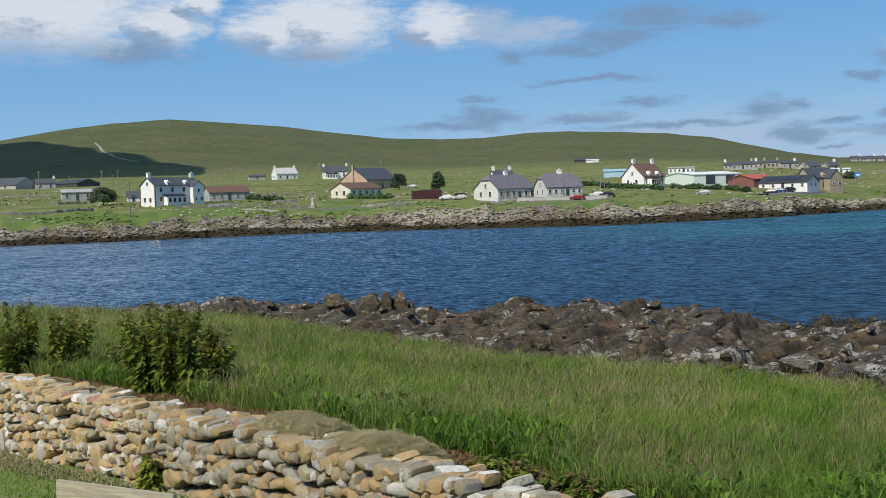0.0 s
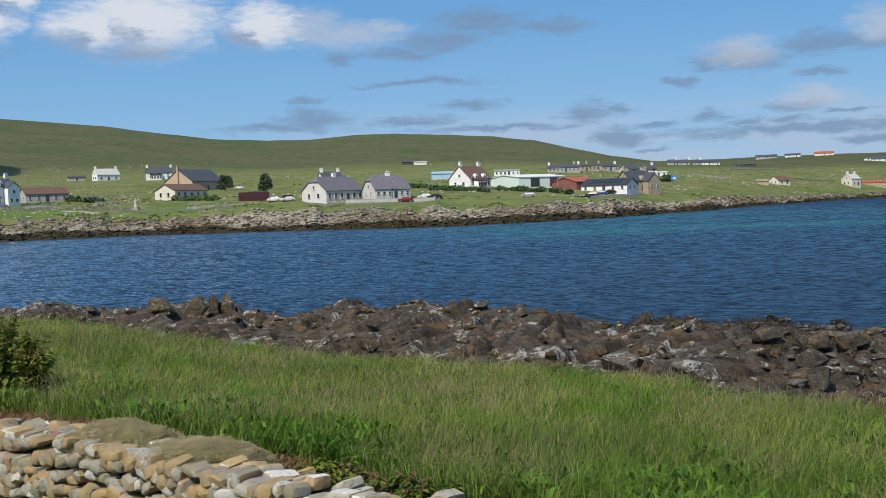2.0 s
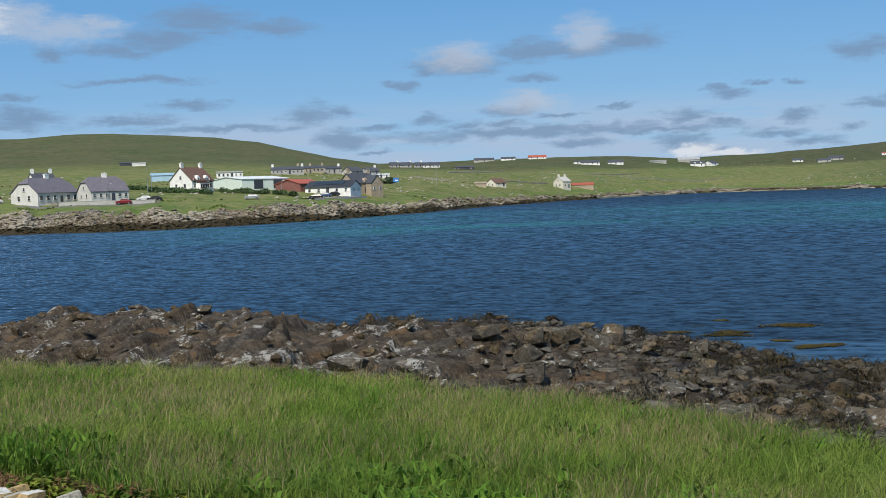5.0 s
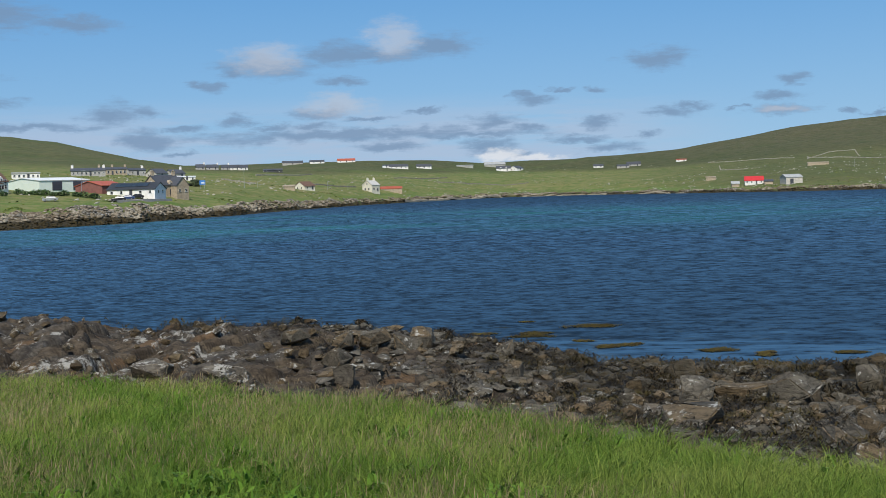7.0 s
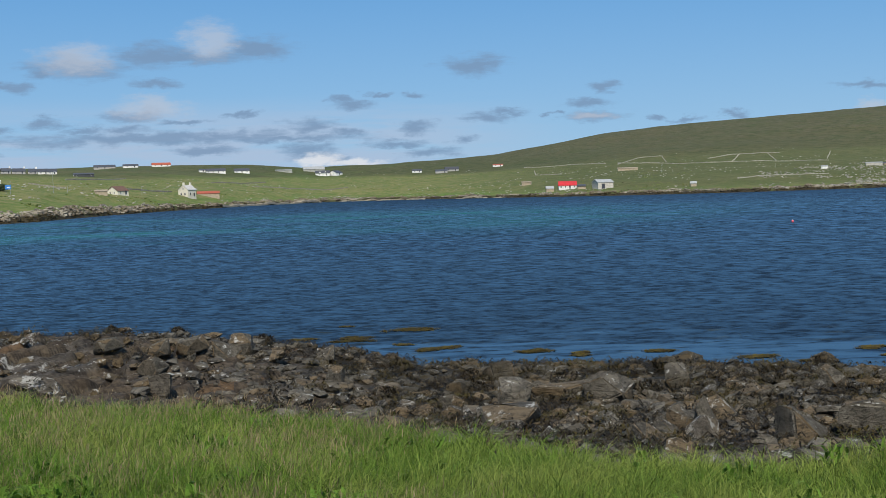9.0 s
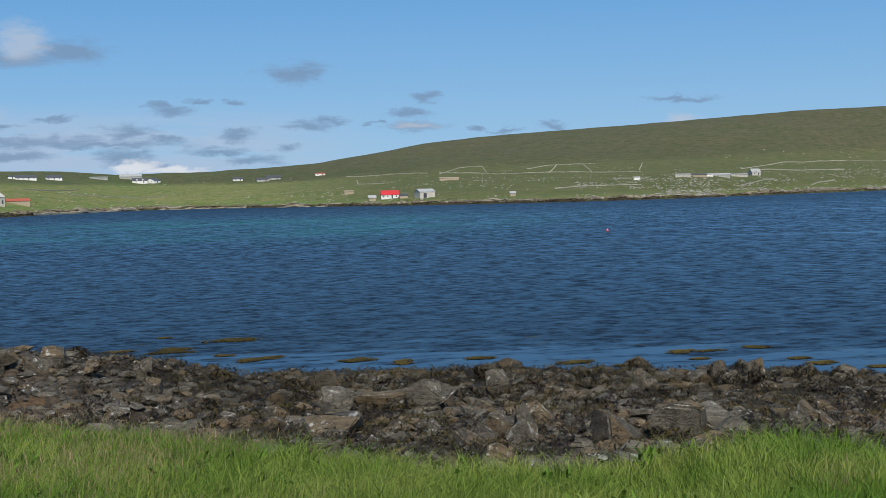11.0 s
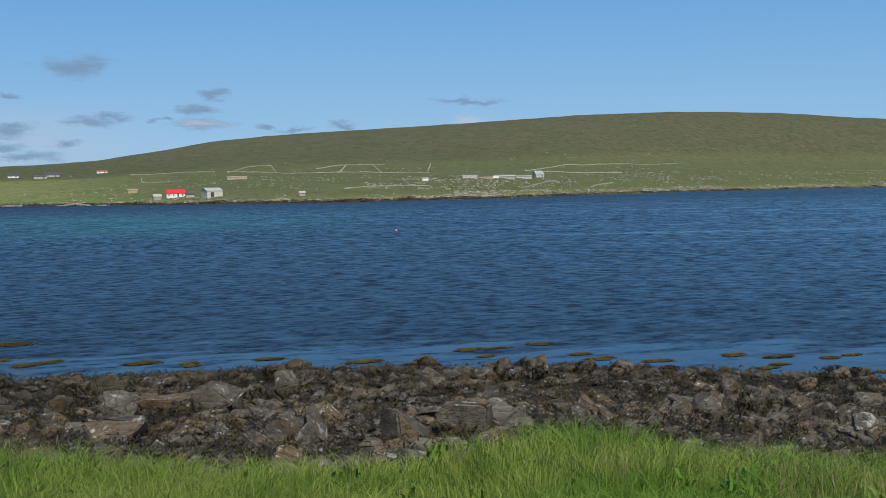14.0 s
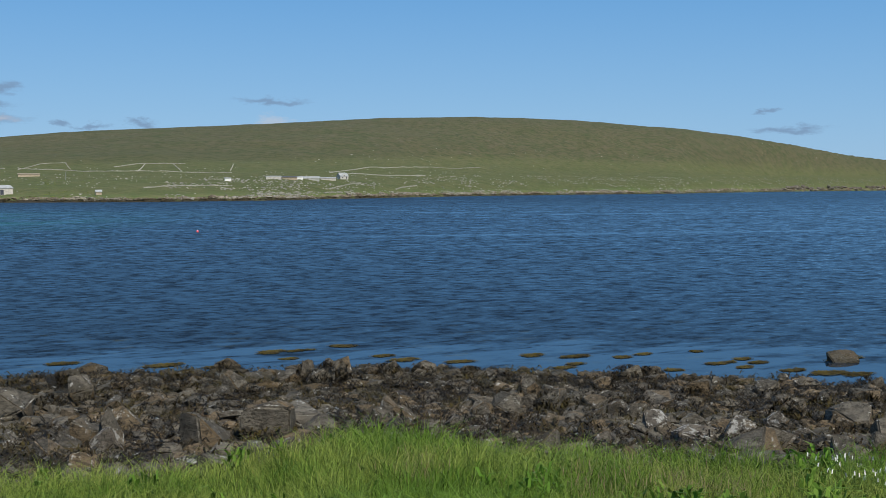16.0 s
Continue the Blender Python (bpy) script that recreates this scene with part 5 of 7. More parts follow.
# ---- shore rocks ----
def rock_material(name, tones, lichen, weed, scale=1.0, tide=1.6, bleach=0.0):
    """Broken brown and grey rock, pale crusts of lichen on its upper faces, brown wrack where the tide reaches."""
    m, n = material(name)
    seed = n.math("FRACT", n.math("ADD", n.math("MULTIPLY", n.island, 3.7), n.single))
    shift = n.vec("ADD", n.place, n.add("ShaderNodeCombineXYZ", {0: n.math("MULTIPLY", seed, 37.0), 1: 0.0, 2: seed}))
    coarse = n.noise(shift, 1.3 * scale, 6, 0.65)
    fine = n.noise(shift, 7.0 * scale, 6, 0.7)
    grit = n.noise(shift, 40.0 * scale, 3, 0.6)
    color = n.mix(n.ramp(coarse, 0.36, 0.66), rgb(*tones[0]), rgb(*tones[1]))
    color = n.mix(n.ramp(seed, 0.62, 0.9, 0.0, 0.9), color, rgb(*tones[2]))
    strata = n.noise(n.vec("MULTIPLY", shift, (1.2, 1.2, 8.0)), 1.4 * scale, 5, 0.7, 0.8)
    color = n.mix(n.ramp(strata, 0.48, 0.66, 0.0, 0.6), color, rgb(*(c * 0.55 for c in tones[0])))
    color = n.mix(n.ramp(fine, 0.48, 0.66, 0.0, 0.75), color, rgb(*(c * 0.4 for c in tones[0])))
    if bleach:
        color = n.mix(n.ramp(n.noise(n.world, 0.05, 5, 0.7), 0.46, 0.62, 0.0, bleach), color, rgb(0.34, 0.305, 0.24))
    up = n.tree.nodes.new("ShaderNodeSeparateXYZ")
    n.tree.links.new(n.add("ShaderNodeNewGeometry", out="Normal"), up.inputs[0])
    crust = n.math("MULTIPLY", n.ramp(n.noise(shift, 3.2 * scale, 6, 0.75), 0.60 - lichen * 0.16, 0.66 - lichen * 0.12), n.ramp(up.outputs[2], -0.1, 0.5))
    color = n.mix(n.math("MULTIPLY", crust, 0.85 if lichen else 0.0), color, rgb(0.46, 0.45, 0.41))
    spot = n.tree.nodes.new("ShaderNodeSeparateXYZ")
    n.tree.links.new(n.world, spot.inputs[0])
    reach = n.math("MULTIPLY_ADD", n.noise(n.world, 1.1, 5, 0.7), 1.5, spot.outputs[2])
    if bleach:
        reach = n.math("MULTIPLY_ADD", n.noise(n.world, 0.035, 5, 0.65), 6.5, reach)
    wrack = n.math("MULTIPLY", n.ramp(reach, tide + 0.35, tide), weed)
    brown = n.mix(n.ramp(fine, 0.4, 0.6), rgb(0.012, 0.010, 0.005), rgb(0.05, 0.036, 0.010))
    color = n.mix(wrack, color, brown)
    color = n.mix(n.ramp(n.noise(shift, 4.5 * scale, 5, 0.7, 1.5), 0.60, 0.66, 0.0, 0.85), color, rgb(0.013, 0.011, 0.008))
    cracks = n.add("ShaderNodeTexVoronoi", {"Vector": shift, "Scale": 2.6 * scale}, feature="DISTANCE_TO_EDGE")
    relief = n.math("ADD", n.math("MULTIPLY_ADD", fine, 0.9, n.math("MULTIPLY_ADD", strata, 0.7, n.math("MULTIPLY", coarse, 1.2))), n.math("MULTIPLY_ADD", n.ramp(cracks, 0.0, 0.03), 0.08, n.math("MULTIPLY", grit, 0.25)))
    finish(n, color, n.math("MULTIPLY_ADD", wrack, -0.35, 0.88), relief, 1.0, 0.10, specular=0.12)
    return m


ROCK_BROWN = rock_material("brown_shore_rock", ((0.072, 0.053, 0.032), (0.165, 0.124, 0.072), (0.12, 0.102, 0.074)), 0.38, 0.6)
ROCK_GREY = rock_material("grey_shore_rock", ((0.082, 0.074, 0.060), (0.185, 0.165, 0.130), (0.17, 0.125, 0.074)), 0.14, 0.45)
ROCK_FAR = rock_material("far_shore_rock", ((0.105, 0.082, 0.058), (0.25, 0.205, 0.145), (0.29, 0.25, 0.19)), 0.1, 0.95, 0.4, 5.3, 0.85)
ROCK_PALE = rock_material("lichened_pale_rock", ((0.10, 0.088, 0.072), (0.185, 0.165, 0.135), (0.16, 0.13, 0.09)), 0.62, 0.0)


def bedrock_material():
    """Brown jointed rock: each block in its own tone, rusty and grey, crusted with white lichen above the tide, dark with wrack below it."""
    m, n = material("jointed_bedrock")
    stone = n.add("ShaderNodeAttribute", out=1)
    stone.node.attribute_name = "stone"
    parts = n.tree.nodes.new("ShaderNodeSeparateXYZ")
    n.tree.links.new(stone, parts.inputs[0])
    tone, joint, west = parts.outputs[0], parts.outputs[1], parts.outputs[2]
    coarse, fine = n.noise(n.world, 1.6, 6, 0.65), n.noise(n.world, 7.0, 6, 0.72)
    grit = n.noise(n.world, 38.0, 3, 0.6)
    brown = n.mix(n.ramp(coarse, 0.35, 0.65), rgb(0.066, 0.051, 0.037), rgb(0.145, 0.113, 0.078))
    grey = n.mix(n.ramp(coarse, 0.35, 0.65), rgb(0.062, 0.054, 0.046), rgb(0.135, 0.118, 0.096))
    color = n.mix(n.ramp(tone, 0.35, 0.6), brown, grey)
    color = n.mix(n.ramp(tone, 0.82, 0.9, 0.0, 0.8), color, rgb(0.155, 0.096, 0.050))
    strata = n.noise(n.vec("MULTIPLY", n.world, (1.6, 1.6, 9.0)), 1.5, 5, 0.7, 0.8)
    color = n.mix(n.ramp(strata, 0.48, 0.66, 0.0, 0.55), color, rgb(0.04, 0.03, 0.021))
    color = n.mix(n.ramp(fine, 0.48, 0.64, 0.0, 0.6), color, rgb(0.03, 0.024, 0.018))
    up = n.tree.nodes.new("ShaderNodeSeparateXYZ")
    n.tree.links.new(n.add("ShaderNodeNewGeometry", out="Normal"), up.inputs[0])
    spot = n.tree.nodes.new("ShaderNodeSeparateXYZ")
    n.tree.links.new(n.world, spot.inputs[0])
    zone = n.math("MULTIPLY", n.ramp(n.noise(n.world, 0.42, 3, 0.6), 0.50, 0.60), west)
    crust = n.math("MULTIPLY", n.ramp(n.math("MULTIPLY_ADD", n.noise(n.world, 4.5, 8, 0.78), 1.0, n.math("MULTIPLY", zone, 0.12)), 0.615, 0.65), n.ramp(up.outputs[2], 0.0, 0.5))
    color = n.mix(n.math("MULTIPLY", crust, n.ramp(spot.outputs[2], 0.9, 1.5, 0.0, 0.85)), color, rgb(0.44, 0.43, 0.39))
    level = n.math("MULTIPLY_ADD", n.noise(n.world, 0.9, 6, 0.7), 1.9, n.math("MULTIPLY_ADD", west, 0.45, spot.outputs[2]))
    wrack = n.ramp(level, 2.15, 1.75)
    weed = n.mix(n.ramp(fine, 0.4, 0.62), rgb(0.010, 0.008, 0.004), rgb(0.055, 0.040, 0.011))
    color = n.mix(n.math("MULTIPLY", wrack, 0.92), color, weed)
    # shade down in the cracks, put into the colour as near-black joints
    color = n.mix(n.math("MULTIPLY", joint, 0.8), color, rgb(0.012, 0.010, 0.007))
    relief = n.math("ADD", n.math("MULTIPLY_ADD", fine, 0.9, n.math("MULTIPLY", strata, 0.7)), n.math("MULTIPLY_ADD", coarse, 0.8, n.math("MULTIPLY", grit, 0.25)))
    finish(n, color, n.math("MULTIPLY_ADD", wrack, -0.3, 0.88), relief, 1.0, 0.13, specular=0.12)
    return m


def build_bedrock():
    """The ledges between the grass and the sea, on a finer grid than the rest of the ground."""
    az = np.arange(-18, 92, 0.125)
    rows = 400
    edge, shore = np.interp(az, BEARING, GRASS_EDGE), np.interp(az, BEARING, NEAR_SHORE)
    f = np.linspace(-0.02, 1.25, rows)[:, None]
    d = edge[None] + (shore - edge)[None] * f
    x, y = d * np.sin(np.radians(az))[None], d * np.cos(np.radians(az))[None]
    z = land(x.ravel(), y.ravel())[0].reshape(x.shape)
    # weathered edges
    z[1:-1] = (z[:-2] + 2 * z[1:-1] + z[2:]) / 4
    z[:, 1:-1] = (z[:, :-2] + 2 * z[:, 1:-1] + z[:, 2:]) / 4
    z = z.ravel()
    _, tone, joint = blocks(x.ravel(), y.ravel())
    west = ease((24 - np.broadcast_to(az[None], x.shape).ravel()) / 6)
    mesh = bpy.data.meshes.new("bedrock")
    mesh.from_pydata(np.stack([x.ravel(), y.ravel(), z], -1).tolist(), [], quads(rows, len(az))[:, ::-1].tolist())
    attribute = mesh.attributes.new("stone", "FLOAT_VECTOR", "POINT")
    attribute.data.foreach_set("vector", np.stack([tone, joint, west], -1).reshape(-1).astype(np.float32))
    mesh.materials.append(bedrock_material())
    mesh.shade_smooth()
    mesh.set_sharp_from_angle(angle=0.55)
    tagged(new("bedrock", mesh), "jointed brown bedrock ledges with white lichen and dark wrack", "rock", kind="structure")


build_bedrock()


def block_mesh(seed, points):
    """An angular block broken out of the ledges: the hull of a few corners, its edges worn, its faces a little uneven."""
    rng = random.Random(seed)
    bm = bmesh.new()
    for _ in range(points):
        p = Vector((rng.gauss(0, 1), rng.gauss(0, 1), rng.gauss(0, 1))).normalized()
        k = max(abs(p.x), abs(p.y), abs(p.z)) ** 0.6
        bm.verts.new(Vector((p.x, p.y, p.z)) / k * rng.uniform(0.48, 0.58))
    hull = bmesh.ops.convex_hull(bm, input=bm.verts)
    bmesh.ops.delete(bm, geom=[g for g in hull["geom_interior"] if isinstance(g, bmesh.types.BMVert)], context="VERTS")
    bmesh.ops.dissolve_limit(bm, angle_limit=0.35, verts=bm.verts, edges=bm.edges)
    bmesh.ops.bevel(bm, geom=bm.edges[:], offset=0.035, segments=2, affect="EDGES", clamp_overlap=True)
    bmesh.ops.triangulate(bm, faces=bm.faces)
    bmesh.ops.subdivide_edges(bm, edges=[e for e in bm.edges if e.calc_length() > 0.14], cuts=2, use_grid_fill=True)
    bmesh.ops.triangulate(bm, faces=bm.faces)
    for v in bm.verts:
        k = noise.fractal(v.co * 2.4 + Vector((seed, 0, 0)), 0.9, 2.1, 4) * 0.035
        k -= max(0.0, 0.05 - abs(noise.noise(v.co * 2.7 + Vector((0, seed, 0))))) * 0.7
        v.co += v.co.normalized() * k
    bmesh.ops.recalc_face_normals(bm, faces=bm.faces)
    mesh = bpy.data.meshes.new("boulder")
    bm.to_mesh(mesh)
    bm.free()
    mesh.shade_smooth()
    mesh.set_sharp_from_angle(angle=0.5)
    return mesh


BOULDERS = {}
for rock in (ROCK_BROWN, ROCK_GREY, ROCK_PALE):
    BOULDERS[rock] = []
    for k in range(10):
        mesh = block_mesh(k + 17 * len(BOULDERS), 11 + k)
        mesh.materials.append(rock)
        BOULDERS[rock].append(mesh)
ROCK_LABEL = {ROCK_BROWN: "cracked brown shore rock with grey lichen", ROCK_GREY: "angular grey boulder among brown wrack", ROCK_PALE: "pale lichen-crusted rock at the grass edge"}


def boulder(x, y, wide, tall, rock, rng, lean=12.0, sink=0.22, deep=0.85):
    ob = new("boulder", rng.choice(BOULDERS[rock]))
    turn = Euler((radians(rng.uniform(-lean, lean)), radians(rng.uniform(-lean, lean)), rng.uniform(0, 6.28)))
    ob.matrix_basis = Matrix.LocRotScale((x, y, ground_z(x, y) + tall * (0.5 - sink)), turn, (wide * rng.uniform(0.95, 1.1), wide * deep * rng.uniform(0.85, 1.1), tall * 1.25))
    return tagged(ob, ROCK_LABEL[rock], "boulder", "shore boulders")


# standing slabs on the western ledges, tidal boulders and pale rocks at the grass edge: x, y, width, height
STANDING = ((-3.0, 47.6, 1.0, 0.75), (-2.35, 47.8, 0.6, 0.85), (-1.85, 47.8, 0.65, 0.9), (-1.4, 48.0, 0.5, 0.7), (-4.3, 48.0, 1.3, 0.5), (-0.9, 47.2, 0.9, 0.6))
TIDE_WEST = (
    (22.0, 25.4, 1.11, 0.67), (18.2, 20.6, 0.89, 0.63), (20.0, 20.9, 1.3, 0.56), (20.2, 19.5, 1.02, 0.62), (19.4, 24.1, 0.46, 0.33), (16.8, 17.2, 0.56, 0.27),
    (16.2, 18.4, 1.38, 0.48), (16.0, 21.0, 0.43, 0.28), (23.5, 20.3, 0.79, 0.64), (29.3, 24.9, 0.8, 0.41), (22.2, 18.2, 0.43, 0.33), (25.8, 20.2, 0.61, 0.21),
    (22.8, 17.1, 0.37, 0.29), (17.7, 15.1, 0.61, 0.49), (17.4, 14.4, 0.47, 0.67), (16.0, 14.4, 0.69, 0.38), (17.3, 15.4, 0.27, 0.29), (18.1, 12.7, 1.02, 0.79),
    (19.2, 12.2, 1.09, 0.72),
)
TIDE_MIDDLE = (
    (20.1, 12.0, 1.07, 0.64), (25.2, 17.3, 0.49, 0.28), (25.9, 17.4, 0.65, 0.5), (28.6, 16.9, 0.57, 0.71), (27.6, 15.7, 0.5, 0.76), (28.9, 16.0, 0.54, 0.67),
    (30.8, 14.4, 0.66, 0.39), (27.9, 11.9, 0.8, 0.24), (23.6, 10.1, 0.36, 0.36), (24.0, 11.7, 0.37, 0.28), (27.3, 10.0, 0.47, 0.43), (25.6, 8.9, 0.5, 0.56),
    (22.7, 8.8, 0.67, 0.45), (25.6, 9.3, 0.44, 0.29), (24.5, 7.5, 0.53, 0.35), (21.0, 6.9, 0.34, 0.2), (28.1, 6.1, 0.66, 0.4), (27.0, 5.9, 0.45, 0.31),
    (24.9, 5.2, 0.53, 0.29),
)
TIDE_EAST = (
    (29.4, 4.7, 0.62, 0.37), (26.7, 4.0, 0.5, 0.35), (24.5, 2.4, 1.02, 0.59), (24.1, 6.5, 0.46, 0.37), (24.3, 6.9, 0.47, 0.35), (26.6, 6.7, 0.88, 0.3),
    (19.6, 2.0, 0.46, 0.36), (19.8, 1.5, 0.3, 0.35), (28.3, 3.3, 0.46, 0.29), (29.9, 2.4, 0.55, 0.35), (23.3, 7.1, 0.34, 0.34), (24.2, 5.6, 0.51, 0.26),
    (16.9, 31.6, 0.74, 0.58), (20.0, 31.1, 0.6, 0.48), (15.9, 31.8, 0.82, 0.56), (17.9, 32.5, 0.77, 0.51), (15.1, 32.2, 0.66, 0.46), (13.9, 33.0, 0.74, 0.45),
)
EDGE_ROCKS = (
    (22.4, 5.7, 0.8, 0.37), (20.9, 4.6, 0.74, 0.33), (21.5, 4.0, 0.6, 0.52), (21.1, 3.2, 0.59, 0.29), (23.5, 3.5, 0.44, 0.33), (21.5, 2.8, 0.45, 0.26),
    (16.1, 11.3, 0.63, 0.21), (16.3, 13.0, 0.29, 0.13), (16.9, 14.0, 0.61, 0.49), (12.2, 26.1, 0.86, 0.4), (10.1, 28.3, 1.11, 0.3), (9.0, 30.7, 1.18, 0.38),
    (16.1, 21.9, 0.5, 0.31), (16.5, 20.0, 0.72, 0.33),
)
rng = random.Random(3)
for x, y, wide, tall in STANDING:
    boulder(x, y, wide, tall, ROCK_BROWN, rng, 5, deep=0.7)
for x, y, wide, tall in EDGE_ROCKS:
    boulder(x, y, wide * 1.05, tall * 1.1, ROCK_PALE, rng, 8)
for x, y, wide, tall in TIDE_WEST + TIDE_MIDDLE + TIDE_EAST:
    boulder(x, y, wide * 1.08, tall * 1.15, ROCK_GREY, rng, 10, sink=0.2)
islet = boulder(43.9, 4.4, 1.2, 0.9, ROCK_GREY, rng, 6)
islet.location.z = 0.05
islet.scale.z = 0.62
tidal = []
count = 0
while count < 190:
    az = rng.uniform(-14, 90)
    edge, shore = np.interp(az, BEARING, GRASS_EDGE), np.interp(az, BEARING, NEAR_SHORE)
    d = rng.uniform(edge + 0.6, shore + 0.6)
    x, y, _ = polar(az, d)
    west = az < 22
    if west and rng.random() < 0.6:
        continue
    wide = rng.uniform(0.3, 0.85)
    rock = ROCK_BROWN if west else ROCK_GREY
    if d < edge + 2.0 and rng.random() < 0.4:
        rock, wide = ROCK_PALE, wide * 0.7
    tall = wide * rng.uniform(0.45, 0.8)
    boulder(x, y, wide, tall, rock, rng, 25)
    if az > 12 and d > edge + 0.5 * (shore - edge):
        tidal.append((x, y, wide, tall))
    count += 1


def scatter(rng_np, n, a0, a1, inner, outer):
    """Places spread evenly over a stretch of the near shore between two fractions of its depth."""
    az = rng_np.uniform(a0, a1, n * 2)
    edge, shore = np.interp(az, BEARING, GRASS_EDGE), np.interp(az, BEARING, NEAR_SHORE)
    d = edge + (shore - edge) * rng_np.uniform(inner, outer, n * 2)
    keep = rng_np.uniform(0, 1, n * 2) < d / (shore * 1.0)
    az, d = np.radians(az[keep][:n]), d[keep][:n]
    return d * np.sin(az), d * np.cos(az), d


def stones_mesh(name, x, y, z, size, rng_np, mat, label, category, flat=0.6):
    """Many small angular stones in one mesh."""
    t = (1 + 5 ** 0.5) / 2
    ico = np.array([(-1, t, 0), (1, t, 0), (-1, -t, 0), (1, -t, 0), (0, -1, t), (0, 1, t), (0, -1, -t), (0, 1, -t), (t, 0, -1), (t, 0, 1), (-t, 0, -1), (-t, 0, 1)]) / 1.9
    tri = np.array([(0, 11, 5), (0, 5, 1), (0, 1, 7), (0, 7, 10), (0, 10, 11), (1, 5, 9), (5, 11, 4), (11, 10, 2), (10, 7, 6), (7, 1, 8), (3, 9, 4), (3, 4, 2), (3, 2, 6), (3, 6, 8), (3, 8, 9), (4, 9, 5), (2, 4, 11), (6, 2, 10), (8, 6, 7), (9, 8, 1)])
    n = len(x)
    v = ico[None] * (1 + rng_np.uniform(-0.38, 0.38, (n, 12, 1)))
    v = v * (size[:, None, None] * 0.5) * np.stack([rng_np.uniform(0.8, 1.5, n), rng_np.uniform(0.7, 1.1, n), rng_np.uniform(0.7, 1.1, n) * flat], -1)[:, None]
    a = rng_np.uniform(0, 6.28, n)[:, None]
    vx, vy = v[..., 0] * np.cos(a) - v[..., 1] * np.sin(a), v[..., 0] * np.sin(a) + v[..., 1] * np.cos(a)
    verts = np.stack([vx + x[:, None], vy + y[:, None], v[..., 2] + z[:, None]], -1).reshape(-1, 3)
    faces = (tri[None] + np.arange(n)[:, None, None] * 12).reshape(-1, 3)
    ob = mesh_object(name, verts.tolist(), faces.tolist(), mat)
    return tagged(ob, label, category, kind="stuff")


rn = np.random.RandomState(5)
x, y, d = scatter(rn, 4600, 24, 90, 0.0, 1.02)
stones_mesh("shore_stones", x, y, land(x, y)[0] + 0.05, rn.uniform(0.12, 0.55, len(x)) ** 1.2 * 1.2, rn, ROCK_GREY, "loose grey and brown stones on the foreshore", "stones")
x, y, d = scatter(rn, 900, -16, 24, 0.0, 1.0)
stones_mesh("outcrop_stones", x, y, land(x, y)[0] + 0.05, rn.uniform(0.12, 0.45, len(x)), rn, ROCK_BROWN, "broken brown rock rubble on the outcrop", "stones", 0.8)

# far shore and pasture
az = np.concatenate([rn.uniform(-22, 26, 11000), rn.uniform(26, 88, 7000)])
far = np.interp(az, BEARING, FAR_SHORE)
d = far - 1 + rn.uniform(0, 1, 18000) ** 1.3 * 17
x, y = d * np.sin(np.radians(az)), d * np.cos(np.radians(az))
stones_mesh("far_shore_rocks", x, y, land(x, y)[0], rn.uniform(0.35, 1.5, 18000) * np.interp(far, (300, 1500), (1.0, 1.9)), rn, ROCK_FAR, "dark broken rocks along the far shore", "rocks")
d = far + 8 + rn.uniform(0, 1, 18000) * 12
keep = fractal(az * 10, d, 12, 3) > 0.25
x, y = (d * np.sin(np.radians(az)))[keep], (d * np.cos(np.radians(az)))[keep]
stones_mesh("far_bank_stones", x, y, land(x, y)[0], rn.uniform(0.4, 1.3, len(x)) * np.interp(far[keep], (300, 1500), (1.0, 1.6)), rn, ROCK_PALE, "pale lichened stones on top of the far bank", "stones")
az = np.concatenate([rn.uniform(-20, 30, 2200), rn.uniform(30, 86, 3200)])
far = np.interp(az, BEARING, FAR_SHORE)
d = far + 25 + rn.uniform(0, 1, len(az)) ** 1.6 * np.interp(az, (-20, 20, 45, 86), (420, 300, 420, 500))
keep = fractal(d * np.sin(np.radians(az)), d * np.cos(np.radians(az)), 45, 12) > 0.14
x, y = (d * np.sin(np.radians(az)))[keep], (d * np.cos(np.radians(az)))[keep]
stones_mesh("pasture_stones", x, y, land(x, y)[0] + 0.1, rn.uniform(0.4, 1.4, len(x)), rn, PALE_FIELDSTONE, "pale boulders lying about the pasture", "stones")

az = rn.uniform(53, 87, 9000)
far = np.interp(az, BEARING, FAR_SHORE)
d = far + 8 + rn.uniform(0, 1, len(az)) ** 2.0 * 190
x, y = d * np.sin(np.radians(az)), d * np.cos(np.radians(az))
keep = fractal(x, y, 30, 15) + 0.5 * fractal(x, y, 9, 16) > 0.12
stones_mesh("headland_stones", x[keep], y[keep], land(x[keep], y[keep])[0] + 0.1, rn.uniform(0.5, 1.9, keep.sum()), rn, PALE_FIELDSTONE, "pale stones strewn over the headland turf", "stones")

az = rn.uniform(81.5, 88, 90)
d = np.interp(az, BEARING, FAR_SHORE) + 2 + rn.uniform(0, 1, 90) * 30
x, y = d * np.sin(np.radians(az)), d * np.cos(np.radians(az))
stones_mesh("headland_rocks", x, y, land(x, y)[0] + 1, rn.uniform(4, 12, 90), rn, ROCK_GREY, "dark rocks at the far point of the headland", "rocks", 0.7)

# rough grass and rushes on the far bank and pasture
az = rn.uniform(-22, 50, 52000)
far = np.interp(az, BEARING, FAR_SHORE)
d = far + 17 + rn.uniform(0, 1, len(az)) ** 1.7 * 330
x, y = d * np.sin(np.radians(az)), d * np.cos(np.radians(az))
keep = fractal(x, y, 22, 13) + 0.6 * fractal(x, y, 7, 14) > 0.42
FAR_X, FAR_Y = x[keep], y[keep]

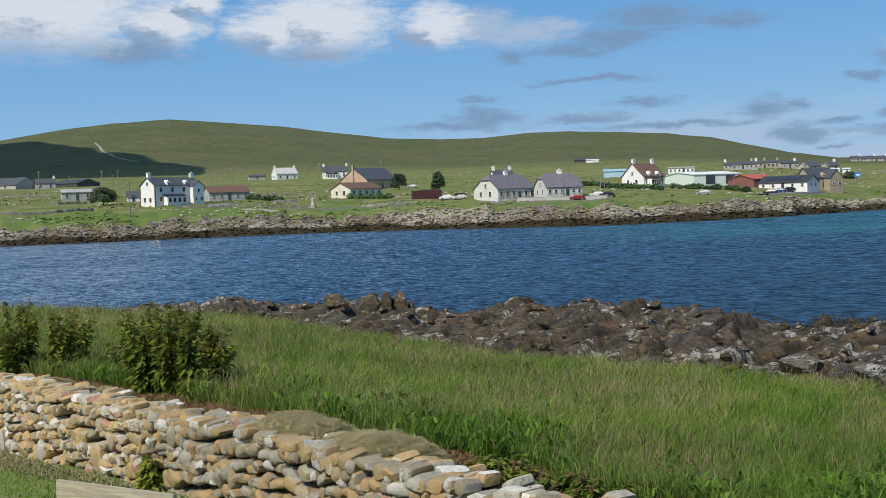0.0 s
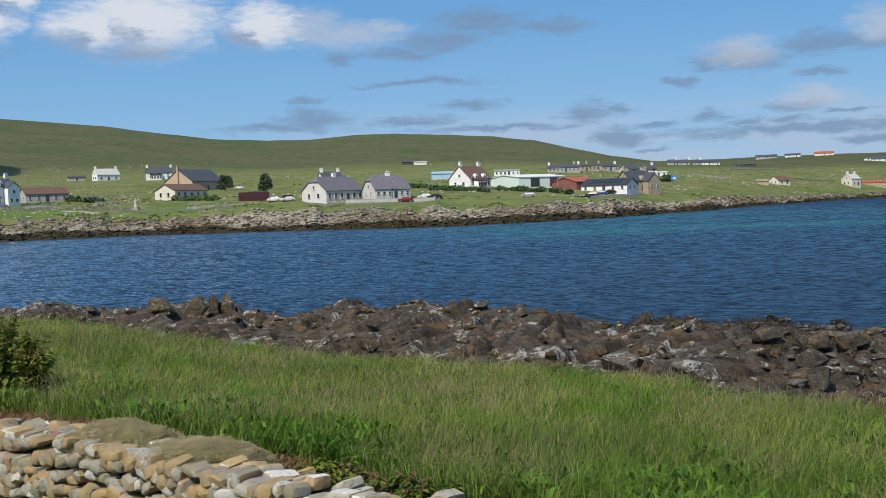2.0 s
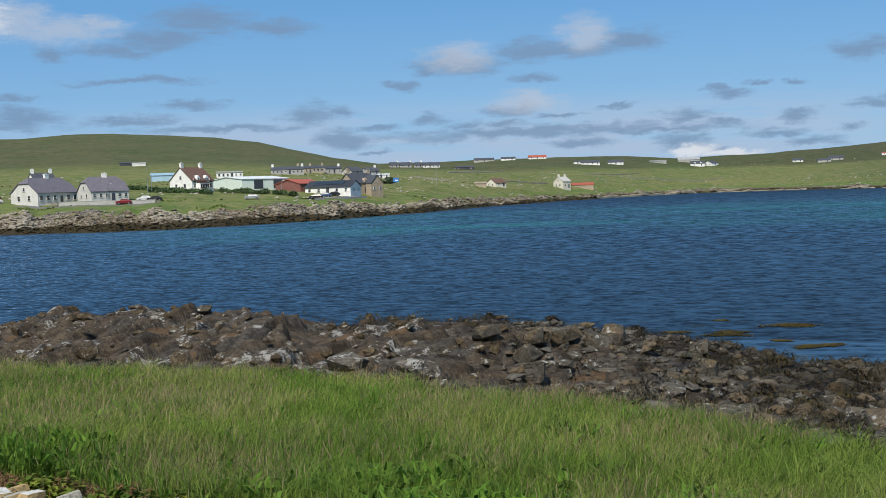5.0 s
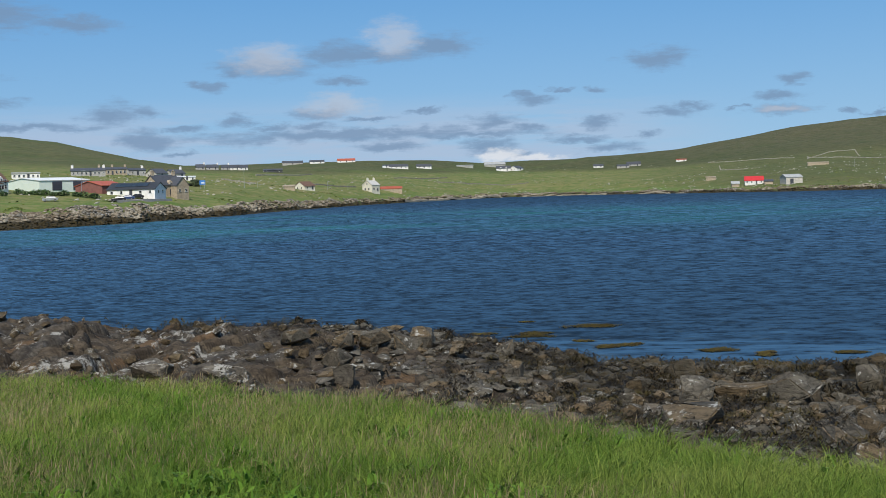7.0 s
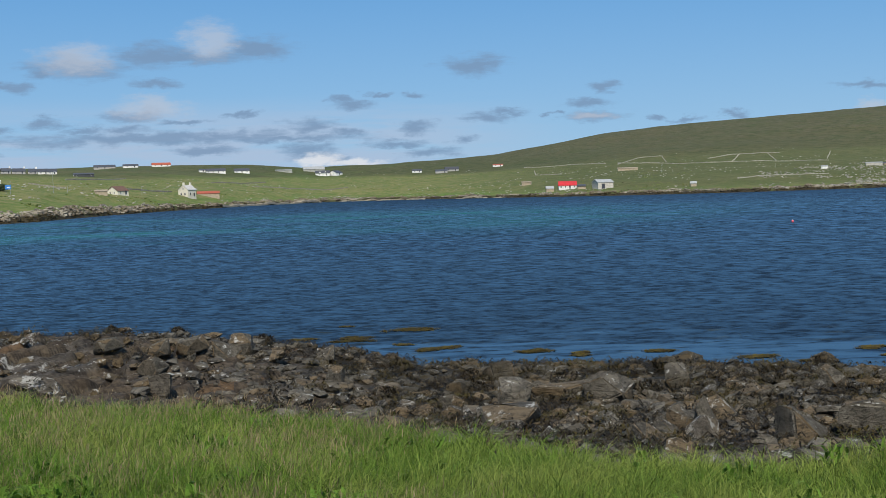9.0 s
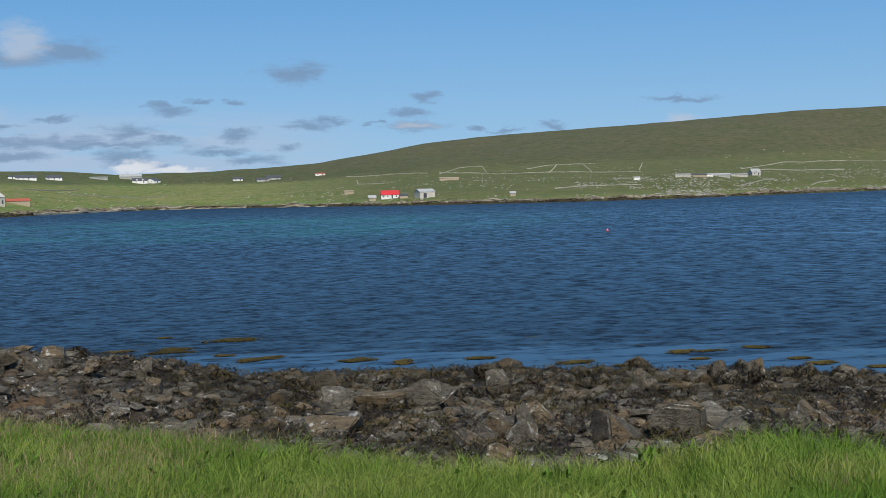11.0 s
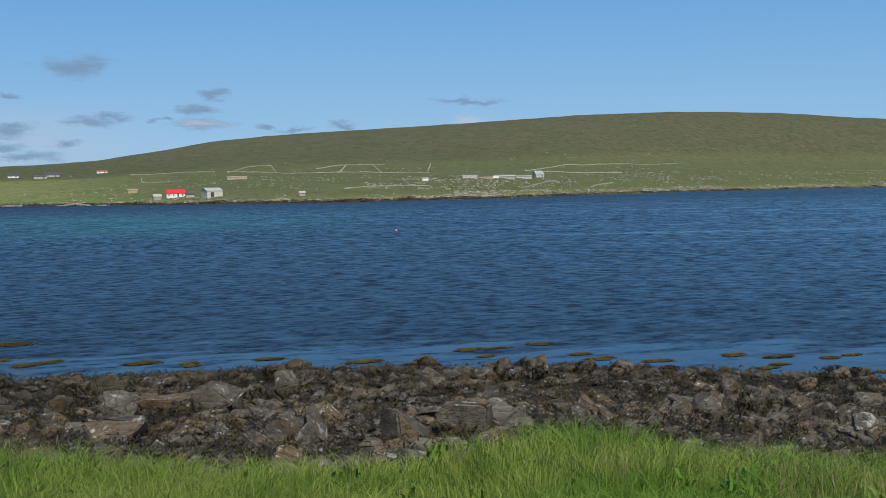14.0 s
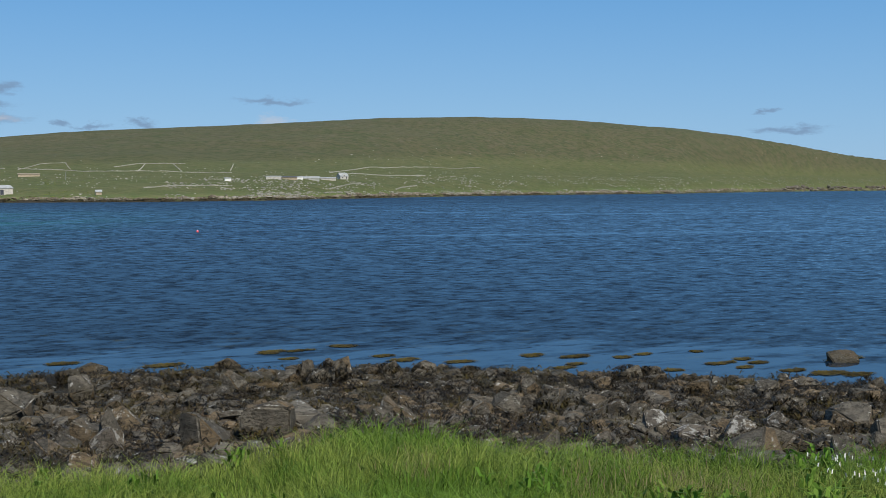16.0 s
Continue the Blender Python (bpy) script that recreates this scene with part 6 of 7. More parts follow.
# ---- seaweed ----
def wrack_material():
    m, n = material("brown_wrack")
    color = n.mix(n.island, rgb(0.006, 0.005, 0.003), rgb(0.034, 0.023, 0.008))
    color = n.mix(n.ramp(n.noise(n.world, 0.6, 3), 0.5, 0.65, 0.0, 0.7), color, rgb(0.060, 0.046, 0.010))
    finish(n, color, 0.6, specular=0.15)
    return m


MAT_WRACK = wrack_material()
MAT_KELP = plain("olive_kelp", (0.10, 0.075, 0.016), (0.045, 0.032, 0.009), 2.0, 0.7, 0.0, vary=0.4, specular=0.08)


def ribbons(x, y, z, length, width, rng_np, rise=0.25):
    """Short drooping straps, two quads each."""
    n = len(x)
    a = rng_np.uniform(0, 6.283, n)
    ux, uy = np.cos(a), np.sin(a)
    px, py = -uy * width / 2, ux * width / 2
    lift = rng_np.uniform(0.2, 1.0, n) * rise
    rows = []
    for f, h in ((0.0, 0.0), (0.5, 1.0), (1.0, 0.25)):
        cx, cy, cz = x + ux * length * f, y + uy * length * f, z + lift * length * h
        rows += [np.stack([cx - px, cy - py, cz], -1), np.stack([cx + px, cy + py, cz], -1)]
    verts = np.stack(rows, 1).reshape(-1, 3)
    k = np.arange(n)[:, None] * 6
    faces = np.concatenate([k + np.array([[0, 1, 3, 2]]), k + np.array([[2, 3, 5, 4]])], 1).reshape(-1, 4)
    return verts, faces


x, y, d = scatter(rn, 80000, 14, 90, 0.2, 0.99)
keep = fractal(x, y, 2.3, 21) + 0.55 * fractal(x, y, 0.8, 22) > np.interp(np.degrees(np.arctan2(x, y)), (14, 30, 45, 90), (0.45, -0.1, -0.45, -0.2))
x, y = x[keep], y[keep]
base, extra = len(x), []
for bx, by, wide, tall in tidal + [p for p in TIDE_MIDDLE + TIDE_EAST if p[0] > 27.0]:  # draped over the lower boulders
    n = int(190 * wide)
    a, c = rn.uniform(0, 6.283, n), rn.uniform(0.1, 1, n)
    s = np.sqrt(1 - c * c)
    x, y = np.append(x, bx + wide * 0.55 * s * np.cos(a)), np.append(y, by + wide * 0.5 * s * np.sin(a))
    extra.append(ground_z(bx, by) + tall * 0.28 + tall * 0.62 * c)
extra = np.concatenate(extra)
v, f = ribbons(x, y, np.append(np.maximum(land(x, y)[0], -0.02)[:base] + rn.uniform(0.0, 0.22, base), extra), rn.uniform(0.10, 0.28, len(x)), rn.uniform(0.012, 0.036, len(x)), rn, np.append(np.full(base, 0.4), np.full(len(extra), -0.7)))
tagged(mesh_object("wrack", v.tolist(), f.tolist(), MAT_WRACK), "brown bladder wrack draped over the tidal stones", "seaweed", kind="stuff")


def kelp(x, y, wide, deep=0.0):
    """A floating bed of weed just breaking the surface."""
    seed = int(abs(x * 37 + y * 11)) % 10000
    r = np.random.RandomState(seed)
    n = int(300 + 420 * wide)
    a = r.uniform(0, 6.283, n)
    lobes = r.normal(0, 0.42, (6, 2)) * np.array([1.0, 0.7])
    pick = lobes[r.randint(0, 6, n)]
    rad = np.sqrt(r.uniform(0, 1, n)) * (0.42 + 0.16 * np.sin(a * 3 + seed))
    lx, ly = (pick[:, 0] + rad * np.cos(a)) * wide, (pick[:, 1] + rad * np.sin(a)) * wide
    lx, ly = lx * 1.1 + ly * 0.5, ly * 0.6 - lx * 0.7
    v, f = ribbons(lx, ly, 0.012 + 0.05 * r.uniform(0.0, 1.0, n) ** 2 * min(wide, 1.3) * (1.2 - rad), r.uniform(0.08, 0.26, n), r.uniform(0.02, 0.05, n), r, 0.12)
    ob = mesh_object("seaweed", v.tolist(), f.tolist(), MAT_KELP)
    ob.location = (x, y, 0.0)
    tagged(ob, "olive brown seaweed bed floating at the surface", "seaweed", "floating seaweed")


WEED_WEST = (
    (27.4, 40.8, 0.92), (31.4, 42.0, 1.37), (27.7, 36.1, 0.47), (28.6, 36.0, 0.47), (29.9, 32.6, 0.75), (32.9, 29.3, 0.54), (30.8, 31.2, 0.37), (34.1, 25.7, 0.8),
    (34.4, 23.8, 0.47), (38.4, 24.3, 0.32), (39.0, 23.5, 0.38), (40.9, 22.4, 0.44), (39.1, 19.8, 0.33), (38.4, 18.7, 0.52), (38.8, 16.6, 0.36), (41.2, 14.9, 0.49),
    (41.3, 13.4, 0.61), (38.8, 12.9, 0.35), (39.9, 12.7, 0.35), (35.4, 18.6, 0.45), (35.9, 15.8, 0.44), (35.5, 13.8, 0.43), (35.9, 13.5, 0.36), (40.8, 22.7, 0.44),
    (38.6, 24.1, 0.34), (38.9, 19.9, 0.29), (38.7, 16.8, 0.36), (41.9, 11.8, 0.45), (43.0, 11.3, 0.29), (38.1, 10.6, 0.3),
)
WEED_EAST = (
    (41.8, 8.3, 0.4), (43.0, 7.8, 0.29), (42.4, 7.1, 0.4), (41.1, 7.3, 0.27), (37.2, 6.5, 0.28), (41.0, 5.8, 0.39), (40.8, 4.7, 0.58), (41.1, 3.6, 0.66),
    (37.5, 4.7, 0.39), (38.1, 5.2, 0.43), (36.2, 7.4, 0.31), (34.7, 11.0, 0.38), (35.3, 10.5, 0.38), (37.2, 9.0, 0.29), (39.6, 9.4, 0.31), (44.5, 9.7, 0.21),
    (38.0, 8.1, 0.18), (44.7, 4.4, 0.8), (31.3, 41.9, 1.13), (28.2, 41.5, 0.8), (26.4, 42.8, 0.56), (28.8, 36.1, 0.61), (28.0, 36.3, 0.39), (24.8, 42.8, 0.56),
    (30.1, 32.7, 0.75), (30.3, 45.4, 0.26), (28.1, 38.2, 0.31), (30.5, 30.7, 0.37), (38.0, 24.1, 0.42), (37.0, 22.6, 0.28),
)
for x, y, wide in WEED_WEST + WEED_EAST:
    kelp(x, y, wide * 0.8)


def buoy():
    thing = holder("buoy", 144.1, 102.9, z=0.0, label="small pink mooring buoy floating on the bay", category="buoy")
    bm = bmesh.new()
    bmesh.ops.create_uvsphere(bm, u_segments=16, v_segments=10, radius=0.19)
    bmesh.ops.translate(bm, vec=(0, 0, 0.16), verts=bm.verts)
    part("float", bm, plain("pink_buoy_plastic", (0.75, 0.12, 0.16), None, 2, 0.4), thing, smooth=True)
    bm = bmesh.new()
    tube(bm, (0, 0, 0.33), (0, 0, 0.42), 0.05, 0.04, 8)
    part("eye", bm, CARWHITE, thing)


buoy()
# ---- the grass field ----
def blade_material(name, a, b, c, sheen=0.35):
    m, n = material(name)
    patch = n.ramp(n.noise(n.world, 0.42, 6, 0.7), 0.42, 0.60)
    broad = n.ramp(n.noise(n.world, 0.13, 4, 0.65), 0.40, 0.60)
    streak = n.ramp(n.noise(n.world, 1.7, 3, 0.6), 0.38, 0.66, 0.0, 0.6)
    color = n.mix(patch, rgb(*a), rgb(*b))
    color = n.mix(streak, color, rgb(*c))
    color = n.mix(n.math("MULTIPLY", broad, 0.2), color, rgb(a[0] * 0.62, a[1] * 0.66, a[2] * 0.7))
    color = n.mix(n.math("POWER", n.island, 1.9), color, rgb(*(q * 0.28 for q in a)))
    finish_node = n.add("ShaderNodeBsdfPrincipled", {"Base Color": color, "Roughness": 0.6, "Specular IOR Level": 0.12})
    glow = n.add("ShaderNodeBsdfTranslucent", {"Color": color})
    n.add("ShaderNodeOutputMaterial", {"Surface": n.add("ShaderNodeMixShader", {0: sheen, 1: finish_node, 2: glow})})
    return m


MAT_BLADE = blade_material("tall_green_grass", (0.150, 0.265, 0.034), (0.37, 0.40, 0.105), (0.24, 0.37, 0.055), 0.45)
MAT_SEED = blade_material("grass_seed_heads", (0.38, 0.29, 0.165), (0.44, 0.36, 0.19), (0.33, 0.225, 0.145), 0.3)
MAT_STRAW = blade_material("cut_dry_grass", (0.33, 0.295, 0.155), (0.39, 0.35, 0.20), (0.28, 0.265, 0.12), 0.15)
MAT_DEAD = blade_material("dead_brown_grass", (0.25, 0.15, 0.075), (0.30, 0.19, 0.10), (0.20, 0.13, 0.06), 0.15)


def blades(x, y, z, tall, width, rng_np, bend=0.35, wind=(0.28, 0.08)):
    """Tapered blades of one quad and a tip, bent by the wind."""
    n = len(x)
    a = rng_np.uniform(0, 6.283, n)
    face_x, face_y = np.cos(a) * width / 2, np.sin(a) * width / 2
    lean = rng_np.normal(0, bend, (n, 2)) + np.array(wind) * rng_np.uniform(0.2, 1.0, (n, 1))
    dx, dy = lean[:, 0] * tall, lean[:, 1] * tall
    p = [(x - face_x, y - face_y, z - 0.03), (x + face_x, y + face_y, z - 0.03),
         (x + dx * 0.3 + face_x * 0.8, y + dy * 0.3 + face_y * 0.8, z + tall * 0.58), (x + dx * 0.3 - face_x * 0.8, y + dy * 0.3 - face_y * 0.8, z + tall * 0.58),
         (x + dx, y + dy, z + tall * (1 - 0.25 * np.clip(np.hypot(lean[:, 0], lean[:, 1]), 0, 1.2)))]
    verts = np.stack([np.stack(q, -1) for q in p], 1).reshape(-1, 3)
    k = np.arange(n)[:, None] * 5
    return verts, (k + np.array([[0, 1, 2, 3]])), (k + np.array([[3, 2, 4]]))


def blade_object(name, verts, four, three, mat, label, category, parent=None, kind="stuff"):
    mesh = bpy.data.meshes.new(name)
    nv, nq, nt = len(verts), len(four), len(three)
    mesh.vertices.add(nv)
    mesh.vertices.foreach_set("co", verts.astype(np.float32).ravel())
    loops = np.concatenate([four.ravel(), three.ravel()]).astype(np.int32)
    mesh.loops.add(len(loops))
    mesh.loops.foreach_set("vertex_index", loops)
    mesh.polygons.add(nq + nt)
    mesh.polygons.foreach_set("loop_start", np.concatenate([np.arange(nq) * 4, nq * 4 + np.arange(nt) * 3]).astype(np.int32))
    mesh.update(calc_edges=True)
    mesh.validate()
    mesh.materials.append(mat)
    ob = new(name, mesh)
    ob.parent = parent
    return tagged(ob, label, category, kind=kind) if label else ob


def field_points(n, d0, d1, rng_np, thin=1.2, over=0.7):
    """Places in the field, thinning with distance, behind the wall and inside the grass edge."""
    u = rng_np.uniform(0, 1, n)
    e = 2 - thin
    d = (d0 ** e + u * (d1 ** e - d0 ** e)) ** (1 / e)
    az = rng_np.uniform(-27, 93, n)
    edge = np.interp(az, BEARING, GRASS_EDGE)
    x, y = d * np.sin(np.radians(az)), d * np.cos(np.radians(az))
    ragged = 0.8 * fractal(x, y, 1.4, 31) + 0.5 * fractal(x, y, 4.0, 32)
    keep = (d < edge + over * ragged + 0.3) & (behind_wall(x, y) > 1.15 + 0.4 * fractal(x, y, 1.1, 33))
    return x[keep], y[keep], d[keep], az[keep]


rg = np.random.RandomState(9)
x, y, d, az = field_points(600000, 8.0, 50.0, rg, 1.25)
tuft = 0.5 + 0.5 * fractal(x, y, 0.45, 41)
swell = 0.5 + 0.5 * fractal(x, y, 3.2, 42)
mound = np.exp(-(((az - 61.0) / 5.0) ** 2)) * ease((d - 11.5) / 2)
tall = (0.14 + 0.30 * tuft + 0.20 * swell + 0.07 * mound) * rg.uniform(0.6, 1.25, len(x)) * np.interp(az, (-20, 20, 45), (1.15, 1.0, 1.0))
v, q, t = blades(x, y, land(x, y)[0], tall, 0.004 + 0.00044 * d, rg, 0.62)
blade_object("grass", v, q, t, MAT_BLADE, "tall green meadow grass bending in the wind", "grass")

# lush broader tufts in between
MAT_LUSH = blade_material("lush_green_grass", (0.16, 0.285, 0.045), (0.25, 0.36, 0.075), (0.37, 0.42, 0.13), 0.38)
x, y, d, az = field_points(120000, 8.0, 30.0, rg, 1.25)
clump = fractal(x, y, 0.7, 43) + 0.7 * fractal(x, y, 2.4, 44)
keep = clump > 0.15
x, y, d, clump = x[keep], y[keep], d[keep], clump[keep]
v, q, t = blades(x, y, land(x, y)[0], rg.uniform(0.24, 0.46, len(x)) * (0.8 + 0.35 * clump), 0.009 + 0.0006 * d, rg, 0.75)
blade_object("lush_grass", v, q, t, MAT_LUSH, "lush bright green tufts among the meadow grass", "grass")

# low broad-leaved weeds, thickest near the wall
MAT_WEED = blade_material("broad_leaved_weeds", (0.14, 0.27, 0.032), (0.21, 0.34, 0.05), (0.10, 0.20, 0.026), 0.35)
x, y, d, az = field_points(150000, 8.0, 22.0, rg, 1.2)
keep = fractal(x, y, 0.9, 45) + 0.5 * fractal(x, y, 0.35, 46) > np.clip(0.12 + 0.16 * (behind_wall(x, y) - 1.5), 0.05, 0.75)
x, y = x[keep], y[keep]
v, q, t = blades(x, y, land(x, y)[0] + rg.uniform(0.04, 0.34, len(x)), rg.uniform(0.05, 0.11, len(x)), rg.uniform(0.025, 0.05, len(x)), rg, 1.3, (0, 0))
blade_object("weeds", v, q, t, MAT_WEED, "low broad-leaved weeds growing through the grass", "weeds")

# flowering stems: a thin stalk and a loose head
x, y, d, az = field_points(150000, 9.0, 50.0, rg, 1.15)
keep = (fractal(x, y, 2.6, 51) + 0.6 * fractal(x, y, 0.9, 52) > np.interp(az, (-20, 10, 40, 55), (-0.45, 0.0, 0.35, 0.6)))
x, y, d = x[keep], y[keep], d[keep]
tall = rg.uniform(0.35, 0.68, len(x))
z = land(x, y)[0]
v1, q1, t1 = blades(x, y, z, tall, 0.0015 + 0.00010 * d, rg, 0.4, (0.3, 0.1))
tip = v1.reshape(-1, 5, 3)[:, 4]
v2, q2, t2 = blades(tip[:, 0] - 0.03, tip[:, 1], tip[:, 2] - 0.11, rg.uniform(0.05, 0.10, len(x)), 0.003 + 0.00018 * d, rg, 0.9, (0.4, 0.1))
v = np.concatenate([v1, v2])
blade_object("grass_stems", v, np.concatenate([q1, q2 + len(v1)]), np.concatenate([t1, t2 + len(v1)]), MAT_SEED, "flowering grass stems with purplish brown seed heads", "grass")

MAT_RUSH = blade_material("rough_pasture_grass", (0.14, 0.19, 0.045), (0.24, 0.23, 0.08), (0.16, 0.22, 0.045), 0.2)
v, q, t = blades(FAR_X, FAR_Y, land(FAR_X, FAR_Y)[0], rg.uniform(0.12, 0.38, len(FAR_X)), rg.uniform(0.4, 1.1, len(FAR_X)), rg, 0.5)
blade_object("rough_grass", v, q, t, MAT_RUSH, "rough pasture grass and rushes across the bay", "grass")

# mown lawn before the wall
x, y = rg.uniform(-12, 1, 34000), rg.uniform(7, 23, 34000)
inside = behind_wall(x, y)
keep = (inside < -0.45 - 0.9 * np.clip(fractal(x, y, 1.3, 61), -0.3, 1)) & (np.hypot(x, y) > 8)
x, y = x[keep], y[keep]
v, q, t = blades(x, y, land(x, y)[0], rg.uniform(0.025, 0.06, len(x)), np.full(len(x), 0.016), rg, 0.5)
blade_object("lawn_grass", v, q, t, MAT_BLADE, "short mown lawn grass at the foot of the wall", "grass")


def litter(n, u0, u1, s0, s1, mat, name, label, seed, lift=0.0):
    """Flattened dead grass in a strip along the wall: u along it, s behind it."""
    r = np.random.RandomState(seed)
    along = (WALL_B - WALL_A).normalized()
    u, s = r.uniform(u0, u1, n), r.uniform(s0, s1, n)
    x, y = WALL_A.x + along.x * u - along.y * s, WALL_A.y + along.y * u + along.x * s
    v, q, t = blades(x, y, land(x, y)[0] + lift, r.uniform(0.03, 0.09, n), np.full(n, 0.014), r, 1.6, (0, 0))
    return blade_object(name, v, q, t, mat, label, "dead grass")


litter(26000, 0.0, 19.5, 0.35, 1.6, MAT_DEAD, "dead_grass", "brown dead grass on the soil behind the wall", 71, 0.02)
litter(5500, 0.0, 14.0, -0.85, -0.25, MAT_STRAW, "dry_clippings", "dry yellow clippings along the foot of the wall", 72)


MAT_HEAP = plain("mown_grass_heap", (0.36, 0.30, 0.165), (0.28, 0.25, 0.12), 3.0, 0.95, 0.6, 0.03, vary=0.22, specular=0.05)


def cut_heap(x, y, wide, deep, tall, rz):
    """A heap of mown grass: a lumpy mound under a coat of short straws."""
    z = ground_z(x, y)
    thing = holder("grass_heap", x, y, rz, label="heap of dry cut grass dumped behind the stone wall", category="heap", group="grass heaps")
    r = np.random.RandomState(int(abs(x) * 100))
    bm = bmesh.new()
    bmesh.ops.create_icosphere(bm, subdivisions=5, radius=1.0)
    for p in bm.verts:
        k = 1 + 0.17 * noise.fractal(p.co * 2.3 + Vector((x, y, 0)), 0.8, 2.0, 4)
        p.co = Vector((p.co.x * wide / 2 * k, p.co.y * deep / 2 * k, p.co.z * tall * k - 0.05))
    core = part("core", bm, MAT_HEAP, thing, smooth=True)
    p = np.array([tuple(v.co) for v in core.data.vertices if v.co.z > -0.04])
    p = p[r.randint(0, len(p), 14000)] + r.normal(0, 0.012, (14000, 3))
    v, f = ribbons(p[:, 0], p[:, 1], p[:, 2] + 0.004, r.uniform(0.03, 0.09, len(p)), np.full(len(p), 0.006), r, 0.16)
    tagged(mesh_object("straw", v.tolist(), f.tolist(), MAT_HEAP, parent=thing), kind="stuff")


cut_heap(-1.75, 14.1, 1.75, 1.05, 0.31, -50)
cut_heap(-0.75, 12.75, 1.6, 1.0, 0.27, -50)
cut_heap(-6.75, 20.75, 1.0, 0.6, 0.2, -50)
cut_heap(-5.4, 19.2, 1.1, 0.6, 0.2, -50)

# ---- docks and weeds ----
DOCK_LEAF = blade_material("dock_leaf", (0.125, 0.205, 0.034), (0.22, 0.275, 0.045), (0.42, 0.43, 0.065), 0.42)
DOCK_SEED = blade_material("dock_seed", (0.26, 0.15, 0.07), (0.30, 0.19, 0.09), (0.22, 0.17, 0.065), 0.25)


def dock(x, y, tall, wide, stems=26):
    rng = random.Random(int(abs(x * 31 + y * 17)))
    thing = holder("dock_plant", x, y, label="tall leafy dock clump with rusty brown seed spikes", category="plant", group="dock plants")
    leaf, seed = bmesh.new(), bmesh.new()
    for k in range(stems):
        a, r = rng.random() * 6.28, wide / 2 * math.sqrt(rng.random())
        foot = Vector((math.cos(a) * r * 0.7, math.sin(a) * r * 0.7, -0.05))
        h = tall * rng.uniform(0.65, 1.05)
        head = Vector((math.cos(a) * r * 1.15 + 0.05, math.sin(a) * r * 1.15, h))
        tube(seed, foot, head, 0.010, 0.005, 5)
        for j in range(38):
            f = rng.random() ** 0.7 * 1.0
            c = foot.lerp(head, f)
            b = rng.random() * 6.28
            size = 0.12 * (1.1 - f) + 0.075
            out = Vector((math.cos(b), math.sin(b), rng.uniform(-0.5, 0.5))).normalized() * size
            side = Vector((-math.sin(b), math.cos(b), rng.uniform(-0.3, 0.3))) * size * 0.32
            q = [leaf.verts.new(p) for p in (c, c + out * 0.5 + side, c + out * 1.15 - Vector((0, 0, size * 0.35)), c + out * 0.5 - side)]
            leaf.faces.new((q[0], q[1], q[2]))
            leaf.faces.new((q[0], q[2], q[3]))
        if rng.random() < 0.62:
            for j in range(60):
                c = foot.lerp(head, 0.72 + 0.34 * rng.random())
                o = Vector((rng.gauss(0, 1), rng.gauss(0, 1), rng.gauss(0, 1))) * 0.022
                w1, w2 = Vector((rng.gauss(0, 1), rng.gauss(0, 1), 0.5)) * 0.014, Vector((rng.gauss(0, 1), rng.gauss(0, 1), -0.5)) * 0.014
                q = [seed.verts.new(c + o + p) for p in (w1, w2, -w1)]
                seed.faces.new(q)
    tagged(part("leaves", leaf, DOCK_LEAF, thing), kind="stuff")
    tagged(part("seed_head", seed, DOCK_SEED, thing, "rusty brown seed spikes"), kind="stuff")


dock(-4.6, 19.5, 1.4, 1.3, 56)
dock(-3.85, 18.9, 1.15, 0.8, 34)
dock(-8.5, 23.6, 1.4, 0.9, 32)
dock(-7.3, 23.2, 1.2, 0.8, 26)
dock(-5.9, 22.2, 0.7, 0.7, 16)
dock(-3.85, 15.75, 0.45, 0.5, 14)
dock(0.55, 11.5, 0.22, 0.9, 16)
dock(1.15, 11.0, 0.22, 0.7, 12)


def flowers():
    """Small white flowers in the grass."""
    r = np.random.RandomState(80)
    n = 45
    x, y = 12.7 + r.normal(0, 0.30, n), 1.1 + r.normal(0, 0.28, n)
    v, q, t = blades(x, y, land(x, y)[0] + rg.uniform(0.25, 0.45, n), np.full(n, 0.014), np.full(n, 0.015), r, 1.2, (0, 0))
    blade_object("white_flowers", v, q, t, plain("white_petals", (0.75, 0.74, 0.68), None, 3, 0.7, 0.0), "patch of small white flowers in the grass", "flowers")


flowers()


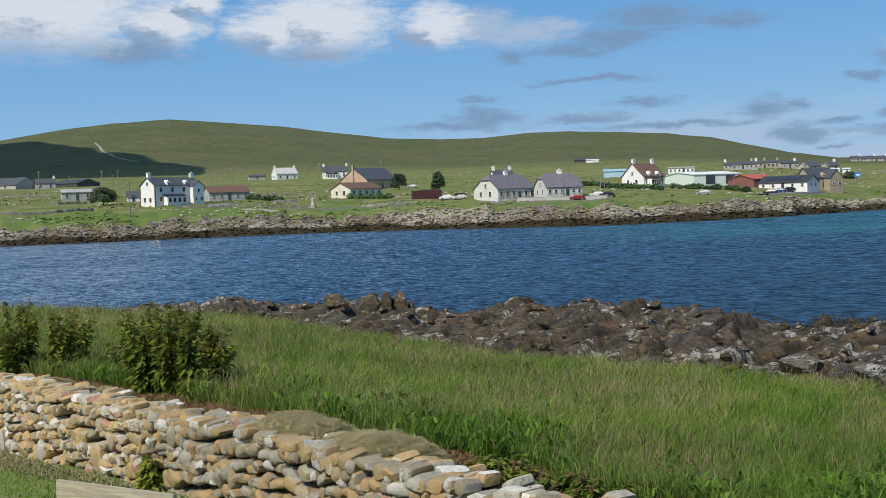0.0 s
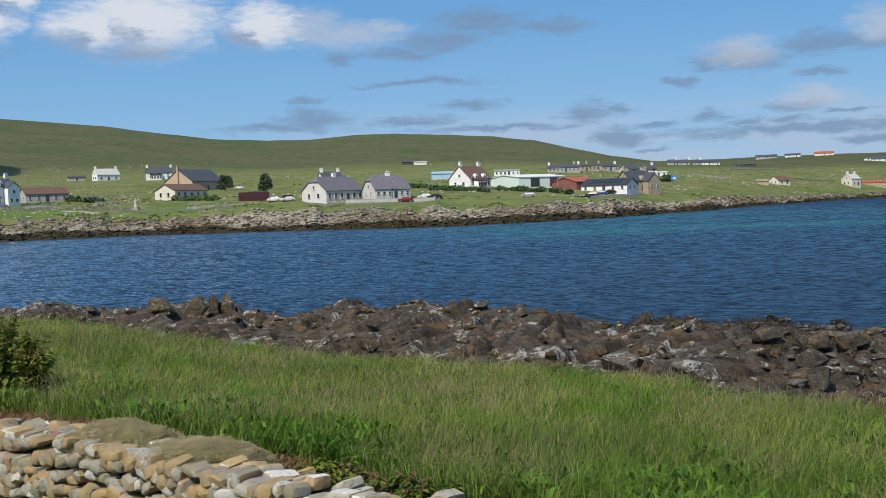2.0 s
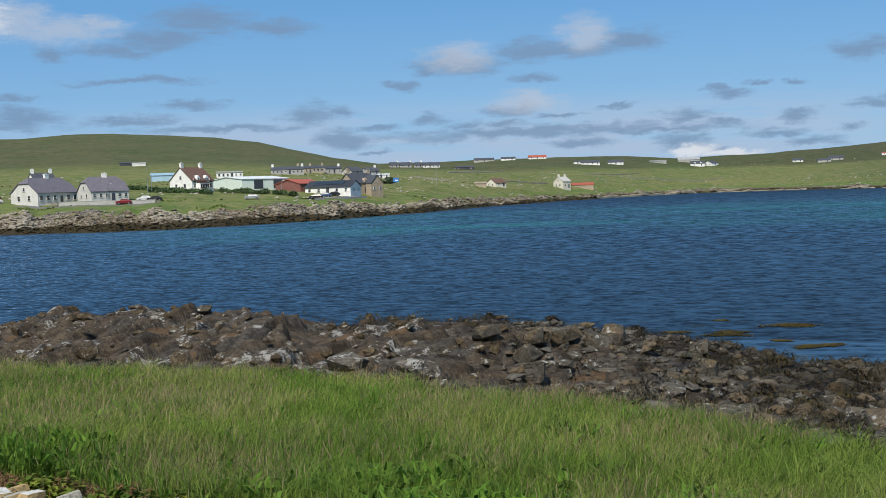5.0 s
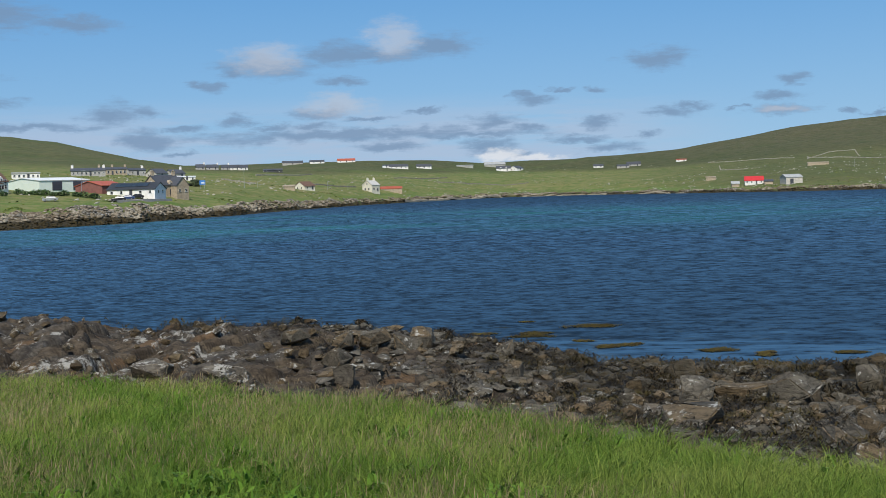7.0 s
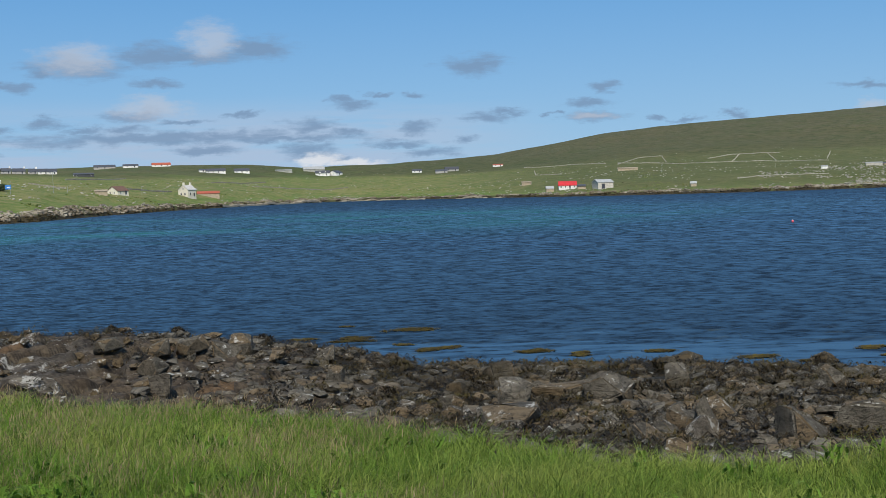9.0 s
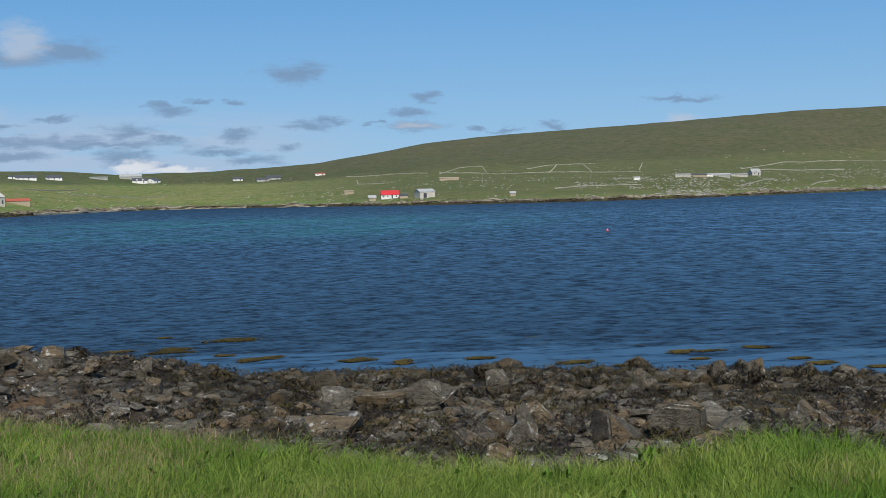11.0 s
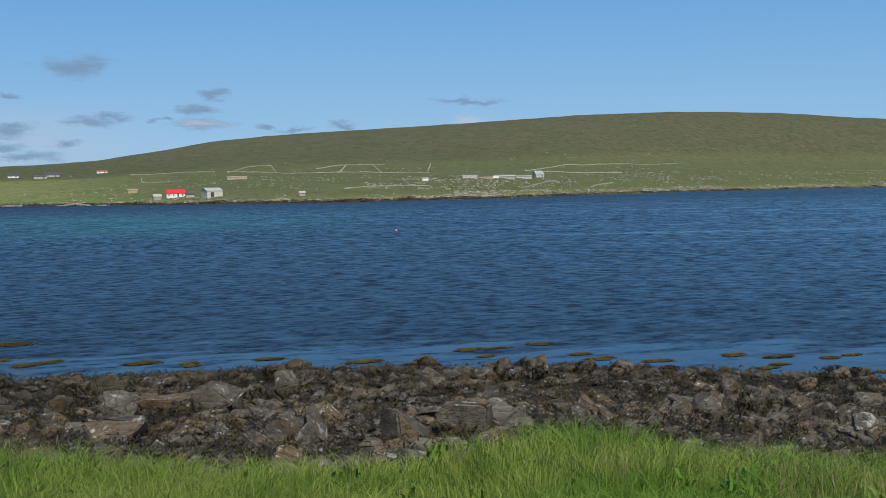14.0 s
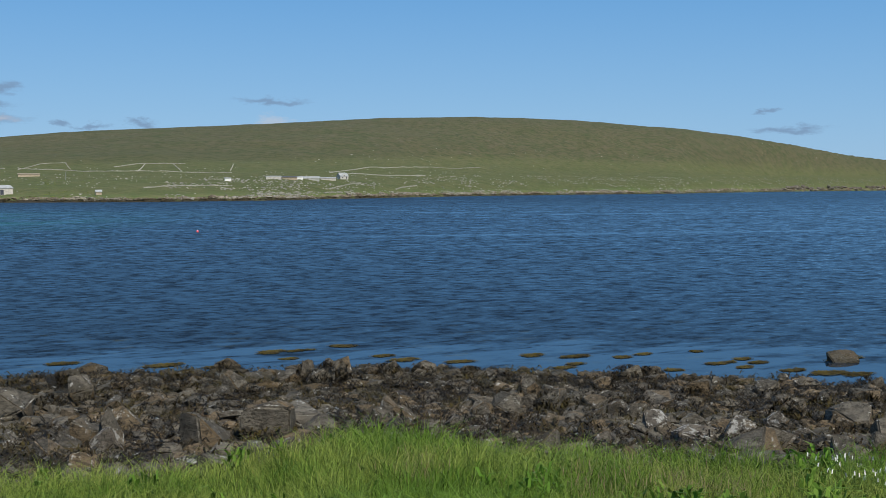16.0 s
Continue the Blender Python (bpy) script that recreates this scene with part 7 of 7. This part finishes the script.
# ---- the bench on the lawn ----
def bench():
    wood_m, n = material("weathered_bench_timber")
    grain = n.noise(n.vec("MULTIPLY", n.place, (1.2, 9.0, 14.0)), 1.5, 5, 0.6, 1.2)
    color = n.mix(n.ramp(grain, 0.35, 0.65), rgb(0.42, 0.36, 0.24), rgb(0.27, 0.23, 0.16))
    color = n.mix(n.ramp(n.noise(n.place, 3.0, 4), 0.5, 0.7, 0.0, 0.5), color, rgb(0.36, 0.35, 0.31))
    finish(n, color, 0.85, grain, 0.3, 0.005)
    thing = holder("bench", -3.2, 11.4, -31.5, label="weathered pale wooden bench on the mown lawn", category="bench")
    for name, z, h in (("backrest", 0.74, 0.2), ("backrest", 0.5, 0.14)):
        bm = bmesh.new()
        vs = box(bm, (0, 0, z), (1.56, 0.045, h))
        bmesh.ops.bevel(bm, geom=bm.edges[:], offset=0.006, segments=2, affect="EDGES")
        part(name, bm, wood_m, thing)
    for k in range(4):
        bm = bmesh.new()
        box(bm, (0, 0.1 + k * 0.11, 0.43), (1.5, 0.095, 0.035))
        part("seat_slat", bm, wood_m, thing)
    for sx in (-0.62, 0.62):
        for sy, h in ((0.03, 0.7), (0.43, 0.42)):
            bm = bmesh.new()
            box(bm, (sx, sy, h / 2 - 0.02), (0.07, 0.06, h + 0.04))
            part("leg", bm, wood_m, thing)


bench()
# ---- the drystone wall: stones in rough courses before a core coloured as gap shade ----
def wall_stone_material():
    m, n = material("drystone")
    seed = n.math("FRACT", n.math("ADD", n.math("MULTIPLY", n.island, 5.3), n.single))
    other = n.math("FRACT", n.math("MULTIPLY", seed, 17.0))
    shift = n.vec("ADD", n.place, n.add("ShaderNodeCombineXYZ", {0: n.math("MULTIPLY", seed, 53.0), 1: 0.0, 2: other}))
    coarse, fine = n.noise(shift, 2.2, 6, 0.7), n.noise(shift, 17.0, 5, 0.72)
    tan = n.mix(other, rgb(0.40, 0.305, 0.165), rgb(0.50, 0.335, 0.15))
    grey = n.mix(other, rgb(0.36, 0.335, 0.27), rgb(0.47, 0.445, 0.37))
    color = n.mix(n.ramp(seed, 0.44, 0.46), tan, grey)
    color = n.mix(n.ramp(seed, 0.70, 0.71), color, rgb(0.35, 0.30, 0.205))
    color = n.mix(n.ramp(seed, 0.87, 0.88), color, rgb(0.64, 0.62, 0.56))
    color = n.mix(n.ramp(seed, 0.972, 0.975), color, rgb(0.42, 0.23, 0.17))
    color = n.mix(n.ramp(coarse, 0.45, 0.66, 0.0, 0.5), color, rgb(0.25, 0.205, 0.13))
    color = n.mix(n.ramp(n.noise(shift, 2.4, 6, 0.75), 0.60, 0.67, 0.0, 0.8), color, rgb(0.50, 0.49, 0.44))
    color = n.mix(n.ramp(fine, 0.49, 0.66, 0.0, 0.45), color, rgb(0.16, 0.135, 0.095))
    finish(n, color, 0.9, n.math("MULTIPLY_ADD", fine, 0.7, coarse), 0.75, 0.06, specular=0.12)
    return m


MAT_STONE = wall_stone_material()
MAT_CORE_SHADE = plain("wall_core_shade", (0.05, 0.042, 0.032), (0.035, 0.03, 0.024), 3.0, 0.95)


def wall_stone_mesh(seed):
    """A field stone: an uneven many-sided face, bulging a little, its rim worn round."""
    rng = random.Random(seed)
    sides = rng.choice((6, 7, 7, 8))
    turn = rng.uniform(0, 6.28)
    outline = []
    for k in range(sides):
        a = turn + (k + rng.uniform(-0.28, 0.28)) * 6.283 / sides
        c, q = math.cos(a), math.sin(a)
        r = 0.5 / max(abs(c), abs(q)) ** 0.62 * rng.uniform(0.86, 1.06)
        outline.append((c * r, q * r))
    lean = rng.uniform(-0.12, 0.12), rng.uniform(-0.12, 0.12)
    bm = bmesh.new()
    rings = []
    for depth, scale in ((-0.50, 0.66), (-0.42, 0.90), (-0.22, 1.0), (0.5, 0.9)):
        rings.append([bm.verts.new((x * scale, depth + (x * lean[0] + z * lean[1]) * (depth < 0), z * scale)) for x, z in outline])
    tip = bm.verts.new((rng.uniform(-0.1, 0.1), -0.53, rng.uniform(-0.1, 0.1)))
    for k in range(sides):
        j = (k + 1) % sides
        bm.faces.new((rings[0][k], rings[0][j], tip))
        for lower, upper in zip(rings, rings[1:]):
            bm.faces.new((upper[k], upper[j], lower[j], lower[k]))
    bm.faces.new(rings[-1])
    bmesh.ops.recalc_face_normals(bm, faces=bm.faces)
    mesh = bpy.data.meshes.new("stone")
    bm.to_mesh(mesh)
    bm.free()
    mesh.shade_smooth()
    mesh.set_sharp_from_angle(angle=0.6)
    mesh.materials.append(MAT_STONE)
    return mesh


def build_wall():
    rng = random.Random(21)
    along = (WALL_B - WALL_A)
    length = along.length
    along.normalize()
    rz = math.degrees(math.atan2(along.y, along.x))
    meshes = [wall_stone_mesh(k) for k in range(22)]
    wall = new("stone_wall")
    wall.matrix_basis = pose(WALL_A.x, WALL_A.y, 0, 0, 0, rz)
    tagged(wall, "drystone wall of tan, grey and white field stones below the meadow", "wall")

    def base(u):
        p = WALL_A + along * u
        return float(np.interp(math.hypot(p.x, p.y), (8, 15, 22, 40), (2.75, 2.5, 2.05, 1.8)))

    def crown(u):
        return float(np.interp(u, (0, 3, 10, 15, 25), (3.12, 3.22, 3.42, 3.48, 3.46)))

    # core, under the stones, near-black to stand for the shade in their gaps
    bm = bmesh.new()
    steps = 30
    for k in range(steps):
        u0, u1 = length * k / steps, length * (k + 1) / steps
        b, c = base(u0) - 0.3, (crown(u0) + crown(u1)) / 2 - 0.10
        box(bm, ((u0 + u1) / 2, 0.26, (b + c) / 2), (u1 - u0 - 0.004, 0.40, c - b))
    part("core", bm, MAT_CORE_SHADE, wall)
    places = []
    levels = [0.0]
    while levels[-1] < 1.7:
        levels.append(levels[-1] + rng.uniform(0.10, 0.165))
    for row in range(len(levels) - 1):
        u = rng.uniform(-0.2, 0.1)
        while u < length:
            w = (rng.uniform(0.09, 0.21) if rng.random() < 0.74 else rng.uniform(0.2, 0.34)) * (1.25 if row < 2 else 1.0)
            b, c = base(u), crown(u)
            wave = 0.05 * math.sin(u * 1.3 + row) + 0.035 * math.sin(u * 3.9 + 2 * row) + rng.uniform(-0.02, 0.02)
            z0, z1 = b + levels[row] + wave, b + levels[row + 1] + wave
            if z1 < c + 0.05:
                grow = 1.0
                if rng.random() < 0.14 and z1 < c - 0.15:
                    grow = rng.uniform(1.3, 1.9)
                places.append((u + w / 2, rng.uniform(-0.04, 0.03), (z0 + z1) / 2 + rng.uniform(-0.03, 0.03), w * rng.uniform(1.0, 1.14) * (grow ** 0.6), 0.32, (z1 - z0) * rng.uniform(0.92, 1.25) * grow, rng.uniform(-24, 24)))
            u += w
    # the rough top, two to three stones deep
    for s in (0.0, 0.24, 0.46):
        u = rng.uniform(0, 0.3)
        while u < length:
            w = rng.uniform(0.12, 0.28) if rng.random() < 0.88 else rng.uniform(0.3, 0.42)
            if rng.random() < 0.93 - 0.6 * (s > 0.4):
                places.append((u + w / 2, s + rng.uniform(-0.05, 0.05), crown(u) - 0.02 + rng.uniform(-0.05, 0.05), w * 1.05, rng.uniform(0.2, 0.3), rng.uniform(0.12, 0.2), rng.uniform(-12, 12)))
            u += w
    for u, w, h in ((2.35, 0.42, 0.46), (4.3, 0.36, 0.42), (6.6, 0.34, 0.5), (3.4, 0.5, 0.3)):
        places.append((u, -0.06, base(u) + h * 0.42, w, 0.3, h, rng.uniform(-6, 6)))
    singles = [p for p in places if 8.0 < p[0] < 15.6]
    singles = singles[:300]
    rest = [p for p in places if p not in singles]
    for u, s, z, w, t, h, tilt in singles:
        ob = new("stone", meshes[rng.randrange(22)])
        ob.parent = wall
        ob.matrix_basis = Matrix.LocRotScale((u, s, z), Euler((radians(rng.uniform(-10, 10)), radians(tilt), radians(rng.uniform(-9, 9)))), (w, t, h))
    verts, faces = [], []
    cache = [([v.co.copy() for v in m.vertices], [tuple(p.vertices) for p in m.polygons]) for m in meshes]
    for u, s, z, w, t, h, tilt in rest:
        vs, fs = cache[rng.randrange(22)]
        m = Matrix.LocRotScale((u, s, z), Euler((radians(rng.uniform(-10, 10)), radians(tilt), radians(rng.uniform(-9, 9)))), (w, t, h))
        n = len(verts)
        verts += [m @ v for v in vs]
        faces += [tuple(i + n for i in f) for f in fs]
    ob = mesh_object("stones", verts, faces, MAT_STONE, True, wall)
    ob.data.set_sharp_from_angle(angle=0.6)
    tagged(ob, "drystone courses of tan and grey stones", kind="stuff")


build_wall()
